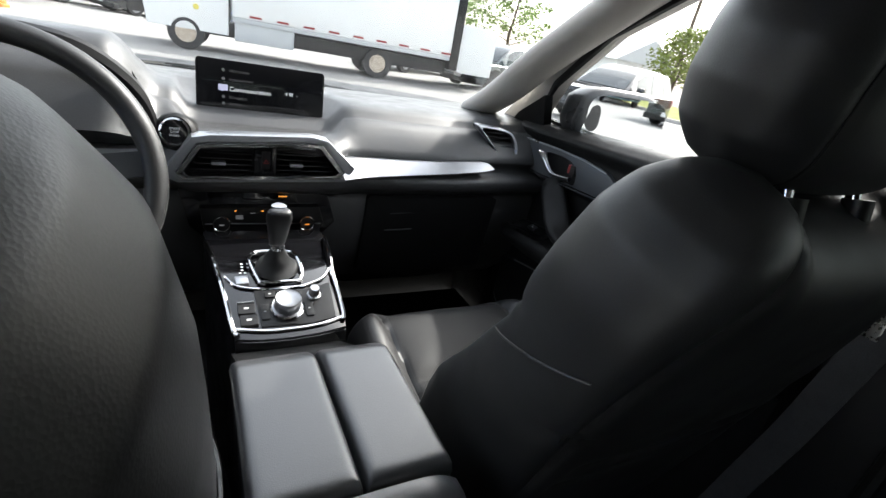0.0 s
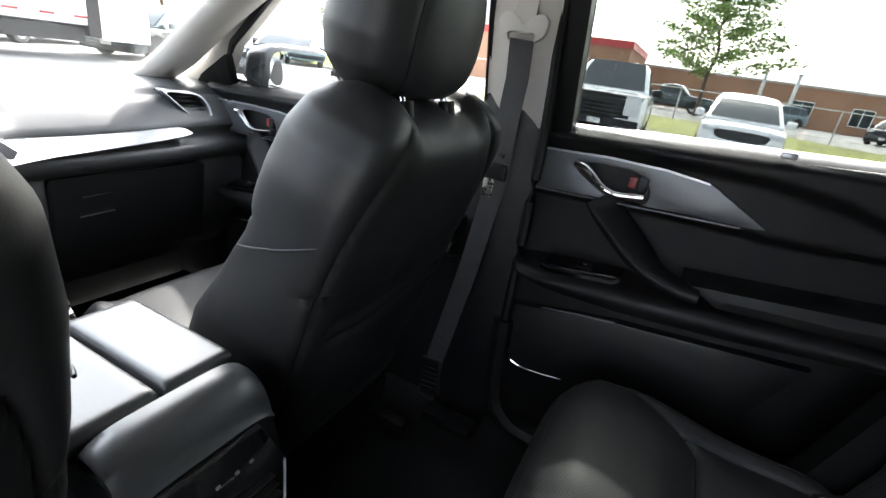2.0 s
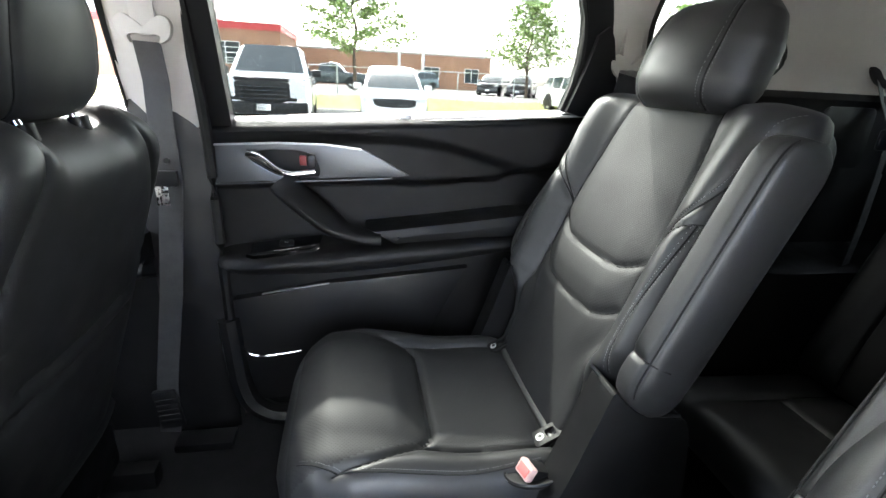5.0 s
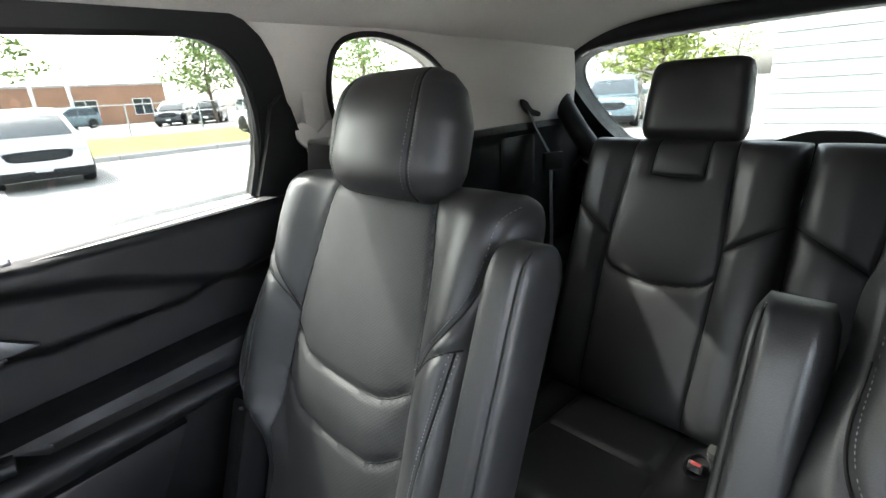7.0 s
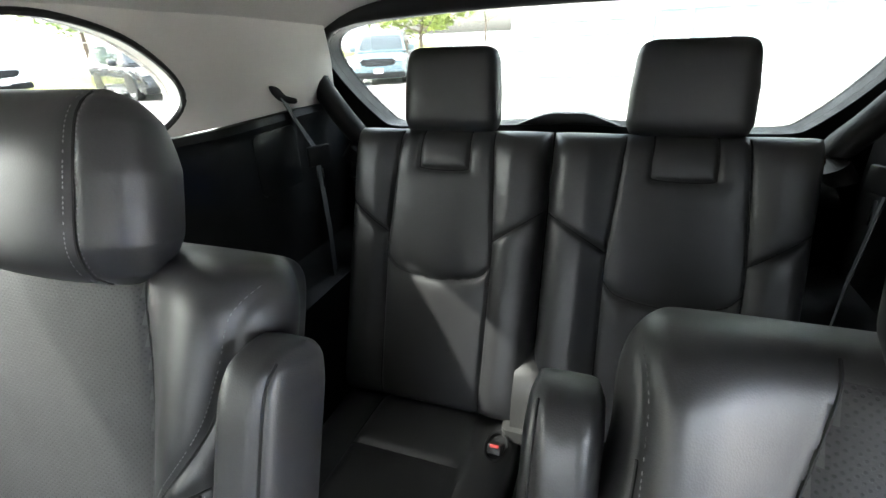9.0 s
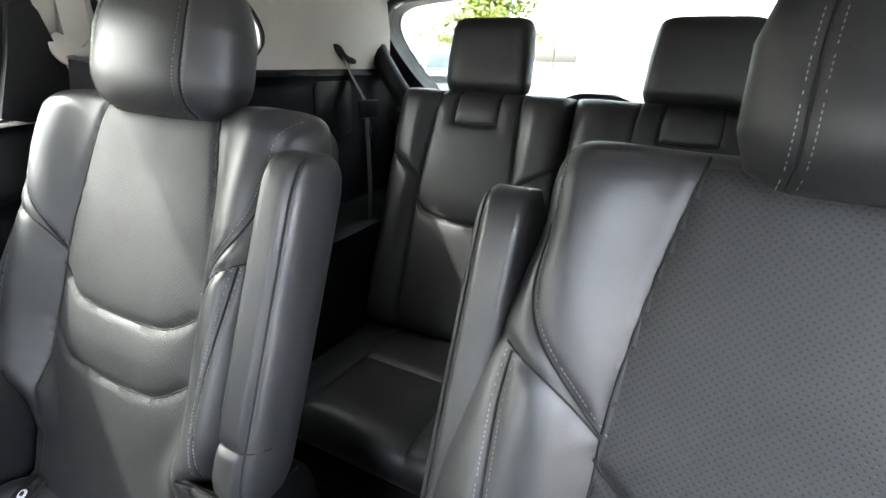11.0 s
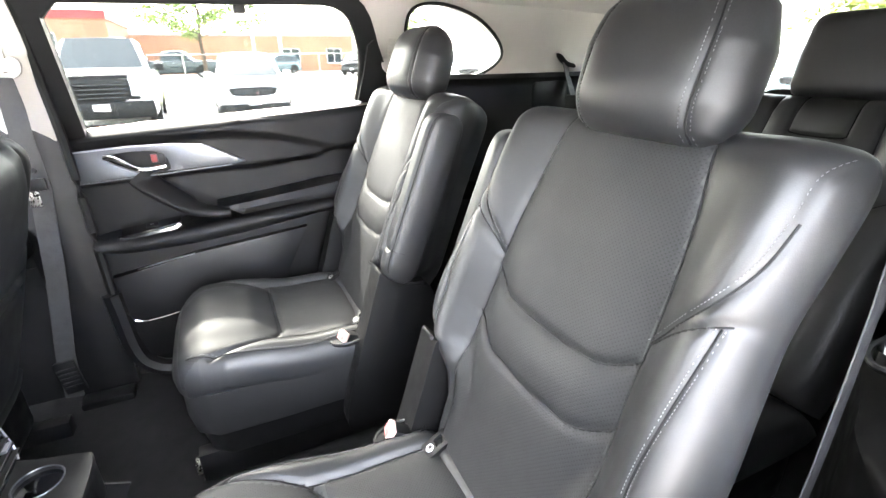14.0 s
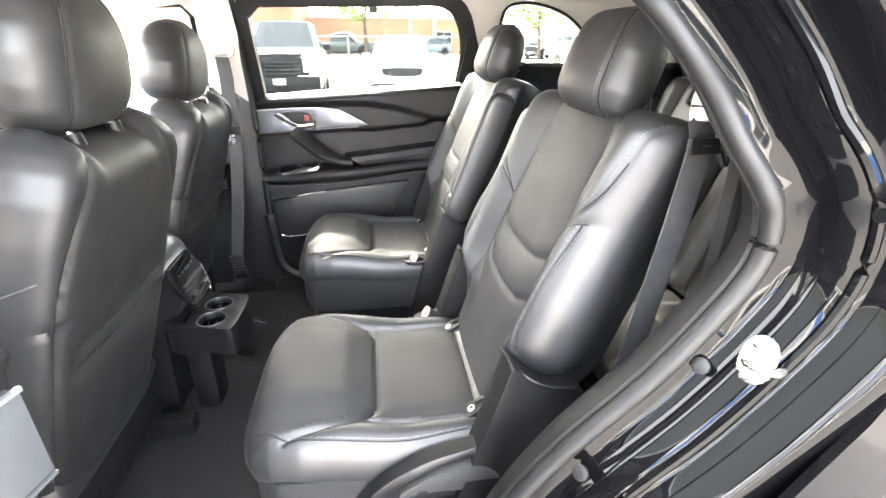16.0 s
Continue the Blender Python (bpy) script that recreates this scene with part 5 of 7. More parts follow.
# ---- front seats ----
def front_seat(cx, inboard, label, back=0.0, lift=0.0, nod=0.0):
    seat = thing("front_seat", label, "car seat", "front seats", pose(cx, -back, lift))
    th = radians(18)
    c, s = math.cos(th), math.sin(th)

    def on_back(x, b, d):
        return (x, 0.905 - b * s + d * c, 0.60 + b * c + d * s)

    def half(v):
        return lerp_table([(0, 0.20), (0.2, 0.228), (0.45, 0.24), (0.7, 0.240), (0.82, 0.236), (0.90, 0.226), (0.95, 0.206), (0.98, 0.182), (1, 0.15)], v)

    def bolster(u, v):
        return 0.028 * ss(0.5, 0.9, np.abs(u)) * lerp_table([(0, 3.4), (0.30, 3.4), (0.38, 3.1), (0.50, 1.8), (0.60, 1.0), (0.67, 0.35), (0.71, 0.5), (0.76, 0.55), (0.86, 0.3), (1, 0.0)], v)

    cross = dense([(0.15, 0.49), (0.19, 0.495), (0.225, 0.498), (0.245, 0.498)], 3)
    rim = dense([(0.185, 0.05), (0.20, 0.25), (0.20, 0.42), (0.185, 0.56), (0.15, 0.66), (0.10, 0.70)], 6)
    rear_rim = dense([(0.185, 0.02), (0.20, 0.25), (0.205, 0.45), (0.185, 0.57), (0.14, 0.655), (0.115, 0.70)], 6)
    pocket = [dense([(-0.16, 0.37), (0, 0.355), (0.16, 0.37)], 4), dense([(-0.17, 0.33), (0, 0.315), (0.17, 0.33)], 4), dense([(-0.236, 0.435), (-0.225, 0.44), (-0.19, 0.44)], 3), dense([(0.236, 0.435), (0.225, 0.44), (0.19, 0.44)], 3)]
    pad = Pad(half, 0.705, 0.058, 0.080, on_back, bolster, [rim, mirror_line(rim), cross, mirror_line(cross)], puff=0.010, groove=0.006, p=13, q=16, back_seams=[rear_rim, mirror_line(rear_rim), *pocket], arch=lambda x, b: -0.022 * (1 - ss(0.085, 0.125, np.abs(x))) * ss(0.5, 0.70, b))
    def rear_panel(x, b):
        return 1 if abs(x) < lerp_table([(0.0, 0.185), (0.25, 0.20), (0.45, 0.205), (0.57, 0.185), (0.655, 0.14), (0.70, 0.115)], b) else 0

    back = part("backrest", pad.mesh(90, 110, None, rear_panel), [LEATHER, BACKHIDE], seat, "black leather backrest with a dark vinyl rear panel and map pocket")
    for line in (rear_rim, mirror_line(rear_rim)):
        part("seam", pad.seam(line[:-4], 0.0012, 0.0002, False), SEAM, back)
    for q in (-1, 1):
        wrap = []
        for face, steps in ((True, np.linspace(0.72, 0.0, 16)), (False, np.linspace(0.05, 0.66, 16))):
            for k in steps:
                b = 0.486
                for _ in range(3):
                    x = float(half(np.array(b / 0.705))) * (1 - 0.16 * k ** 3)
                    d = float(pad.depth(np.array([x]), np.array([b]), face)[0])
                    b = 0.486 - 0.66 * d
                wrap.append(Vector(pad.point(q * (x + 0.0012), b, d + (0.0010 if face else -0.0010))))
        part("side_seam", tube(wrap, 0.0014, 6), GREYPL, back, "grey seam across the flank")
        part("side_seam", tube([pad.flank(q, b, -0.070 + 0.012 * float(ss(0.55, 0.68, b)), 0.0004) for b in np.linspace(0.06, 0.60, 40)], 0.0016, 6), RUBBER, back, "dark seam along the rear edge")
    part("stitching", pad.stitches(rim, (0.004,)), THREAD, back, "grey thread")
    part("stitching", pad.stitches(mirror_line(rim), (-0.004,)), THREAD, back, "grey thread")

    def on_head(x, b, d):
        a = radians(8)
        return (x + inboard * nod, 0.718 + nod * 0.6 - b * math.sin(a) + d * math.cos(a), 1.256 + b * math.cos(a) + d * math.sin(a))

    def half_h(v):
        return lerp_table([(0, 0.088), (0.06, 0.115), (0.18, 0.138), (0.34, 0.147), (0.52, 0.144), (0.68, 0.132), (0.80, 0.115), (0.89, 0.093), (0.95, 0.069), (0.985, 0.042), (1, 0.020)], v)
    hs = dense([(0.078, 0.004), (0.090, 0.06), (0.088, 0.12), (0.070, 0.175), (0.044, 0.207)], 6)
    head = Pad(half_h, 0.226, 0.082, 0.072, on_head, None, [hs, mirror_line(hs)], puff=0.003, groove=0.003, p=3.2, q=2.8, rise=0.74, back_seams=[hs, mirror_line(hs)])
    hd = part("headrest", head.mesh(64, 60), LEATHER, seat, "padded black leather headrest")
    for line in (hs, mirror_line(hs)):
        part("seam", head.seam(line, 0.0014, 0.0002, False), SEAM, hd)
        part("seam", head.seam(line), SEAM, hd)
    for sx in (-0.062, 0.062):
        part("headrest_post", cyl((sx + inboard * nod, 0.670, 1.20), (sx + inboard * nod, 0.700, 1.31), 0.0065), CHROME, seat)
        part("post_sleeve", cyl((sx + inboard * nod, 0.674, 1.225), (sx + inboard * nod, 0.680, 1.254), 0.013), HARD, seat)

    def on_cushion(x, b, d):
        return (x, 0.80 + b, 0.645 + d + 0.05 * ss(0.2, 0.5, b) - 0.03 * ss(0.46, 0.56, b))

    def half_c(v):
        return lerp_table([(0, 0.20), (0.1, 0.235), (0.6, 0.25), (0.85, 0.24), (0.95, 0.20), (1, 0.14)], v)
    ins = dense([(0.15, 0.02), (0.155, 0.3), (0.165, 0.52)], 4)
    cush = Pad(half_c, 0.56, 0.055, 0.09, on_cushion, lambda u, v: 0.03 * ss(0.6, 0.85, np.abs(u)), [ins, mirror_line(ins), [(-0.155, 0.31), (0.155, 0.31)]], puff=0.010, groove=0.006)
    part("cushion", cush.mesh(70, 70, lambda x, b: 1 if abs(x) < 0.15 else 0), [LEATHER, PERF], seat, "black leather cushion with perforated centre")
    part("base", box(-0.215, 0.215, 0.82, 1.26, 0.47, 0.60, 0.02), HARD, seat, "dark plastic seat base")
    for q in (-1, 1):
        part("rail", box(q * 0.19 - 0.02, q * 0.19 + 0.02, 0.74, 1.30, 0.42, 0.47, 0.005), HARD, seat)
    return seat


PASSENGER = front_seat(0.385, -1, "black leather front passenger seat with padded headrest", nod=0.016)
DRIVER = front_seat(-0.370, 1, "black leather driver seat with padded headrest", 0.085, 0.035)


# ---- third row ----
def third_row():
    for side, x0, x1, cxh in ((1, 0.003, 0.452, 0.226), (-1, -0.470, -0.001, -0.246)):
        seat = thing("third_row_seat", "black leather folding third-row seat half with headrest", "car seat", "third-row seats", pose((x0 + x1) / 2, 0, 0))
        w = (x1 - x0) / 2
        c0 = cxh - (x0 + x1) / 2
        th = radians(20)
        c, s = math.cos(th), math.sin(th)

        def on_back(x, b, d):
            return (x, -0.79 - b * s + d * c, 0.70 + b * c + d * s)
        L1 = [(c0 - 0.118, 0.02), (c0 - 0.122, 0.38), (c0 - 0.105, 0.63)]
        L2 = [(c0 + 0.118, 0.02), (c0 + 0.122, 0.38), (c0 + 0.105, 0.63)]
        U = dense([(c0 - 0.121, 0.345), (c0 - 0.09, 0.318), (c0, 0.305), (c0 + 0.09, 0.318), (c0 + 0.121, 0.345)], 5)
        tab = [(c0 + a, b) for a, b in dense([(-0.054, 0.635), (-0.056, 0.565), (-0.045, 0.548), (0.045, 0.548), (0.056, 0.565), (0.054, 0.635)], 4)]
        d1 = [(c0 + 0.121, 0.40), (w - 0.004, 0.47)]
        d2 = [(c0 - 0.121, 0.40), (-w + 0.004, 0.47)]
        pad = Pad(lambda v: np.full(np.shape(v), w), 0.64, 0.055, 0.05, on_back, lambda u, v: 0.012 * ss(0.5, 0.7, np.abs(u)), [L1, L2, U, tab, d1, d2], puff=0.007, groove=0.005, p=14, q=16, soft=0.014, cut=0.0036)
        rest = part("backrest", pad.mesh(150, 180), LEATHER, seat, "upright black leather backrest")
        for line in (L1, L2, U, tab, d1, d2):
            part("seam", pad.seam(line, 0.0017, 0.0012), SEAM, rest)

        def on_head(x, b, d):
            a = radians(10)
            return (c0 + x, -0.995 - b * math.sin(a) + d * math.cos(a), 1.300 + b * math.cos(a) + d * math.sin(a))
        head = Pad(lambda v: lerp_table([(0, 0.090), (0.05, 0.104), (0.15, 0.110), (0.5, 0.109), (0.85, 0.103), (0.94, 0.097), (0.98, 0.086), (1, 0.070)], v), 0.178, 0.042, 0.042, on_head, None, [], p=6, q=7)
        part("headrest", head.mesh(40, 40), LEATHER, seat, "square black leather headrest")
        for sx in (-0.055, 0.055):
            part("headrest_post", cyl((c0 + sx, -0.985, 1.27), (c0 + sx, -1.0, 1.33), 0.0055), CHROME, seat)

        def on_cushion(x, b, d):
            return (x, -0.80 + b, 0.655 + d + 0.05 * b)
        cu = Pad(lambda v: np.full(np.shape(v), w), 0.42, 0.05, 0.06, on_cushion, None, [[(c0 - 0.12, 0.0), (c0 - 0.125, 0.42)], [(c0 + 0.12, 0.0), (c0 + 0.125, 0.42)], [(c0 - 0.12, 0.19), (c0 + 0.12, 0.19)]], puff=0.009, groove=0.005, p=12, q=10)
        cs = part("cushion", cu.mesh(60, 60), LEATHER, seat, "black leather cushion")
        for line in ([(c0 - 0.12, 0.01), (c0 - 0.125, 0.41)], [(c0 + 0.12, 0.01), (c0 + 0.125, 0.41)], [(c0 - 0.12, 0.19), (c0 + 0.12, 0.19)]):
            part("seam", cu.seam(line), SEAM, cs)
        part("base", box(-w + 0.02, w - 0.02, -0.78, -0.42, 0.47, 0.60, 0.015), HARD, seat)
        bx = side * 0.047 - (x0 + x1) / 2
        at = pose(bx, -0.675, 0.722, -50, 0, 0)
        bk = part("buckle", box(-0.014, 0.014, -0.010, 0.010, -0.04, 0.020, 0.004, m=at), HARD, seat, "black belt buckle")
        part("button", box(-0.009, 0.009, -0.0095, -0.003, 0.012, 0.0208, 0.001, m=at), RED, bk, "red release button")
        ringp = [(bx + 0.022 * math.cos(a), -0.685 + 0.036 * math.sin(a), 0.7185) for a in np.linspace(0, 2 * math.pi, 24, endpoint=False)]
        part("buckle_surround", tube(ringp, 0.0035, 6, True), HARD, seat)
    cover = thing("hinge_cover", "dark grey moulded hinge cover between the third-row seats", "trim cover")
    prof = soft_loop([(-0.90, 0.70), (-0.74, 0.70), (-0.735, 0.76), (-0.752, 0.82), (-0.785, 0.858), (-0.84, 0.864), (-0.88, 0.84)], 4)
    part("shell", prism(prof, [], lambda a, b, d: (-0.030 + d, a, b), 0.060, 0.014), GREYPL, cover)
    part("foot", prism(rounded(-0.045, 0.045, -0.765, -0.715, 0.012), [], lambda a, b, d: (a, b, 0.705 + d), 0.030, 0.008), GREYPL, cover)


third_row()

# ---- dashboard ----
dash = thing("dashboard", "black soft-touch dashboard with satin silver trim strip", "dashboard")
PROFILE = [(2.10, 1.118), (2.0, 1.132), (1.88, 1.142), (1.76, 1.146), (1.68, 1.146), (1.635, 1.142), (1.612, 1.132), (1.606, 1.122), (1.596, 1.119), (1.586, 1.118), (1.568, 1.105), (1.548, 1.085), (1.532, 1.064), (1.522, 1.050), (1.524, 1.042), (1.534, 1.036), (1.534, 1.020), (1.532, 1.010), (1.512, 1.004), (1.503, 0.992), (1.505, 0.975), (1.516, 0.962), (1.535, 0.952), (1.538, 0.945), (1.530, 0.935), (1.535, 0.87), (1.55, 0.79), (1.585, 0.70), (1.66, 0.63), (1.80, 0.60)]


def dash_surface():
    rows = []
    xs = np.concatenate([np.linspace(-0.80, -0.60, 6), np.linspace(-0.58, -0.16, 30), np.linspace(-0.14, 0.16, 14), np.linspace(0.19, 0.80, 20)])
    for k, (y, z) in enumerate(PROFILE):
        row = []
        for x in xs:
            hood = float(ss(-0.185, -0.27, x) * ss(-0.60, -0.50, x))
            centre = float(ss(0.20, 0.15, x) * ss(-0.17, -0.13, x))
            yy, zz = y, z
            if k <= 13:
                top = 0.085 * hood * math.exp(-((y - 1.66) / 0.13) ** 2)
                zz += top
                yy -= 0.06 * hood * float(ss(1.80, 1.60, y))
                low = float(ss(1.78, 1.68, y)) * float(ss(1.52, 1.60, y))
                zz -= 0.040 * centre * low
                yy -= 0.035 * centre * float(ss(1.62, 1.55, y))
            elif k <= 22:
                yy -= 0.020 * centre
            yy += 0.02 * float(ss(0.45, 0.75, abs(x)))
            row.append((x, yy, zz))
        rows.append(row)
    return grid_sheet(rows)


part("upper_pad", dash_surface(), DASH, dash, "soft black dashboard padding", angle=70)
part("end_cap", box(0.795, 0.80, 1.55, 2.1, 0.6, 1.13), SOFT, dash)
# silver strip, passenger side
strip_up = [(0.150, 1.046), (0.25, 1.044), (0.34, 1.0435), (0.45, 1.046), (0.545, 1.050), (0.575, 1.046)]
strip_lo = [(0.588, 1.036), (0.55, 1.030), (0.45, 1.022), (0.35, 1.016), (0.25, 1.010), (0.165, 1.006)]
part("trim_strip", prism(dense(strip_up, 4) + dense(strip_lo, 4), [], lambda a, b, d: (a, 1.532 - d - 0.02 * float(ss(0.25, 0.15, a)) + (b - 1.03) * 0.9, b), 0.032, 0.006, cuts=[0.2, 0.25, 0.3]), SILVER, dash, "satin silver trim strip")
part("trim_strip", prism([(-0.150, 1.046), (-0.165, 1.006), (-0.25, 1.0), (-0.45, 1.0), (-0.60, 1.02), (-0.45, 1.035), (-0.25, 1.04)], [], lambda a, b, d: (a, 1.525 - d, b), 0.030, 0.006), SILVER, dash, "satin silver trim strip")
# centre vents
HEX = [(-0.163, 1.006), (-0.126, 1.064), (-0.10, 1.068), (0.085, 1.080), (0.112, 1.078), (0.165, 1.020), (0.152, 1.006), (-0.150, 0.994)]
HEXI = [(-0.150, 1.010), (-0.119, 1.058), (-0.10, 1.061), (0.085, 1.072), (0.106, 1.070), (0.150, 1.021), (0.143, 1.013), (-0.142, 1.002)]
vent = thing("air_vent", "black centre air vents in a silver and chrome hexagon frame", "air vent")
part("surround", prism([(-0.19, 0.998), (-0.135, 1.077), (-0.10, 1.084), (0.09, 1.094), (0.125, 1.088), (0.19, 1.030), (0.17, 0.996), (-0.16, 0.984)], [HEX], lambda a, b, d: (a, 1.505 - d, b), 0.035, 0.007), SILVER, vent, "satin silver surround")
part("chrome_frame", prism(HEX, [HEXI], lambda a, b, d: (a, 1.495 - d, b), 0.032, 0.002), CHROME, vent, "thin chrome frame")
part("duct", prism(HEX, [], lambda a, b, d: (a, 1.53 - d, b), 0.006), HARD, vent)
part("centre_block", prism([(-0.022, 1.004), (0.020, 1.007), (0.020, 1.066), (-0.022, 1.064)], [], lambda a, b, d: (a, 1.505 - d, b), 0.030, 0.002), PIANO, vent)
part("hazard_button", prism([(-0.008, 1.018), (0.008, 1.019), (0.008, 1.056), (-0.008, 1.055)], [], lambda a, b, d: (a, 1.476 - d, b), 0.004, 0.001), HARD, vent)
part("hazard_mark", prism([(-0.006, 1.031), (0.006, 1.031), (0.0, 1.041)], [[(-0.0035, 1.0325), (0.0035, 1.0325), (0.0, 1.0382)]], lambda a, b, d: (a, 1.4718 - d, b), 0.0005), RED, vent, "red triangle")
for side, xa, xb in ((-1, -0.148, -0.024), (1, 0.022, 0.150)):
    for i in range(5):
        z = 1.014 + i * 0.0115
        a0 = xa + (0.008 + 0.009 * i if side < 0 else 0)
        b0 = xb - (0.006 + 0.010 * i if side > 0 else 0)
        part("slat", box(a0, b0, -0.014, 0.010, -0.0013, 0.0013, 0.001, 1, m=pose(0, 1.497, z + (0.004 if side > 0 else 0), 14)), HARD, vent)
    cx = -0.088 if side < 0 else 0.062
    part("slider", box(cx - 0.013, cx + 0.013, 1.474, 1.490, 1.022 + (0.003 if side > 0 else 0), 1.029 + (0.003 if side > 0 else 0), 0.002), SILVER, vent, "small silver slider")
# passenger side vent
sv = thing("air_vent", "black triangular side air vent with silver edge", "air vent")
TRI = soft_loop([(0.548, 1.138), (0.60, 1.136), (0.655, 1.128), (0.683, 1.10), (0.686, 1.066), (0.668, 1.048), (0.640, 1.050), (0.606, 1.080), (0.570, 1.115)], 4)
TRIC = (sum(p[0] for p in TRI) / len(TRI), sum(p[1] for p in TRI) / len(TRI))
TRII = [(TRIC[0] + (a - TRIC[0]) * 0.84, TRIC[1] + (b - TRIC[1]) * 0.84) for a, b in TRI]
def on_sv(a, b, d):
    return (a, 1.585 - d + (a - 0.6) * 0.05 - (b - 1.09) * -0.25, b)
part("frame", prism(TRI, [TRII], on_sv, 0.03, 0.003), SILVER, sv, "silver edge")
part("duct", prism(TRI, [], lambda a, b, d: on_sv(a, b, d - 0.004), 0.006), HARD, sv)
for i in range(6):
    z = 1.066 + i * 0.0115
    part("slat", box(0.612 - i * 0.008, 0.672 - (0.002 * i), -0.010, 0.006, -0.0013, 0.0013, 0.001, 1, m=pose(0, 1.572 + (z - 1.09) * 0.25, z, 16)), HARD, sv)
part("slider", box(0.630, 0.655, 1.556, 1.566, 1.062, 1.068, 0.002), SILVER, sv)
# start button pod
pod = thing("start_button", "round start button in a silver ring", "start button")
pm = pose(-0.160, 1.515, 1.072, 72, 0, -8)
part("pod", lathe([(0.040, -0.05), (0.038, 0.0), (0.034, 0.012), (0.029, 0.016), (0.027, 0.012)], pm, 32), SOFT, pod)
part("ring", lathe([(0.027, 0.010), (0.0265, 0.017), (0.023, 0.018), (0.0215, 0.014), (0.0215, 0.008)], pm, 32), CHROME, pod, "bright silver ring")
btn = part("button", lathe([(0.0215, 0.008), (0.021, 0.014), (0.0, 0.0145)], pm, 28), PIANO, pod, "dark push button")
for i, word in enumerate(("START", "STOP", "ENGINE")):
    text_mesh(word, 0.0062 if i < 2 else 0.005, WHITE, btn, pm @ Matrix.Translation((0, 0.0035 - 0.006 * i, 0.0148)), align="CENTER")
# climate panel
hv = thing("climate_panel", "gloss black climate control panel with two silver ringed knobs", "climate control")
HV = [(-0.165, 0.962), (0.140, 0.968), (0.168, 0.880), (0.140, 0.850), (-0.120, 0.845), (-0.145, 0.872)]
part("recess", prism(HV, [], lambda a, b, d: (a, 1.535 - d, b), 0.012, 0.004), PIANO, hv)
part("fascia", prism([(-0.125, 0.918), (0.125, 0.923), (0.138, 0.882), (0.125, 0.858), (-0.105, 0.853), (-0.118, 0.872)], [], lambda a, b, d: (a, 1.523 - d, b), 0.014, 0.004), HARD, hv)
AMBER = glowing("amber_lamp", (1.0, 0.35, 0.05), 0.2)
SCREENW = glowing("screen_white", (0.8, 0.82, 0.86), 0.22)
SCREENG = glowing("screen_grey", (0.4, 0.4, 0.42), 0.04)
for kx in (-0.083, 0.096):
    km = pose(kx, 1.512, 0.885, 84)
    kn = part("knob", lathe([(0.0175, 0.0), (0.0165, 0.016), (0.0145, 0.019), (0.0, 0.019)], km, 28), HARD, hv)
    part("knob_ring", lathe([(0.0185, 0.004), (0.0185, 0.016), (0.0165, 0.0195), (0.0145, 0.018), (0.0145, 0.012)], km, 32), CHROME, kn, "silver knob ring")
    part("knob_mark", box(kx - 0.005, kx + 0.005, 1.4922, 1.4932, 0.8845, 0.8870), AMBER if kx > 0 else WHITE, kn)
part("chrome_line", box(-0.115, 0.13, 1.506, 1.5092, 0.8815, 0.8830), SILVER, hv)
for kx in (-0.055, 0.0):
    part("indicator", box(kx - 0.0025, kx + 0.0025, 1.5075, 1.5088, 0.911, 0.9135), AMBER, hv, "lit amber indicator")
part("airbag_lamp", box(0.035, 0.054, 1.5215, 1.5228, 0.941, 0.9435), AMBER, hv, "dim amber warning text bar")
part("display_digits", box(-0.055, -0.040, 1.5075, 1.5088, 0.893, 0.902), SCREENG, hv)
for kx in (-0.02, 0.03, 0.06):
    part("key_mark", box(kx - 0.005, kx + 0.005, 1.5080, 1.5088, 0.906, 0.908), SCREENG, hv)
# glove box lid
gb = thing("glove_box", "black glove box lid below the dashboard", "glove box")
part("lid", prism(rounded(0.245, 0.63, 0.72, 0.948, 0.012), [], lambda a, b, d: (a, 1.545 + (0.93 - b) * 0.12 - d, b), 0.020, 0.006), SOFT, gb)
part("lid_edge", strip([(0.25, 1.521, 0.9485), (0.40, 1.521, 0.951), (0.615, 1.523, 0.962)], 0.003, 0.003), HARD, gb)
for (a0, b0, a1, b1) in ((0.313, 0.898, 0.401, 0.903), (0.304, 0.851, 0.381, 0.854)):
    part("latch_edge", strip([(a0, 1.530, b0), (a1, 1.530, b1)], 0.003, 0.0025), DARKTRIM, gb)
# instrument cluster face and wheel
cl = thing("instrument_cluster", "dark instrument dials under a hooded cowl", "instrument cluster")
part("face", prism(rounded(-0.53, -0.22, 1.06, 1.19, 0.05), [], lambda a, b, d: (a, 1.575 - d + (b - 1.12) * 0.2, b), 0.006), PIANO, cl)
for kx in (-0.46, -0.375, -0.285):
    part("dial_ring", lathe([(0.046, 0), (0.047, 0.006), (0.043, 0.006), (0.043, 0)], pose(kx, 1.568, 1.12, 78), 32), SILVER, cl, "silver dial ring")
part("hood_lip", tube([(-0.57, 1.53, 1.06), (-0.54, 1.50, 1.16), (-0.46, 1.485, 1.212), (-0.375, 1.48, 1.22), (-0.29, 1.485, 1.205), (-0.225, 1.50, 1.15), (-0.20, 1.52, 1.07)], 0.016, 8, smooth_n=6), SOFT, cl)
wheel = thing("steering_wheel", "black leather steering wheel behind the driver seat", "steering wheel")
wm = pose(-0.362, 1.215, 1.072, 68)
rp = [wm @ Vector((0.182 * math.cos(t), 0.182 * math.sin(t), 0)) for t in np.linspace(0, 2 * math.pi, 64, endpoint=False)]
bm = bmesh.new()
add_sweep(bm, rp, ring_profile(0.0155, 0.0165, 14), True, up=wm.to_3x3() @ Vector((0, 0, 1)))
part("rim", bm, LEATHER, wheel, "black leather rim")
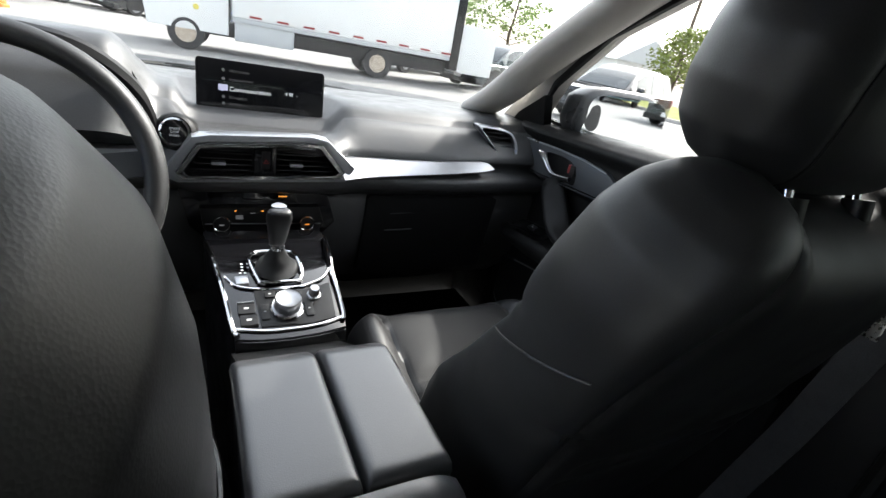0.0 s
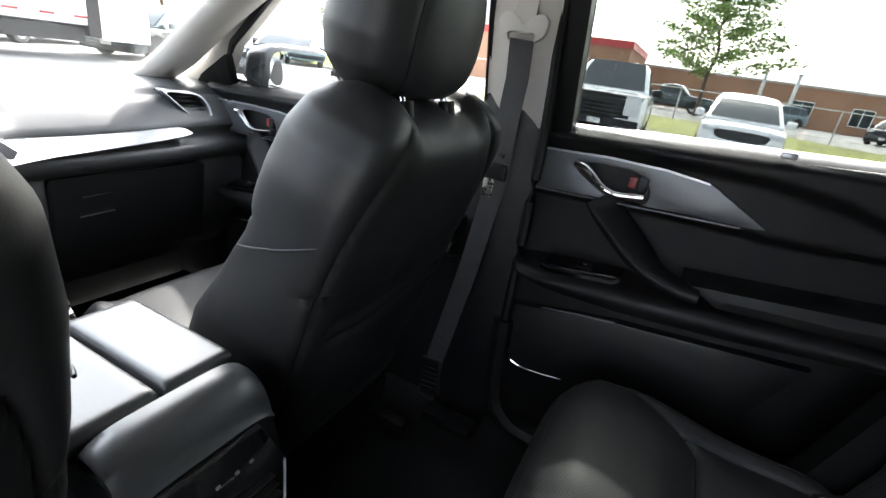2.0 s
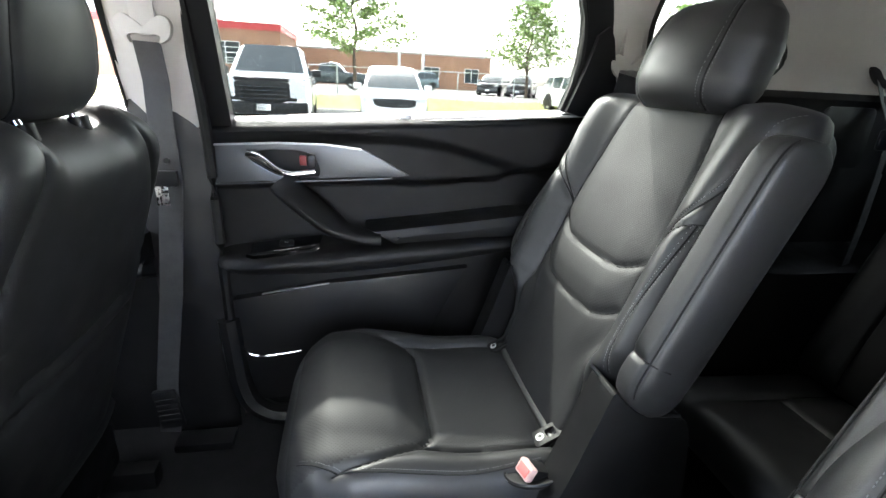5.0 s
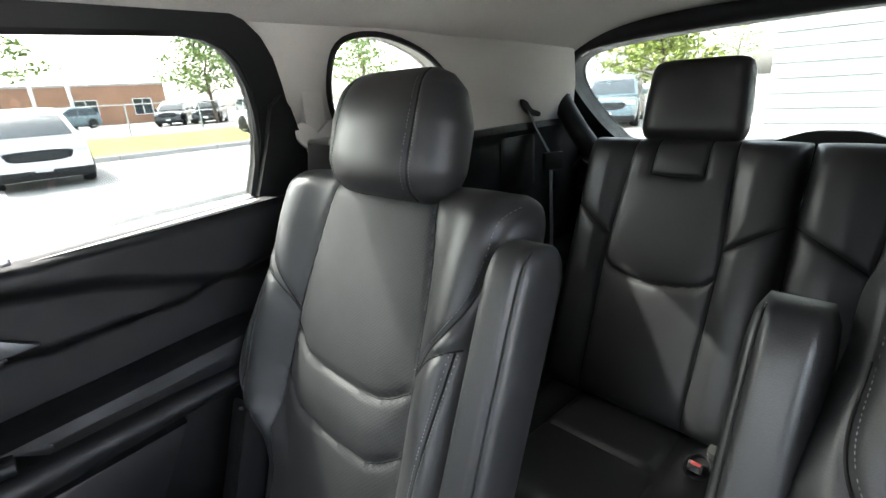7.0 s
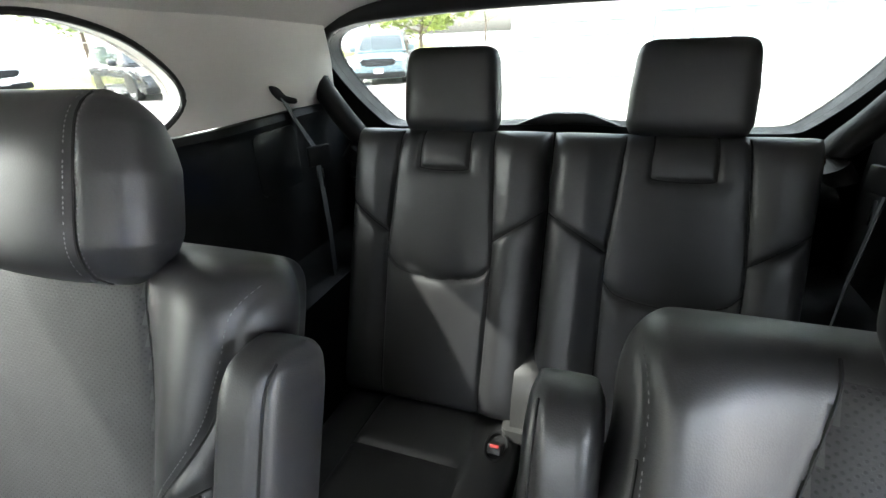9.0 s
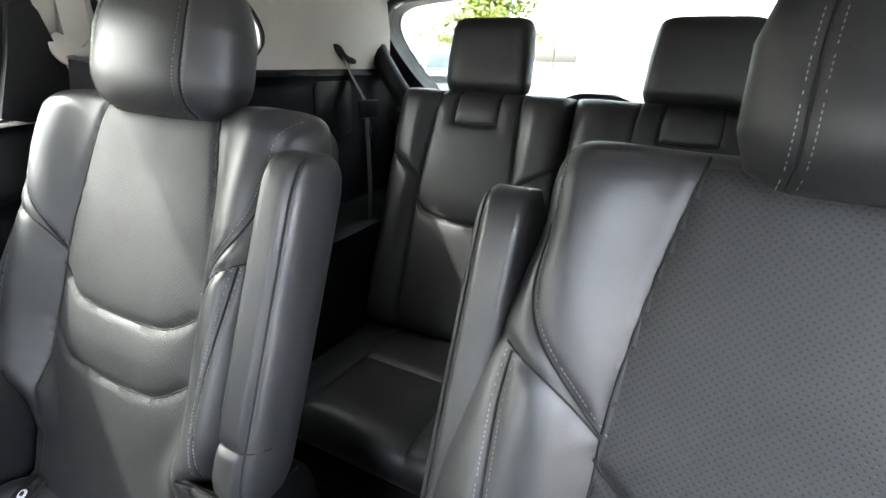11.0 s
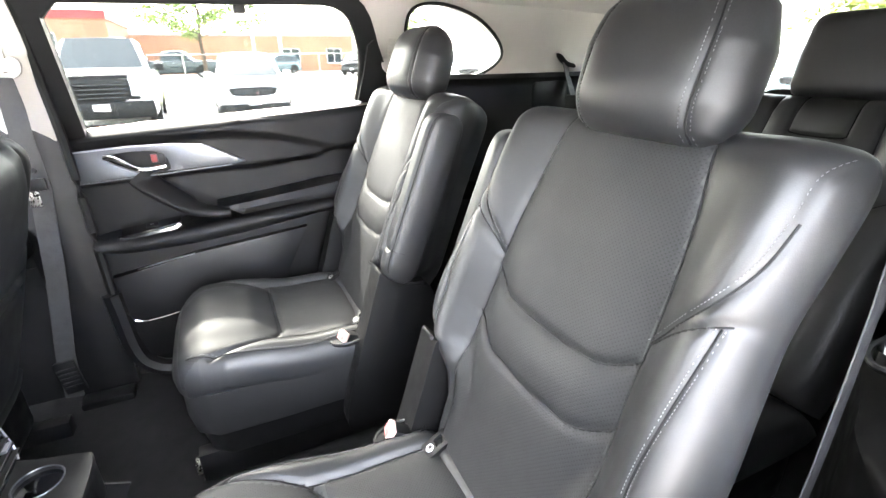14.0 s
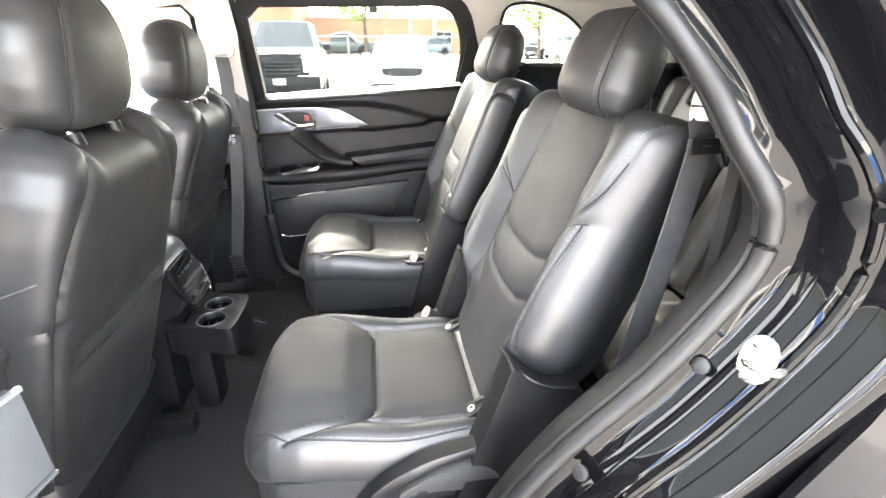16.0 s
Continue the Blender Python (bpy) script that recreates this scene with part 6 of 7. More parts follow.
part("hub", lathe([(0.0, 0.02), (0.05, 0.018), (0.068, 0.005), (0.07, -0.03), (0.04, -0.05)], wm, 32), SOFT, wheel)
for t in (8, 172, 270):
    a = radians(t)
    part("spoke", strip([wm @ Vector((0.06 * math.cos(a), 0.06 * math.sin(a), 0)), wm @ Vector((0.172 * math.cos(a), 0.172 * math.sin(a), 0))], 0.035, 0.014, up=wm.to_3x3() @ Vector((0, 0, 1))), DARKTRIM if t != 270 else SOFT, wheel)
part("column", cyl((-0.362, 1.24, 1.06), (-0.362, 1.55, 0.97), 0.045), HARD, wheel)

# ---- infotainment screen ----
scr = thing("infotainment_screen", "wide black screen showing a menu with Communication selected", "screen")
sm = pose(0.014, 1.652, 1.150, 84, 0, -2)
part("bezel", prism(rounded(-0.136, 0.136, -0.056, 0.054, 0.008), [], lambda a, b, d: sm @ Vector((a, b, d - 0.012)), 0.012, 0.002), PIANO, scr, "gloss black screen")
part("stand", box(-0.155, 0.165, 1.645, 1.69, 1.076, 1.094, 0.006), SOFT, scr)
text_mesh("Communication", 0.0135, SCREENW, scr, sm @ Matrix.Translation((-0.070, -0.010, 0.0006)))
text_mesh("9:50", 0.0105, SCREENW, scr, sm @ Matrix.Translation((0.048, -0.006, 0.0006)))
part("meridiem_bar", prism([(0.072, -0.006), (0.077, -0.006), (0.077, -0.003), (0.072, -0.003)], [], lambda a, b, d: sm @ Vector((a, b, 0.0004 + d)), 0.0003), SCREENG, scr)
for word, yy in (("Information", 0.030), ("Entertainment", 0.012), ("Navigation", -0.026), ("Settings", -0.040)):
    text_mesh(word, 0.0085, SCREENG, scr, sm @ Matrix.Translation((-0.070, yy, 0.0006)))
part("menu_icon", prism([(-0.092, -0.010), (-0.087, -0.010), (-0.085, -0.014), (-0.083, -0.010), (-0.073, -0.010), (-0.073, 0.003), (-0.092, 0.003)], [], lambda a, b, d: sm @ Vector((a, b, 0.0004 + d)), 0.0003), glowing("icon_violet", (0.55, 0.55, 0.75), 0.2), scr, "pale speech-bubble icon")
for yy in (0.033, 0.015, -0.023, -0.037):
    part("menu_icon", lathe([(0.0034, 0), (0.0034, 0.0003), (0.0, 0.0003)], sm @ Matrix.Translation((-0.082, yy, 0.0004)), 14), SCREENG, scr)

# ---- centre console ----
con = thing("centre_console", "black centre console with chrome-edged gear panel and padded armrest", "console")


def on_con(a, b, d):
    return (a, b, 0.835 + min(b - 1.154, 0.17) * 0.28 + d)


OUT = [(-0.084, 1.150), (-0.045, 1.142), (0.0, 1.140), (0.05, 1.143), (0.098, 1.152), (0.104, 1.20), (0.106, 1.285), (0.118, 1.40), (0.120, 1.47), (-0.120, 1.47), (-0.116, 1.38), (-0.104, 1.285), (-0.092, 1.20)]
part("base", prism(OUT, [], lambda a, b, d: (a, b, 0.45 + d * (0.835 + min(b - 1.154, 0.17) * 0.28 - 0.45 - 0.012)), 1.0, 0, ()), HARD, con)
panel = part("gear_panel", prism(OUT, [], lambda a, b, d: on_con(a, b, d - 0.0119), 0.012, 0.003), PIANO, con, "gloss black gear panel")
for sgn, pts in ((-1, [(-0.116, 1.40), (-0.106, 1.33), (-0.100, 1.285), (-0.094, 1.24), (-0.086, 1.165), (-0.080, 1.152)]), (1, [(0.118, 1.42), (0.110, 1.34), (0.101, 1.28), (0.101, 1.23), (0.099, 1.18), (0.095, 1.162)])):
    part("chrome_rail", tube([on_con(a, b, 0.004) for a, b in pts], 0.0045, 8, smooth_n=6), CHROME, panel, "chrome side rail")
part("chrome_rail", tube([on_con(a, b, 0.003) for a, b in ((-0.083, 1.166), (-0.04, 1.157), (0.0, 1.155), (0.05, 1.158), (0.097, 1.170))], 0.0035, 8, smooth_n=6), CHROME, panel, "chrome rear rail")
part("chrome_rail", tube([on_con(a, b, 0.003) for a, b in ((-0.090, 1.285), (-0.075, 1.262), (-0.05, 1.252), (-0.03, 1.2495), (0.0, 1.249), (0.03, 1.2495), (0.05, 1.254), (0.08, 1.268), (0.098, 1.292))], 0.0028, 8, smooth_n=6), CHROME, panel, "chrome dividing line")
part("front_apron", prism(OUT[:5] + [(0.098, 1.157), (0.05, 1.149), (0.0, 1.146), (-0.045, 1.148), (-0.084, 1.156)], [], lambda a, b, d: (a, b - 0.004, 0.775 + d), 0.055, 0.004), PIANO, con)
# boot and lever
boot = part("boot_frame", tube([on_con(a, b, 0.006) for a, b in soft_loop([(-0.046, 1.325), (-0.036, 1.268), (-0.028, 1.262), (0.028, 1.260), (0.038, 1.266), (0.044, 1.290), (0.038, 1.335), (0.02, 1.350), (-0.03, 1.350)], 4)], 0.004, 8, True), CHROME, panel, "chrome gear boot frame")
rings = [(0.040, 0.043, 0.0, 0.004), (0.037, 0.037, 0.008, 0.0), (0.034, 0.031, 0.016, 0.005), (0.026, 0.027, 0.024, 0.0), (0.021, 0.019, 0.034, -0.002), (0.014, 0.014, 0.046, -0.004), (0.0115, 0.012, 0.058, -0.006)]
rows = []
for i, (rx, ry, h, oy) in enumerate(rings):
    rows.append([(rx * math.cos(t) * (1 + 0.10 * math.sin(3 * t + i) * (0 < i < 5)), 1.303 + oy + ry * math.sin(t) * (1 + 0.08 * math.cos(4 * t + 2 * i) * (0 < i < 5)), 0.872 + h) for t in np.linspace(0, 2 * math.pi, 33)])
part("gear_boot", grid_sheet(rows), LEATHER, panel, "creased black leather gear boot", angle=80)
lever = part("gear_lever", lathe([(0.0135, 0.0), (0.0140, 0.010), (0.0125, 0.014)], pose(-0.001, 1.297, 0.922, 4), 24), CHROME, con, "chrome lever collar")
def on_knob(x, b, d):
    return (-0.002 + x, 1.297 - b * 0.30 - d, 0.929 + b)
kp = Pad(lambda v: lerp_table([(0, 0.0135), (0.2, 0.0155), (0.5, 0.019), (0.75, 0.0225), (0.92, 0.021), (1, 0.015)], v), 0.080, 0.017, 0.022, on_knob, None, [], p=2.5, q=6)
part("knob", kp.mesh(26, 34), LEATHER, lever, "black leather gear knob")
part("knob_cap", prism(soft_loop([(-0.010, 1.2725), (0.010, 1.2725), (0.012, 1.283), (0.0, 1.292), (-0.012, 1.283)], 4), [], lambda a, b, d: (a - 0.002, b + 0.008, 1.0075 + (b - 1.28) * 0.1 + d), 0.003, 0.001), SILVER, lever)
# commander knob, volume knob, keys
part("control_plate", prism([(-0.046, 1.247), (-0.042, 1.166), (0.040, 1.163), (0.084, 1.172), (0.090, 1.255), (0.055, 1.245), (0.036, 1.242)], [], lambda a, b, d: on_con(a, b, d), 0.003, 0.001), HARD, panel, "matt black control plate")
cm = Matrix.Translation(Vector(on_con(0.004, 1.200, 0.003))) @ pose(0, 0, 0, 15.6)
ck = part("control_knob", lathe([(0.027, 0.0), (0.0265, 0.004), (0.0225, 0.006), (0.0215, 0.016), (0.0225, 0.024), (0.0205, 0.0275), (0.0185, 0.0262), (0.0, 0.0258)], cm, 40), SILVER, panel, "knurled silver control knob")
part("knob_base_ring", lathe([(0.0275, 0.0), (0.0285, 0.004), (0.0265, 0.0055), (0.0255, 0.002)], cm, 40), CHROME, ck)
for a0, a1, b0, b1 in ((-0.030, -0.012, 1.226, 1.241), (-0.011, 0.013, 1.229, 1.242), (0.014, 0.034, 1.226, 1.240), (-0.040, -0.026, 1.178, 1.212), (0.034, 0.048, 1.178, 1.210)):
    part("key", prism(rounded(a0, a1, b0, b1, 0.003, 3), [], lambda a, b, d: on_con(a, b, 0.003 + d), 0.003, 0.001), HARD, panel)
    part("key_mark", prism(rounded((a0 + a1) / 2 - 0.002, (a0 + a1) / 2 + 0.002, (b0 + b1) / 2 - 0.001, (b0 + b1) / 2 + 0.001, 0.0004, 2), [], lambda a, b, d: on_con(a, b, 0.0061 + d), 0.0003), WHITE, panel)
vm = Matrix.Translation(Vector(on_con(0.055, 1.226, 0.003))) @ pose(0, 0, 0, 15.6)
part("volume_knob", lathe([(0.013, 0.0), (0.0125, 0.003), (0.0095, 0.004), (0.009, 0.017), (0.0078, 0.0195), (0.0, 0.0192)], vm, 28), SILVER, panel, "small silver volume knob")
for i, (a0, b0) in enumerate(((-0.062, 1.205), (-0.060, 1.180))):
    part("key", prism(rounded(a0 - 0.014, a0 + 0.014, b0 - 0.011, b0 + 0.011, 0.003, 3), [], lambda a, b, d: on_con(a, b, 0.001 + d), 0.005, 0.001), HARD, panel, "brake hold key")
    part("key_mark", prism(rounded(a0 - 0.004, a0 + 0.004, b0 - 0.0015, b0 + 0.0015, 0.0006, 2), [], lambda a, b, d: on_con(a, b, 0.0062 + d), 0.0003), WHITE, panel)
part("key_edge", strip([on_con(-0.076, 1.2175, 0.006), on_con(-0.049, 1.2175, 0.006)], 0.003, 0.003), SILVER, panel)
part("drive_switch", box(-0.011, 0.011, -0.010, 0.010, 0, 0.008, 0.002, m=Matrix.Translation(Vector(on_con(-0.064, 1.272, 0))) @ pose(0, 0, 0, 15.6, 0, 4)), SILVER, panel, "silver drive mode switch")
for i, (a0, b0) in enumerate(((-0.060, 1.318), (-0.060, 1.310), (-0.060, 1.302), (-0.064, 1.295), (-0.056, 1.295), (-0.050, 1.318), (-0.050, 1.308))):
    part("gate_mark", prism(rounded(a0 - 0.002, a0 + 0.002, b0 - 0.0016, b0 + 0.0016, 0.0004, 2), [], lambda a, b, d: on_con(a, b, 0.0002 + d), 0.0003), WHITE, panel)
# armrest: two lids and the padded rear cap
def lid(x0, x1):
    cx, w = (x0 + x1) / 2, (x1 - x0) / 2
    p = Pad(lambda v: np.full(np.shape(v), w), 0.232, 0.018, 0.022, lambda x, b, d: (cx + x, 0.755 + b, 0.922 + d - 0.016 * float(ss(0.19, 0.235, b))), None, [], p=16, q=26)
    return p.mesh(28, 40)
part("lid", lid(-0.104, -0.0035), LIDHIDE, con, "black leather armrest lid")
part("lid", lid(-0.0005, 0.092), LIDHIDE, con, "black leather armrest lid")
cap = []
for y, z in ((0.752, 0.902), (0.750, 0.930), (0.746, 0.938), (0.73, 0.9385), (0.716, 0.934), (0.702, 0.922), (0.693, 0.905), (0.690, 0.895), (0.683, 0.888)):
    cap.append([(u * 0.090, y, z - 0.014 * abs(u) ** 6) for u in np.linspace(-1, 1, 21)])
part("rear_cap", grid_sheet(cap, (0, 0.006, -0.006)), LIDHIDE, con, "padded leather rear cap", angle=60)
part("side_body", prism([(1.16, 0.45), (1.16, 0.80), (1.06, 0.86), (0.98, 0.905), (0.75, 0.905), (0.71, 0.905), (0.69, 0.885), (0.658, 0.80), (0.668, 0.766), (0.716, 0.744), (0.73, 0.45)], [], lambda a, b, d: (-0.090 + d, a, b), 0.18, 0.006), HARD, con)
part("hinge_gap", box(-0.085, 0.085, 0.97, 1.138, 0.70, 0.800, 0.01), HARD, con)
# rear climate and vents
def on_rear(a, b, d):
    return (a, 0.655 + (b - 0.80) * 0.36 - d, b)
rv = thing("rear_air_vent", "gloss black rear climate panel with two air vents", "air vent")
RHEX = [(-0.075, 0.885), (0.060, 0.885), (0.080, 0.835), (0.062, 0.785), (0.045, 0.765), (-0.06, 0.765), (-0.078, 0.785), (-0.095, 0.835)]
part("panel", prism(RHEX, [], on_rear, 0.012, 0.003), PIANO, rv)
part("edge", tube([on_rear(a, b, 0.012) for a, b in ((0.078, 0.832), (0.062, 0.785), (0.045, 0.766))], 0.0018, 6, smooth_n=4), SILVER, rv, "thin silver edge")
for i in range(5):
    part("slat", box(-0.07, 0.058 - 0.002 * abs(i - 2), -0.008, 0.004, -0.0012, 0.0012, 0.0008, 1, m=pose(0, 0.655 + (0.780 + i * 0.0125 - 0.80) * 0.36 - 0.014, 0.780 + i * 0.0125, -14)), HARD, rv)
for kx in (-0.045, 0.032):
    part("slider", box(kx - 0.012, kx + 0.012, 0.629, 0.641, 0.800, 0.806, 0.002), SILVER, rv, "silver vent slider")
for i, kx in enumerate((-0.055, -0.03, -0.008, 0.016, 0.036)):
    part("key_mark", prism(rounded(kx - 0.003, kx + 0.003, 0.856, 0.860, 0.001, 2), [], lambda a, b, d: on_rear(a, b, 0.0122 + d), 0.0003), THREAD, rv)
text_mesh("AUTO", 0.006, THREAD, rv, pose(-0.006, on_rear(0, 0.8555, 0.0126)[1], 0.8555, 90 + 20))
# rear cup tray
tray = thing("cup_tray", "black folding cup tray with two cup holders behind the console", "cup holder")
TR = soft_loop([(-0.097, 0.715), (-0.115, 0.62), (-0.132, 0.555), (-0.120, 0.532), (-0.03, 0.526), (0.036, 0.529), (0.052, 0.545), (0.070, 0.62), (0.088, 0.715)], 3)
holes = [[(cx + 0.036 * math.cos(t), cy + 0.036 * math.sin(t)) for t in np.linspace(0, 2 * math.pi, 28, endpoint=False)] for cx, cy in ((-0.078, 0.598), (0.006, 0.602))]
part("top", prism(TR, holes, lambda a, b, d: (a, b, 0.722 + d), 0.014, 0.004), HARD, tray)
for cx, cy in ((-0.078, 0.598), (0.006, 0.602)):
    part("cup", lathe([(0.0365, 0.728), (0.034, 0.67), (0.030, 0.660), (0.0, 0.658)], Matrix.Translation((cx, cy, 0)), 28), PIANO, tray, "gloss black cup well")
    part("cup_ring", tube([(cx + 0.037 * math.cos(t), cy + 0.037 * math.sin(t), 0.7365) for t in np.linspace(0, 2 * math.pi, 28, endpoint=False)], 0.0014, 6, True), DARKTRIM, tray)
part("lid_groove", strip([(-0.09, 0.665, 0.7365), (0.065, 0.665, 0.7365)], 0.005, 0.003), PIANO, tray)
part("body", prism([(a * 0.96 - 0.0005, 0.532 + (b - 0.532) * 0.97) for a, b in TR], [], lambda a, b, d: (a, b, 0.652 + d), 0.0695, 0.0), HARD, tray)
part("foot", box(-0.060, 0.035, 0.63, 0.70, 0.42, 0.655, 0.02), HARD, tray)
part("side_pocket", prism([(0.50, 0.62), (0.60, 0.66), (0.62, 0.52), (0.56, 0.50)], [], lambda a, b, d: (0.068 + d, a, b), 0.006, 0.002), HARD, tray)

# ---- outside: ground ----
ASPHALT = material("asphalt", (0.23, 0.225, 0.215), 0.9, tint=0.12, tint_scale=0.5, grain=0.25, grain_scale=90, bump=0.4, bump_scale=120, bump_dist=0.004)
GRASS = material("dry_grass", (0.17, 0.18, 0.035), 0.95, tint=0.35, tint_scale=1.2, grain=0.45, grain_scale=40, bump=0.8, bump_scale=60, bump_dist=0.02)
CONCRETE = material("concrete", (0.42, 0.41, 0.39), 0.85, tint=0.1, tint_scale=1.5, grain=0.15, grain_scale=60)
BRICKM = material("tan_brick", (0.36, 0.20, 0.13), 0.9, tint=0.10, tint_scale=0.6, grain=0.18, grain_scale=9, bump=0.3, bump_scale=30, bump_dist=0.01)
WHITEWALL = material("white_cladding", (0.72, 0.73, 0.72), 0.55, tint=0.04, tint_scale=0.7, grain=0.04, grain_scale=30)
REDBAND = material("red_fascia", (0.50, 0.05, 0.05), 0.45, tint=0.06)
GREYWALL = material("grey_panel", (0.45, 0.47, 0.48), 0.5, tint=0.05, tint_scale=0.4)
DARKGLASS = material("dark_window_glass", (0.03, 0.04, 0.045), 0.06, tint=0.2, tint_scale=0.8, rough_var=0.02)
LINE = material("white_line_paint", (0.65, 0.65, 0.62), 0.8, tint=0.12, tint_scale=3)
BARK = material("bark", (0.10, 0.075, 0.055), 0.9, tint=0.25, tint_scale=8, bump=0.6, bump_scale=40, bump_dist=0.01)
LEAF = material("green_leaves", (0.19, 0.27, 0.08), 0.6, tint=0.3, tint_scale=1.5, grain=0.3, grain_scale=9)
LEAFY = material("yellow_green_leaves", (0.16, 0.20, 0.03), 0.6, tint=0.3, tint_scale=1.5, grain=0.3, grain_scale=9)
TYRE = material("tyre_rubber", (0.02, 0.02, 0.02), 0.85, tint=0.2)
tagged(part("ground", box(-400, 400, -400, 400, -0.3, 0), ASPHALT), kind="structure")
tagged(part("lawn", grid_sheet([[(17.85 + 7.5 * u, y, 0.12 + 0.26 * u * float(ss(40, 24, y)) + 0.04 * math.sin(y * 0.7 + u * 3)) for u in np.linspace(0, 1, 9)] for y in np.linspace(-60, 40, 80)], (0, 0, -0.16)), GRASS), kind="structure")
for i in range(34):
    k = part("kerbstone", box(17.65, 17.86, -60 + i * 3.0, -57.03 + i * 3.0, -0.1, 0.15, 0.02), CONCRETE, None)
    k["label"], k["kind"] = "grey concrete kerb", "structure"
tagged(part("upper_lot", box(25.2, 78.0, -60, 23.5, -0.3, 0.33), ASPHALT), kind="structure")
for y in (-6.2, -3.3, -0.0, 4.6, 7.4):
    tagged(part("line", box(11.6, 16.8, y - 0.05, y + 0.05, 0.0, 0.004), LINE), kind="structure")


# ---- vehicles ----
def vehicle(name, label, at, kind, L, W, H, paint, group="parked cars", lights=True):
    """A parked vehicle; local +y is its front."""
    car = thing(name, label, "car" if kind != "pickup" else "pickup truck", group, at)
    w = W / 2
    belt = H * 0.60 if kind != "pickup" else H * 0.63
    hood = belt * (0.95 if kind != "pickup" else 1.0)
    if kind == "suv":
        st = [(-0.50, 0.62, 0.62, 0.86), (-0.485, 0.9, 0.95, 0.94), (-0.46, 1.0, None, 1), (-0.40, 1.0, None, 1), (-0.1, 1.0, None, 1), (0.14, 1.0, None, 1), (0.17, 1.0, None, 1), (0.27, 1.0, -1, 1), (0.40, 0.985, -1, 0.98), (0.47, 0.92, -1, 0.92), (0.495, 0.74, -1, 0.84)]
        top = [(-0.485, hood), (-0.465, belt), (-0.40, H * 0.965), (-0.2, H), (0.02, H * 0.985), (0.16, H * 0.80), (0.27, belt)]
    elif kind == "pickup":
        st = [(-0.50, 0.9, -1, 0.95), (-0.49, 1, -1, 1), (-0.15, 1, -1, 1), (-0.13, 1, None, 1), (0.0, 1, None, 1), (0.1, 1, None, 1), (0.16, 1, None, 1), (0.22, 1, -1, 1), (0.40, 1.0, -1, 1), (0.48, 0.97, -1, 0.96), (0.50, 0.86, -1, 0.90)]
        top = [(-0.15, belt), (-0.12, H * 0.95), (0.0, H), (0.09, H * 0.98), (0.22, belt)]
    else:
        st = [(-0.50, 0.7, -1, 0.86), (-0.48, 0.95, -1, 0.94), (-0.38, 1, -1, 1), (-0.25, 1, None, 1), (-0.1, 1.0, None, 1), (0.08, 1.0, None, 1), (0.22, 1.0, -1, 1), (0.40, 0.96, -1, 0.97), (0.48, 0.85, -1, 0.90), (0.495, 0.7, -1, 0.82)]
        top = [(-0.40, hood * 1.03), (-0.22, H * 0.96), (-0.08, H), (0.05, H * 0.97), (0.23, belt)]
    z0 = 0.20 if kind != "pickup" else 0.34
    rows = []
    for yf, hf, roof, wf in st:
        hh = (hood if yf > 0 else belt) * hf
        ww = w * wf
        rows.append([(ww * 0.86, yf * L, z0), (ww * 0.97, yf * L, z0 + 0.06), (ww, yf * L, z0 + 0.25 * (hh - z0)), (ww, yf * L, z0 + 0.62 * (hh - z0)), (ww * 0.97, yf * L, hh - 0.06), (ww * 0.92, yf * L, hh - 0.015), (ww * 0.6, yf * L, hh + 0.012), (0, yf * L, hh + 0.02)])
    full = [[*[(x, y, z) for x, y, z in r], *[(-x, y, z) for x, y, z in reversed(r[:-1])]] for r in rows]
    bm = bmesh.new()
    V = [[bm.verts.new(p) for p in r] for r in full]
    for a, b in zip(V, V[1:]):
        for i in range(len(a)):
            bm.faces.new((a[i], a[(i + 1) % len(a)], b[(i + 1) % len(a)], b[i]))
    bm.faces.new(V[0])
    bm.faces.new(V[-1])
    body = part("body", bm, paint, car, angle=35)
    # cabin: lower rail at the belt, roof above
    ys = [t[0] for t in top]
    bm = bmesh.new()
    prev = None
    for yf in np.linspace(ys[0], ys[-1], 17):
        zt = float(np.interp(yf, ys, [t[1] for t in top]))
        k = (zt - belt) / max(H - belt, 0.01)
        r = [(w * 0.93, yf * L, belt - 0.05), (w * (0.92 - 0.17 * k * 0.9), yf * L, belt + (zt - belt) * 0.86), (w * (0.88 - 0.20 * k), yf * L, zt - 0.02 * k), (w * 0.4, yf * L, zt + 0.015 * k), (-w * 0.4, yf * L, zt + 0.015 * k), (-w * (0.88 - 0.20 * k), yf * L, zt - 0.02 * k), (-w * (0.92 - 0.17 * k * 0.9), yf * L, belt + (zt - belt) * 0.86), (-w * 0.93, yf * L, belt - 0.05)]
        cur = [bm.verts.new(p) for p in r]
        if prev:
            for i in range(7):
                bm.faces.new((prev[i], prev[i + 1], cur[i + 1], cur[i]))
        else:
            bm.faces.new(cur)
        prev = cur
    bm.faces.new(prev)
    cabin = part("cabin", bm, paint, car, angle=30)
    # side glass
    edges = {"suv": [(-0.43, -0.30), (-0.285, -0.10), (-0.085, 0.125)], "pickup": [(-0.105, -0.01), (0.005, 0.125)], "sedan": [(-0.20, -0.08), (-0.065, 0.11)]}[kind]
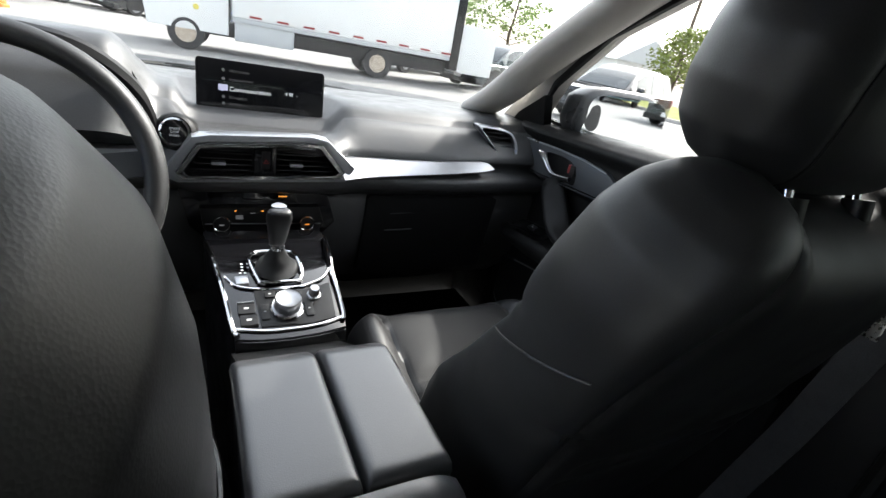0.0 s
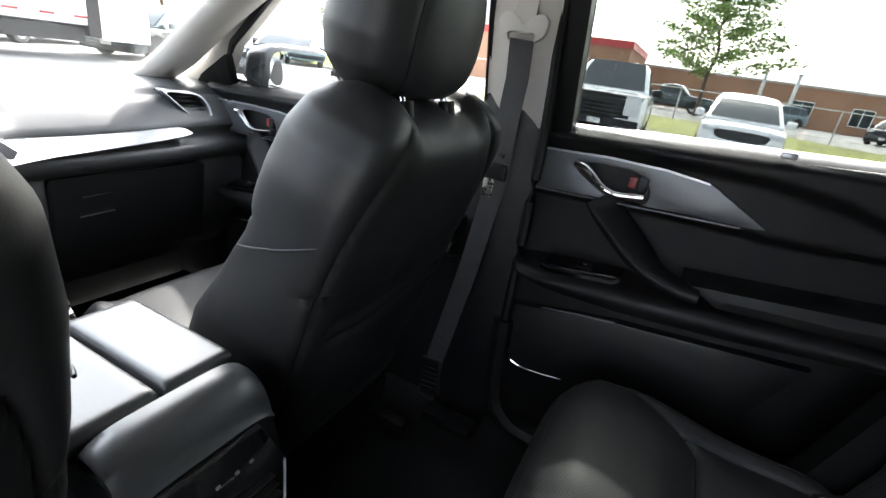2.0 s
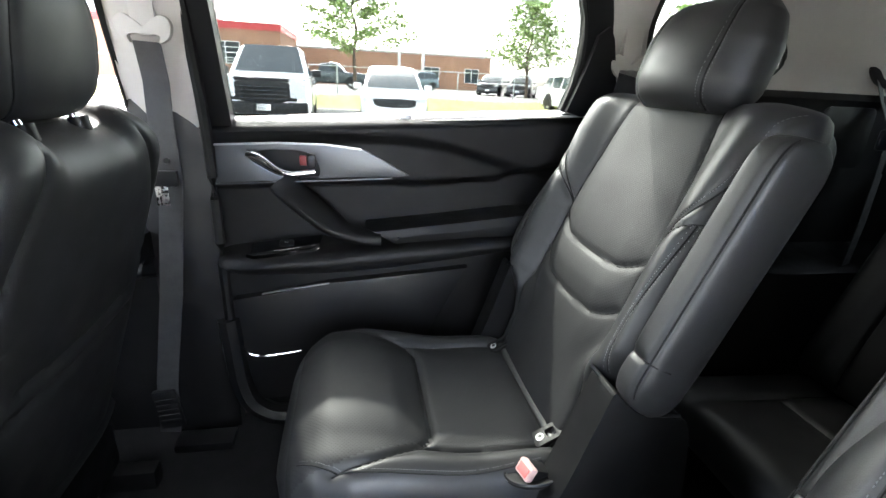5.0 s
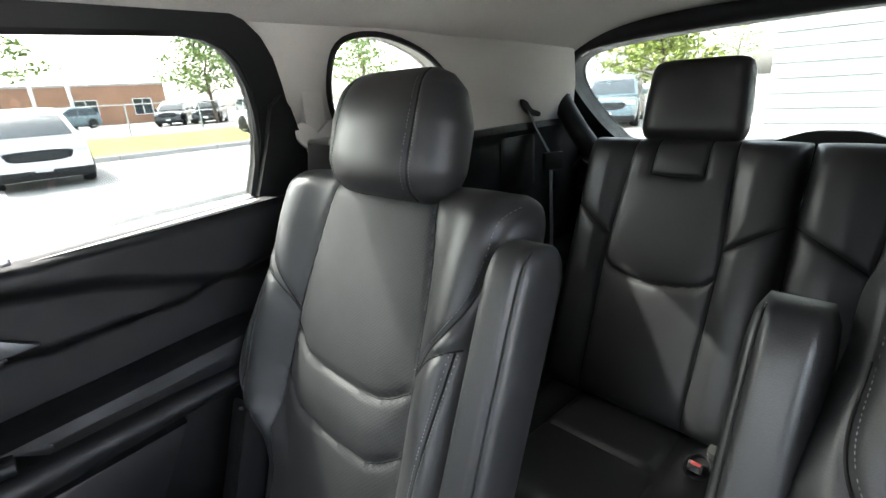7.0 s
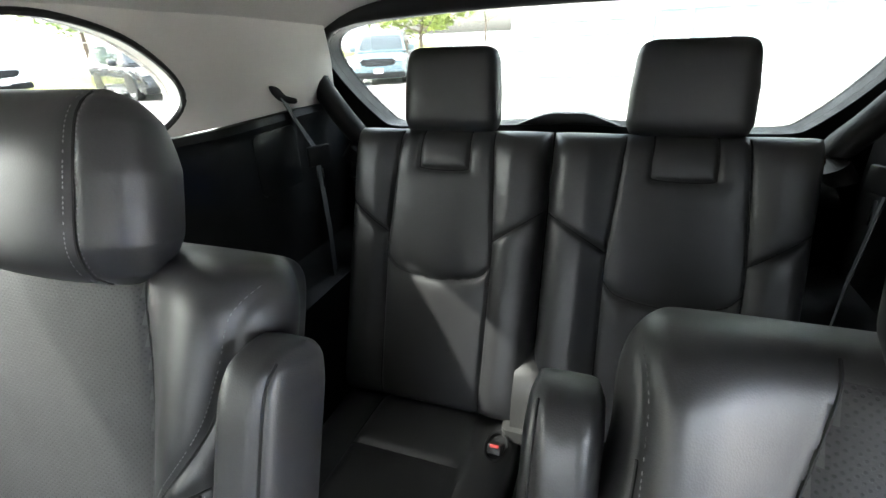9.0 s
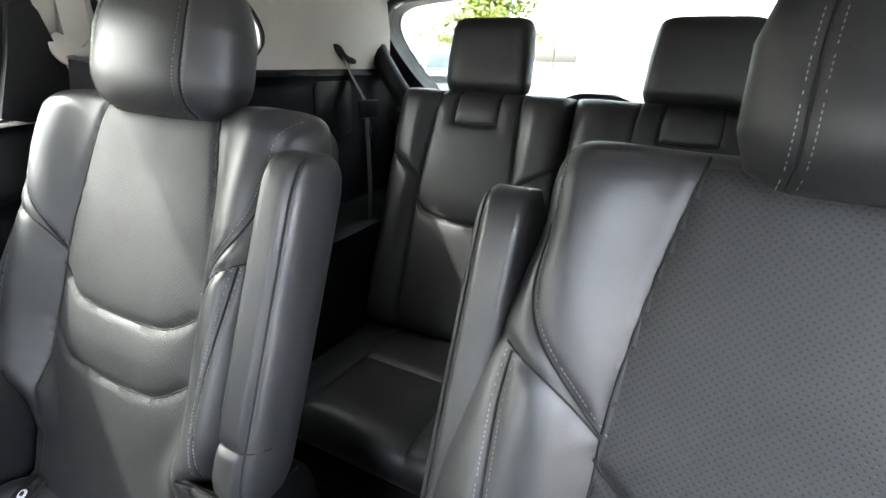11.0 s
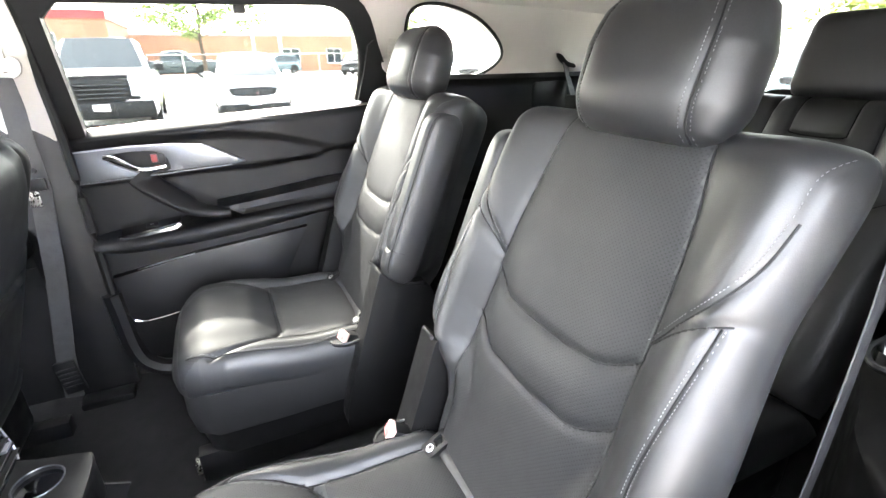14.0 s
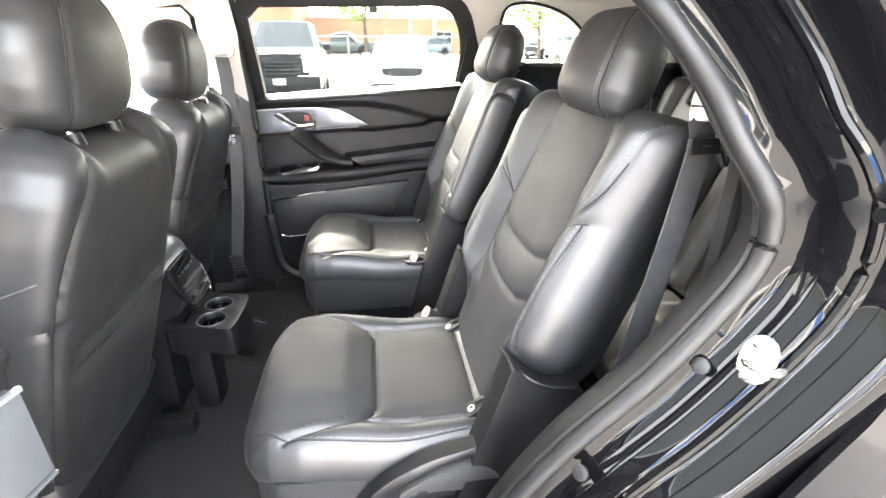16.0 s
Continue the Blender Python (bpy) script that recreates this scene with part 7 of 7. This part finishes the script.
    for sx in (-1, 1):
        for y0, y1 in edges:
            def zt(yf):
                return belt + (float(np.interp(yf, ys, [t[1] for t in top])) - belt) * 0.80
            def xs(yf, z):
                zz = float(np.interp(yf, ys, [t[1] for t in top]))
                k = (zz - belt) / (H - belt)
                f = (z - belt + 0.05) / max((zz - belt) * 0.86 + 0.05, 0.05)
                return w * 0.93 + (w * (0.92 - 0.153 * k) - w * 0.93) * min(f, 1)
            rows = [[(sx * (xs(yf, belt + 0.02 + (zt(yf) - belt - 0.02) * v) + 0.006), yf * L, belt + 0.02 + max(zt(yf) - belt - 0.02, 0.02) * v) for v in (0, 0.5, 1)] for yf in np.linspace(y0, y1, 5)]
            part("side_window", grid_sheet(rows, (sx * -0.004, 0, 0)), DARKGLASS, cabin)
    for (ya, yb, nm) in ((ys[-1] - 0.012, ys[-2] - (0.06 if kind == "suv" else 0.0), "windscreen"), (ys[0] + 0.010, ys[1] if kind != "suv" else ys[2] - 0.005, "rear_window")):
        rows = []
        for yf in np.linspace(ya, yb, 5):
            z = float(np.interp(yf, ys, [t[1] for t in top]))
            k = (z - belt) / (H - belt)
            rows.append([(u * w * (0.86 - 0.20 * k), yf * L + (0.012 if nm == "windscreen" else -0.012), z + 0.012 + 0.015 * k * (abs(u) < 0.5)) for u in (-0.95, -0.45, 0, 0.45, 0.95)])
        part(nm, grid_sheet(rows, (0, 0, -0.004)), DARKGLASS, cabin)
    R = 0.36 if kind != "pickup" else 0.42
    tw = 0.24
    for sx in (-1, 1):
        for yw in (0.305, -0.30):
            m = Matrix.Translation((sx * (w - tw / 2 - 0.005), yw * L, R)) @ pose(0, 0, 0, 0, 90 * sx, 0)
            tyre = part("tyre", lathe([(R * 0.62, -tw / 2), (R * 0.95, -tw / 2), (R, -tw / 2 + 0.04), (R, tw / 2 - 0.04), (R * 0.95, tw / 2), (R * 0.66, tw / 2), (R * 0.62, tw / 2 - 0.03)], m, 28), TYRE, car)
            bm = bmesh.new()
            add_lathe(bm, [(R * 0.66, tw / 2 - 0.01), (R * 0.62, tw / 2 + 0.002), (R * 0.58, tw / 2 - 0.02), (R * 0.56, tw / 2 - 0.07), (0.05, tw / 2 - 0.07)], m, 24)
            for i in range(5):
                a = 2 * math.pi * i / 5
                add_box(bm, 0.03, R * 0.60, -0.035, 0.035, tw / 2 - 0.05, tw / 2 - 0.012, m=m @ pose(0, 0, 0, 0, 0, math.degrees(a)))
            part("rim", bm, SILVER, tyre, "silver alloy rim")
            bm = bmesh.new()
            add_lathe(bm, [(R + 0.03, -0.04), (R + 0.06, -0.04), (R + 0.06, 0.0), (R + 0.03, 0.004)], Matrix.Translation((sx * (w + 0.002), yw * L, R + 0.01)) @ pose(0, 0, 0, 0, 90 * sx, 0), 28)
            bmesh.ops.bisect_plane(bm, geom=bm.verts[:] + bm.edges[:] + bm.faces[:], plane_co=(0, 0, z0 + 0.02), plane_no=(0, 0, 1), clear_inner=True)
            part("wheel_arch", bm, HARD, car)
        part("mirror", box(sx * (w + 0.10) - 0.11, sx * (w + 0.10) + 0.11, 0.165 * L - 0.05, 0.165 * L + 0.07, belt - 0.02, belt + 0.16, 0.04), paint if kind != "pickup" else HARD, car)
        part("headlight", box(sx * w * 0.72 - 0.17, sx * w * 0.72 + 0.17, 0.455 * L, (0.492 if kind != "pickup" else 0.503) * L, hood * (0.76 if kind != "pickup" else 0.62), hood * 0.76 + (0.12 if kind != "pickup" else 0.24), 0.03), LENS, car, "clear headlamp")
        part("tail_light", box(sx * w * 0.84 - 0.10, sx * w * 0.84 + 0.10, -0.499 * L, -0.47 * L, belt * 0.72, belt * 0.95, 0.02), RED, car, "red tail lamp")
    gy = 0.493 * L if kind != "pickup" else 0.5 * L - 0.012
    gh = 0.20 if kind != "pickup" else 0.42
    g0 = hood * (0.62 if kind != "pickup" else 0.55)
    grille = part("grille", prism(soft_loop([(-w * 0.5, g0 + gh), (w * 0.5, g0 + gh), (w * 0.60, g0 + gh * 0.5), (w * 0.42, g0), (-w * 0.42, g0), (-w * 0.60, g0 + gh * 0.5)], 3), [], lambda a, b, d: (a, gy + d, b), 0.02, 0.006), HARD, car, "black grille")
    for i in range(4):
        part("grille_bar", box(-w * 0.5, w * 0.5, gy + 0.018, gy + 0.03, g0 + gh * (0.15 + 0.2 * i), g0 + gh * (0.15 + 0.2 * i) + 0.012), DARKTRIM, grille)
    if kind == "pickup":
        part("hood_slot", box(-w * 0.90, w * 0.90, gy - 0.02, gy + 0.022, g0 + gh + 0.01, g0 + gh + 0.09, 0.02), HARD, car, "dark slot above the grille")
        part("lower_grille", box(-w * 0.70, w * 0.70, gy, gy + 0.02, g0 + 0.02, g0 + gh - 0.06, 0.02), HARD, car, "dark mesh grille")
    part("bumper", box(-w * 0.93, w * 0.93, 0.44 * L, (0.502 if kind != "pickup" else 0.512) * L, z0, z0 + (0.20 if kind != "pickup" else 0.34), 0.05), HARD, car, "dark lower bumper")
    part("rear_bumper", box(-w * 0.93, w * 0.93, -0.503 * L, -0.45 * L, z0 + 0.05, z0 + 0.28, 0.05), HARD, car)
    part("plate", box(-0.15, 0.15, 0.503 * L, 0.512 * L, z0 + 0.16, z0 + 0.30), WHITE, car, "blank licence plate")
    for sx in (-1, 1):
        for yh in ((-0.17, 0.03) if kind != "pickup" else (0.0,)):
            part("door_handle", box(sx * (w + 0.01) - 0.015, sx * (w + 0.01) + 0.015, yh * L - 0.09, yh * L + 0.09, belt * 0.86, belt * 0.86 + 0.03, 0.01), SILVER, car)
    return car


def car_paint(name, c, metal=0.25):
    return material(name, c, 0.25, metal=metal, coat=0.8, tint=0.05, rough_var=0.05)


LENS = material("lamp_lens", (0.6, 0.62, 0.64), 0.1, tint=0.05)
PW = car_paint("white_paint", (0.75, 0.76, 0.77), 0.0)
PS = car_paint("silver_paint", (0.45, 0.47, 0.49), 0.5)
PK = car_paint("black_paint", (0.015, 0.016, 0.018))
PB = car_paint("blue_paint", (0.02, 0.10, 0.30))
PG = car_paint("dark_green_grey_paint", (0.03, 0.045, 0.05))
PT = car_paint("teal_grey_paint", (0.12, 0.17, 0.19))


def facing(x, y, heading, z=0.0):
    """Heading in degrees: 0 faces +y, 90 faces -x."""
    return pose(x, y, z, 0, 0, heading)


vehicle("pickup_truck", "white heavy-duty pickup truck facing the car", facing(14.0, 2.45, 93), "pickup", 5.9, 2.05, 1.98, PW)
vehicle("parked_suv", "white compact SUV with black oval grille", facing(14.9, -0.83, 88), "suv", 4.6, 1.86, 1.66, PW)
vehicle("parked_suv", "white SUV parked along the kerb", facing(20.0, -9.6, 95, 0.20), "suv", 4.6, 1.86, 1.65, PW)
vehicle("pickup_truck", "dark green-grey pickup truck in the far lot", facing(41, 2.2, 172, 0.33), "pickup", 5.9, 2.0, 1.9, PG)
vehicle("parked_suv", "teal-grey SUV in the far lot", facing(48, -5.6, 30, 0.33), "suv", 4.6, 1.85, 1.68, PT)
for i, (x, y) in enumerate(((37.5, -10.2), (36.2, -12.2), (35.0, -14.8))):
    vehicle("parked_suv", "black SUV in the far row", facing(x + 1, y - 0.6, 62, 0.33), "suv", 4.6, 1.86, 1.68, PK)
FRONT_ROW = [(-8.2, 30.4, PK), (-5.3, 29.6, PK), (-2.6, 28.9, PK), (0.0, 28.2, PG), (2.4, 27.4, PB), (4.8, 26.6, PK)]
for x, y, p in FRONT_ROW:
    vehicle("parked_suv", {PK: "black SUV parked in the long row", PG: "grey-green SUV parked in the long row", PB: "bright blue SUV parked in the long row"}[p], facing(x + 1.1, y, 128), "suv", 4.65, 1.85, 1.66, p, "row of parked SUVs")
vehicle("parked_suv", "dark SUV parked beyond the truck", facing(8.3, 20.2, 118), "suv", 4.75, 1.86, 1.72, PK)
vehicle("parked_suv", "dark grey SUV with chrome grille", facing(10.6, 17.0, 112), "suv", 4.75, 1.86, 1.70, PG)
vehicle("parked_suv", "black SUV with alloy wheels and roof rack", facing(11.6, 11.6, 108), "suv", 4.65, 1.86, 1.68, PK)
vehicle("parked_suv", "silver SUV farther along the lot", facing(17.5, 17.5, 100), "suv", 4.7, 1.9, 1.75, PS)
vehicle("parked_suv", "grey SUV behind the building corner", facing(8.0, -16.6, 20), "suv", 4.6, 1.85, 1.66, PT)
vehicle("pickup_truck", "grey-blue pickup truck seen from behind", facing(17.6, -21.5, -150), "pickup", 5.8, 2.0, 1.9, PT)
vehicle("parked_car", "white hatchback beside the pickup truck", facing(23.5, -31.0, -60, 0.33), "suv", 4.3, 1.8, 1.55, PW)
vehicle("parked_suv", "dark SUV near the trees", facing(14.5, -12.0, 70), "suv", 4.6, 1.86, 1.66, PK)


# ---- box truck ----
RUSTY = material("rusty_white", (0.5, 0.42, 0.33), 0.6, tint=0.25, tint_scale=12)
YELLOW = material("yellow_mark", (0.7, 0.6, 0.12), 0.5, tint=0.05)

def box_truck(at):
    t = thing("box_truck", "white box truck with red reflective strips", "truck", "", at)
    part("cargo_box", box(-1.2, 1.2, -4.6, 1.75, 0.98, 3.75, 0.03), WHITEWALL, t, "white cargo box")
    part("rear_frame", box(-1.22, 1.22, -4.68, -4.40, 0.60, 3.78, 0.02), HARD, t, "black rear door frame")
    part("tail_lift", box(-1.15, 1.15, -5.9, -4.7, 0.55, 1.95, 0.02), WHITEWALL, t, "white tail lift platform")
    part("bed_rail", box(-1.18, 1.18, -4.6, 1.75, 0.86, 0.98, 0.01), GREYWALL, t)
    part("underframe", box(-0.95, 0.95, -4.4, 3.3, 0.45, 0.80, 0.03), HARD, t)
    part("side_locker", box(-1.15, 1.15, 0.2, 1.7, 0.40, 0.90, 0.03), GREYWALL, t, "grey side locker")
    cab = part("cab", prism([(1.85, 0.5), (3.7, 0.5), (3.78, 1.1), (3.62, 1.45), (3.30, 2.35), (3.0, 2.48), (1.85, 2.48)], [], lambda a, b, d: (-1.05 + d, a, b), 2.1, 0.06), WHITEWALL, t, "white cab")
    for sx in (-1, 1):
        part("door_window", prism([(2.15, 1.45), (3.40, 1.45), (3.18, 2.15), (2.15, 2.2)], [], lambda a, b, d: (sx * (1.052 + d), a, b), 0.01), DARKGLASS, cab)
        part("mirror", box(sx * 1.25 - 0.09, sx * 1.25 + 0.09, 3.25, 3.35, 1.5, 1.95, 0.03), HARD, cab)
        part("lettering_bar", box(min(sx * 1.055, sx * 1.062), max(sx * 1.055, sx * 1.062), 2.45, 2.95, 1.22, 1.34), HARD, cab)
        part("emblem", lathe([(0.07, 0), (0.07, 0.01), (0, 0.01)], Matrix.Translation((sx * 1.055, 2.6, 1.05)) @ pose(0, 0, 0, 0, 90 * sx), 16), YELLOW, cab)
        for i in range(9):
            y = -4.4 + i * 0.68
            part("reflector", box(min(sx * 1.2, sx * 1.208), max(sx * 1.2, sx * 1.208), y, y + 0.30, 1.02, 1.075), RED, t, "red reflective strip")
        for yw in (2.85, -2.2):
            R = 0.42
            m = Matrix.Translation((sx * 0.92, yw, R)) @ pose(0, 0, 0, 0, 90 * sx, 0)
            ty = part("tyre", lathe([(R * 0.6, -0.14), (R, -0.12), (R, 0.12), (R * 0.62, 0.14), (R * 0.58, 0.08)], m, 28), TYRE, t)
            part("rim", lathe([(R * 0.6, 0.10), (R * 0.5, 0.05), (R * 0.3, 0.10), (0.0, 0.11)], m, 20), RUSTY, ty, "off-white steel rim")
    part("windscreen", prism([(-0.9, 1.45), (0.9, 1.45), (0.85, 2.25), (-0.85, 2.25)], [], lambda a, b, d: (a, 3.645 - (b - 1.45) * 0.36 + d, b), 0.01), DARKGLASS, cab)
    return t


box_truck(facing(2.8, 16.0, 84))


# ---- trees ----
def tree(x, y, h, r, leaf, seed, dense_n=1500, label="young street tree with open green crown", base_z=0.0):
    rnd = random.Random(seed)
    t = thing("tree", label, "tree", "trees", pose(x, y, base_z))
    bm = bmesh.new()
    base = [Vector((0, 0, -0.05))]
    for i in range(1, 7):
        base.append(Vector((rnd.uniform(-0.06, 0.06) * i, rnd.uniform(-0.06, 0.06) * i, h * 0.95 * i / 6)))
    P = curve_points(base, 4)
    add_sweep(bm, P, ring_profile(0.10 + h * 0.006, n=8), up=(0, 1, 0.01), scale=[1.0 - 0.88 * i / len(P) for i in range(len(P))])
    tips = []
    for k in range(30):
        z = h * (0.26 + 0.70 * k / 30)
        a = k * 2.4 + rnd.uniform(-0.3, 0.3)
        reach = r * (1.0 - 0.78 * (k / 30) ** 1.3) * rnd.uniform(0.75, 1.1)
        o = Vector((0, 0, z))
        q = [o, o + Vector((math.cos(a), math.sin(a), 0.35)) * reach * 0.5, o + Vector((math.cos(a), math.sin(a), 0.30)) * reach]
        C = curve_points(q, 4)
        add_sweep(bm, C, ring_profile(0.035, n=5), up=(0, 0.1, 1), scale=[1 - 0.8 * i / len(C) for i in range(len(C))])
        for f in np.linspace(0.35, 1.0, 6):
            tips.append(o + (q[2] - o) * f + Vector((0, 0, 0.05 * math.sin(f * 3))))
    part("trunk", bm, BARK, t)
    verts, faces = [], []
    for i in range(int(dense_n * 1.5)):
        c = rnd.choice(tips) + Vector((rnd.gauss(0, 0.36), rnd.gauss(0, 0.36), rnd.gauss(0, 0.15)))
        s = rnd.uniform(0.07, 0.19)
        u = Vector((rnd.gauss(0, 1), rnd.gauss(0, 1), rnd.gauss(0, 0.5))).normalized()
        v = u.cross(Vector((rnd.gauss(0, 1), rnd.gauss(0, 1), rnd.gauss(0, 1)))).normalized()
        n = len(verts)
        verts += [tuple(c - u * s), tuple(c + v * s * 0.5), tuple(c + u * s), tuple(c - v * s * 0.5)]
        faces.append((n, n + 1, n + 2, n + 3))
    me = bpy.data.meshes.new("crown")
    me.from_pydata(verts, [], faces)
    me.materials.append(leaf)
    cr = new("crown", me)
    cr.parent = t
    cr["kind"] = "stuff"
    return t


tree(36.2, 0.3, 8.4, 4.3, LEAF, 3, 4200, base_z=0.33)
tree(34.5, -12.2, 6.7, 3.2, LEAF, 5, 2600, base_z=0.33)
tree(30.0, -21.5, 6.5, 3.0, LEAF, 8, 1700, base_z=0.33)
tree(24.5, -33.0, 7.5, 3.2, LEAFY, 9, 1500)
tree(8.5, -17.5 - 4.0, 4.6, 2.6, LEAFY, 12, 2000, "yellow-green bushy tree by the building")
tree(30.5, 24.8, 5.2, 2.6, LEAFY, 15, 1800, "small round yellow-green tree")
tree(36.5, 27.5, 6.2, 2.2, LEAF, 17, 1500)
tree(17.0, 34.0, 7.5, 3.6, LEAF, 21, 2000)
tree(21.5, 33.0, 8.0, 3.4, LEAF, 22, 2000)
for i in range(7):
    tree(-30 + i * 16, -70 + 5 * math.sin(i), 8, 4, LEAF, 40 + i, 700, "distant leafy green tree")
bush = tree(-6.2, 24.6, 1.7, 1.7, LEAF, 30, 1600, "low spreading evergreen shrub")
bush.name = "shrub"


# ---- buildings ----
def window_unit(parent, place, a0, a1, b0, b1, nx, ny, glass):
    w = part("window", prism([(a0, b0), (a1, b0), (a1, b1), (a0, b1)], [], lambda a, b, d: place(a, b, d - 0.02), 0.05), glass, parent)
    for i in range(nx + 1):
        a = a0 + (a1 - a0) * i / nx
        part("mullion", prism([(a - 0.04, b0), (a + 0.04, b0), (a + 0.04, b1), (a - 0.04, b1)], [], lambda a, b, d: place(a, b, 0.03 + d), 0.05), WHITEWALL, w)
    for j in range(ny + 1):
        b = b0 + (b1 - b0) * j / ny
        part("transom", prism([(a0, b - 0.04), (a1, b - 0.04), (a1, b + 0.04), (a0, b + 0.04)], [], lambda a, b, d: place(a, b, 0.032 + d), 0.05), WHITEWALL, w)
    return w


bA = thing("brick_building", "tan brick building with red roof band", "building", "buildings", pose(0, 0, 0.33))
part("wall", box(47.0, 60.0, 6.8, 24.0, 0, 4.35), BRICKM, bA)
part("roof_band", box(46.9, 60.1, 6.7, 24.1, 4.35, 4.95), REDBAND, bA, "red fascia band")
part("upper_box", box(48.0, 60.0, 14.5, 24.1, 4.95, 9.0), GREYWALL, bA, "pale grey upper storey")
window_unit(bA, lambda a, b, d: (47.0 - d, a, b), 10.3, 12.7, 1.5, 3.3, 2, 4, DARKGLASS)
bB = thing("brick_building", "long low tan brick building", "building", "buildings", pose(0, 0, 0.33))
part("wall", box(56.0, 72.0, -15.2, 6.5, 0, 3.55), BRICKM, bB)
part("roof_edge", box(55.9, 72.0, -15.3, 6.5, 3.55, 3.75), CONCRETE, bB)
for a0, a1 in ((-9.2, -7.4), (-13.8, -12.2)):
    window_unit(bB, lambda a, b, d: (56.0 - d, a, b), a0, a1, 0.8, 2.3, 2, 1, DARKGLASS)
for y in (-4.4, -7.0):
    p = thing("white_post", "tall white painted post by the building", "post", "white posts", pose(50.0, y * 0.93, 0.33))
    part("shaft", box(-0.13, 0.13, -0.13, 0.13, 0, 4.1, 0.02), WHITEWALL, p)
    part("cap", box(-0.2, 0.2, -0.2, 0.2, 4.1, 4.2, 0.02), WHITEWALL, p)
# chain-link fence along the lawn
fence = thing("wire_fence", "thin grey chain-link fence with round posts", "fence", at=pose(0, 0, 0.33))
for i in range(17):
    y = -34 + i * 3.2
    part("post", cyl((26.0, y, 0), (26.0, y, 1.45), 0.035, n=8), GREYWALL, fence)
part("top_rail", cyl((26.0, -34, 1.42), (26.0, 17.2, 1.42), 0.025, n=6), GREYWALL, fence)
part("lower_wire", cyl((26.0, -34, 0.25), (26.0, 17.2, 0.25), 0.008, n=5), GREYWALL, fence)
# showroom wing across the drive, mirrored in the quarter glass
BLUEBAND = material("blue_fascia", (0.03, 0.13, 0.42), 0.4, tint=0.05)
bF = thing("showroom_wing", "white showroom wing with a blue fascia band", "building", "buildings")
part("wall", box(-26.0, -15.0, -9.0, 16.0, 0, 5.2), WHITEWALL, bF, "white panelled wall")
part("blue_band", box(-15.0, -14.9, -9.0, 16.0, 3.3, 4.3), BLUEBAND, bF, "blue fascia band")
for i in range(6):
    window_unit(bF, lambda a, b, d: (-15.0 + d, a, b), -8.0 + i * 4.0, -5.2 + i * 4.0, 0.4, 2.9, 2, 2, DARKGLASS)
# dealership behind the car
SHOWCLAD = material("pale_ribbed_cladding", (0.40, 0.43, 0.41), 0.5, tint=0.06, tint_scale=0.7, grain=0.05, grain_scale=30)
JOINT = material("cladding_shadow_gap", (0.12, 0.13, 0.13), 0.8, tint=0.1)
bC = thing("showroom", "white clad showroom with tall glass front", "building", "buildings")
part("wall", box(-22.0, 2.6, -26.0, -13.0, 0, 7.5), SHOWCLAD, bC, "white ribbed cladding")
for i in range(22):
    part("cladding_joint", box(-0.6, 2.605, -12.998, -12.985, 0.30 + i * 0.32, 0.325 + i * 0.32), JOINT, bC)
window_unit(bC, lambda a, b, d: (a, -13.0 + d, b), -4.8, -0.7, 0.2, 6.6, 5, 4, material("showroom_glass", (0.25, 0.30, 0.30), 0.05, tint=0.3, tint_scale=0.5, rough_var=0.02))
window_unit(bC, lambda a, b, d: (a, -13.0 + d, b), -14.5, -5.4, 0.2, 4.2, 8, 2, material("showroom_glass_clear", (0.42, 0.46, 0.45), 0.05, tint=0.4, tint_scale=0.4, rough_var=0.02))
part("canopy", box(-15.0, -5.0, -13.0, -10.6, 4.3, 4.6, 0.03), WHITEWALL, bC, "flat entrance canopy")
bD = thing("warehouse", "long white warehouse with dark doors", "building", "buildings")
part("wall", box(34, 70, -78, -58, 0, 5.0), WHITEWALL, bD)
for i in range(4):
    part("dark_bay", box(38 + i * 7.5, 43.5 + i * 7.5, -57.99, -57.9, 3.0, 4.4), DARKGLASS, bD)
bE = thing("house", "small white gabled house beyond the lot", "house", "buildings")
part("wall", box(36, 44, 36, 43, 0, 3.0), WHITEWALL, bE)
part("roof", prism([(35.5, 2.9), (44.5, 2.9), (40.0, 5.2)], [], lambda a, b, d: (a, 35.7 + d, b), 7.6), GREYWALL, bE, "grey gable roof")
pole = thing("utility_pole", "tall wooden utility pole with crossarm", "utility pole")
part("shaft", cyl((33, 27, 0), (33.4, 27, 13), 0.16, 0.10, n=10), BARK, pole)
part("crossarm", box(32.3, 34.3, 26.9, 27.1, 11.0, 11.15), BARK, pole)
hyd = thing("traffic_cone", "orange traffic barrel by the shrub", "traffic barrel", at=pose(-5.0, 20.0, 0))
ORANGE = material("orange_plastic", (0.75, 0.20, 0.04), 0.5, tint=0.06)
part("shell", lathe([(0.30, 0.0), (0.30, 0.08), (0.24, 0.10), (0.22, 0.55), (0.20, 1.0), (0.0, 1.02)], Matrix.Identity(4), 20), ORANGE, hyd)
part("band", lathe([(0.232, 0.35), (0.234, 0.35), (0.226, 0.52), (0.222, 0.52)], Matrix.Identity(4), 20), WHITE, hyd, "white reflective band")
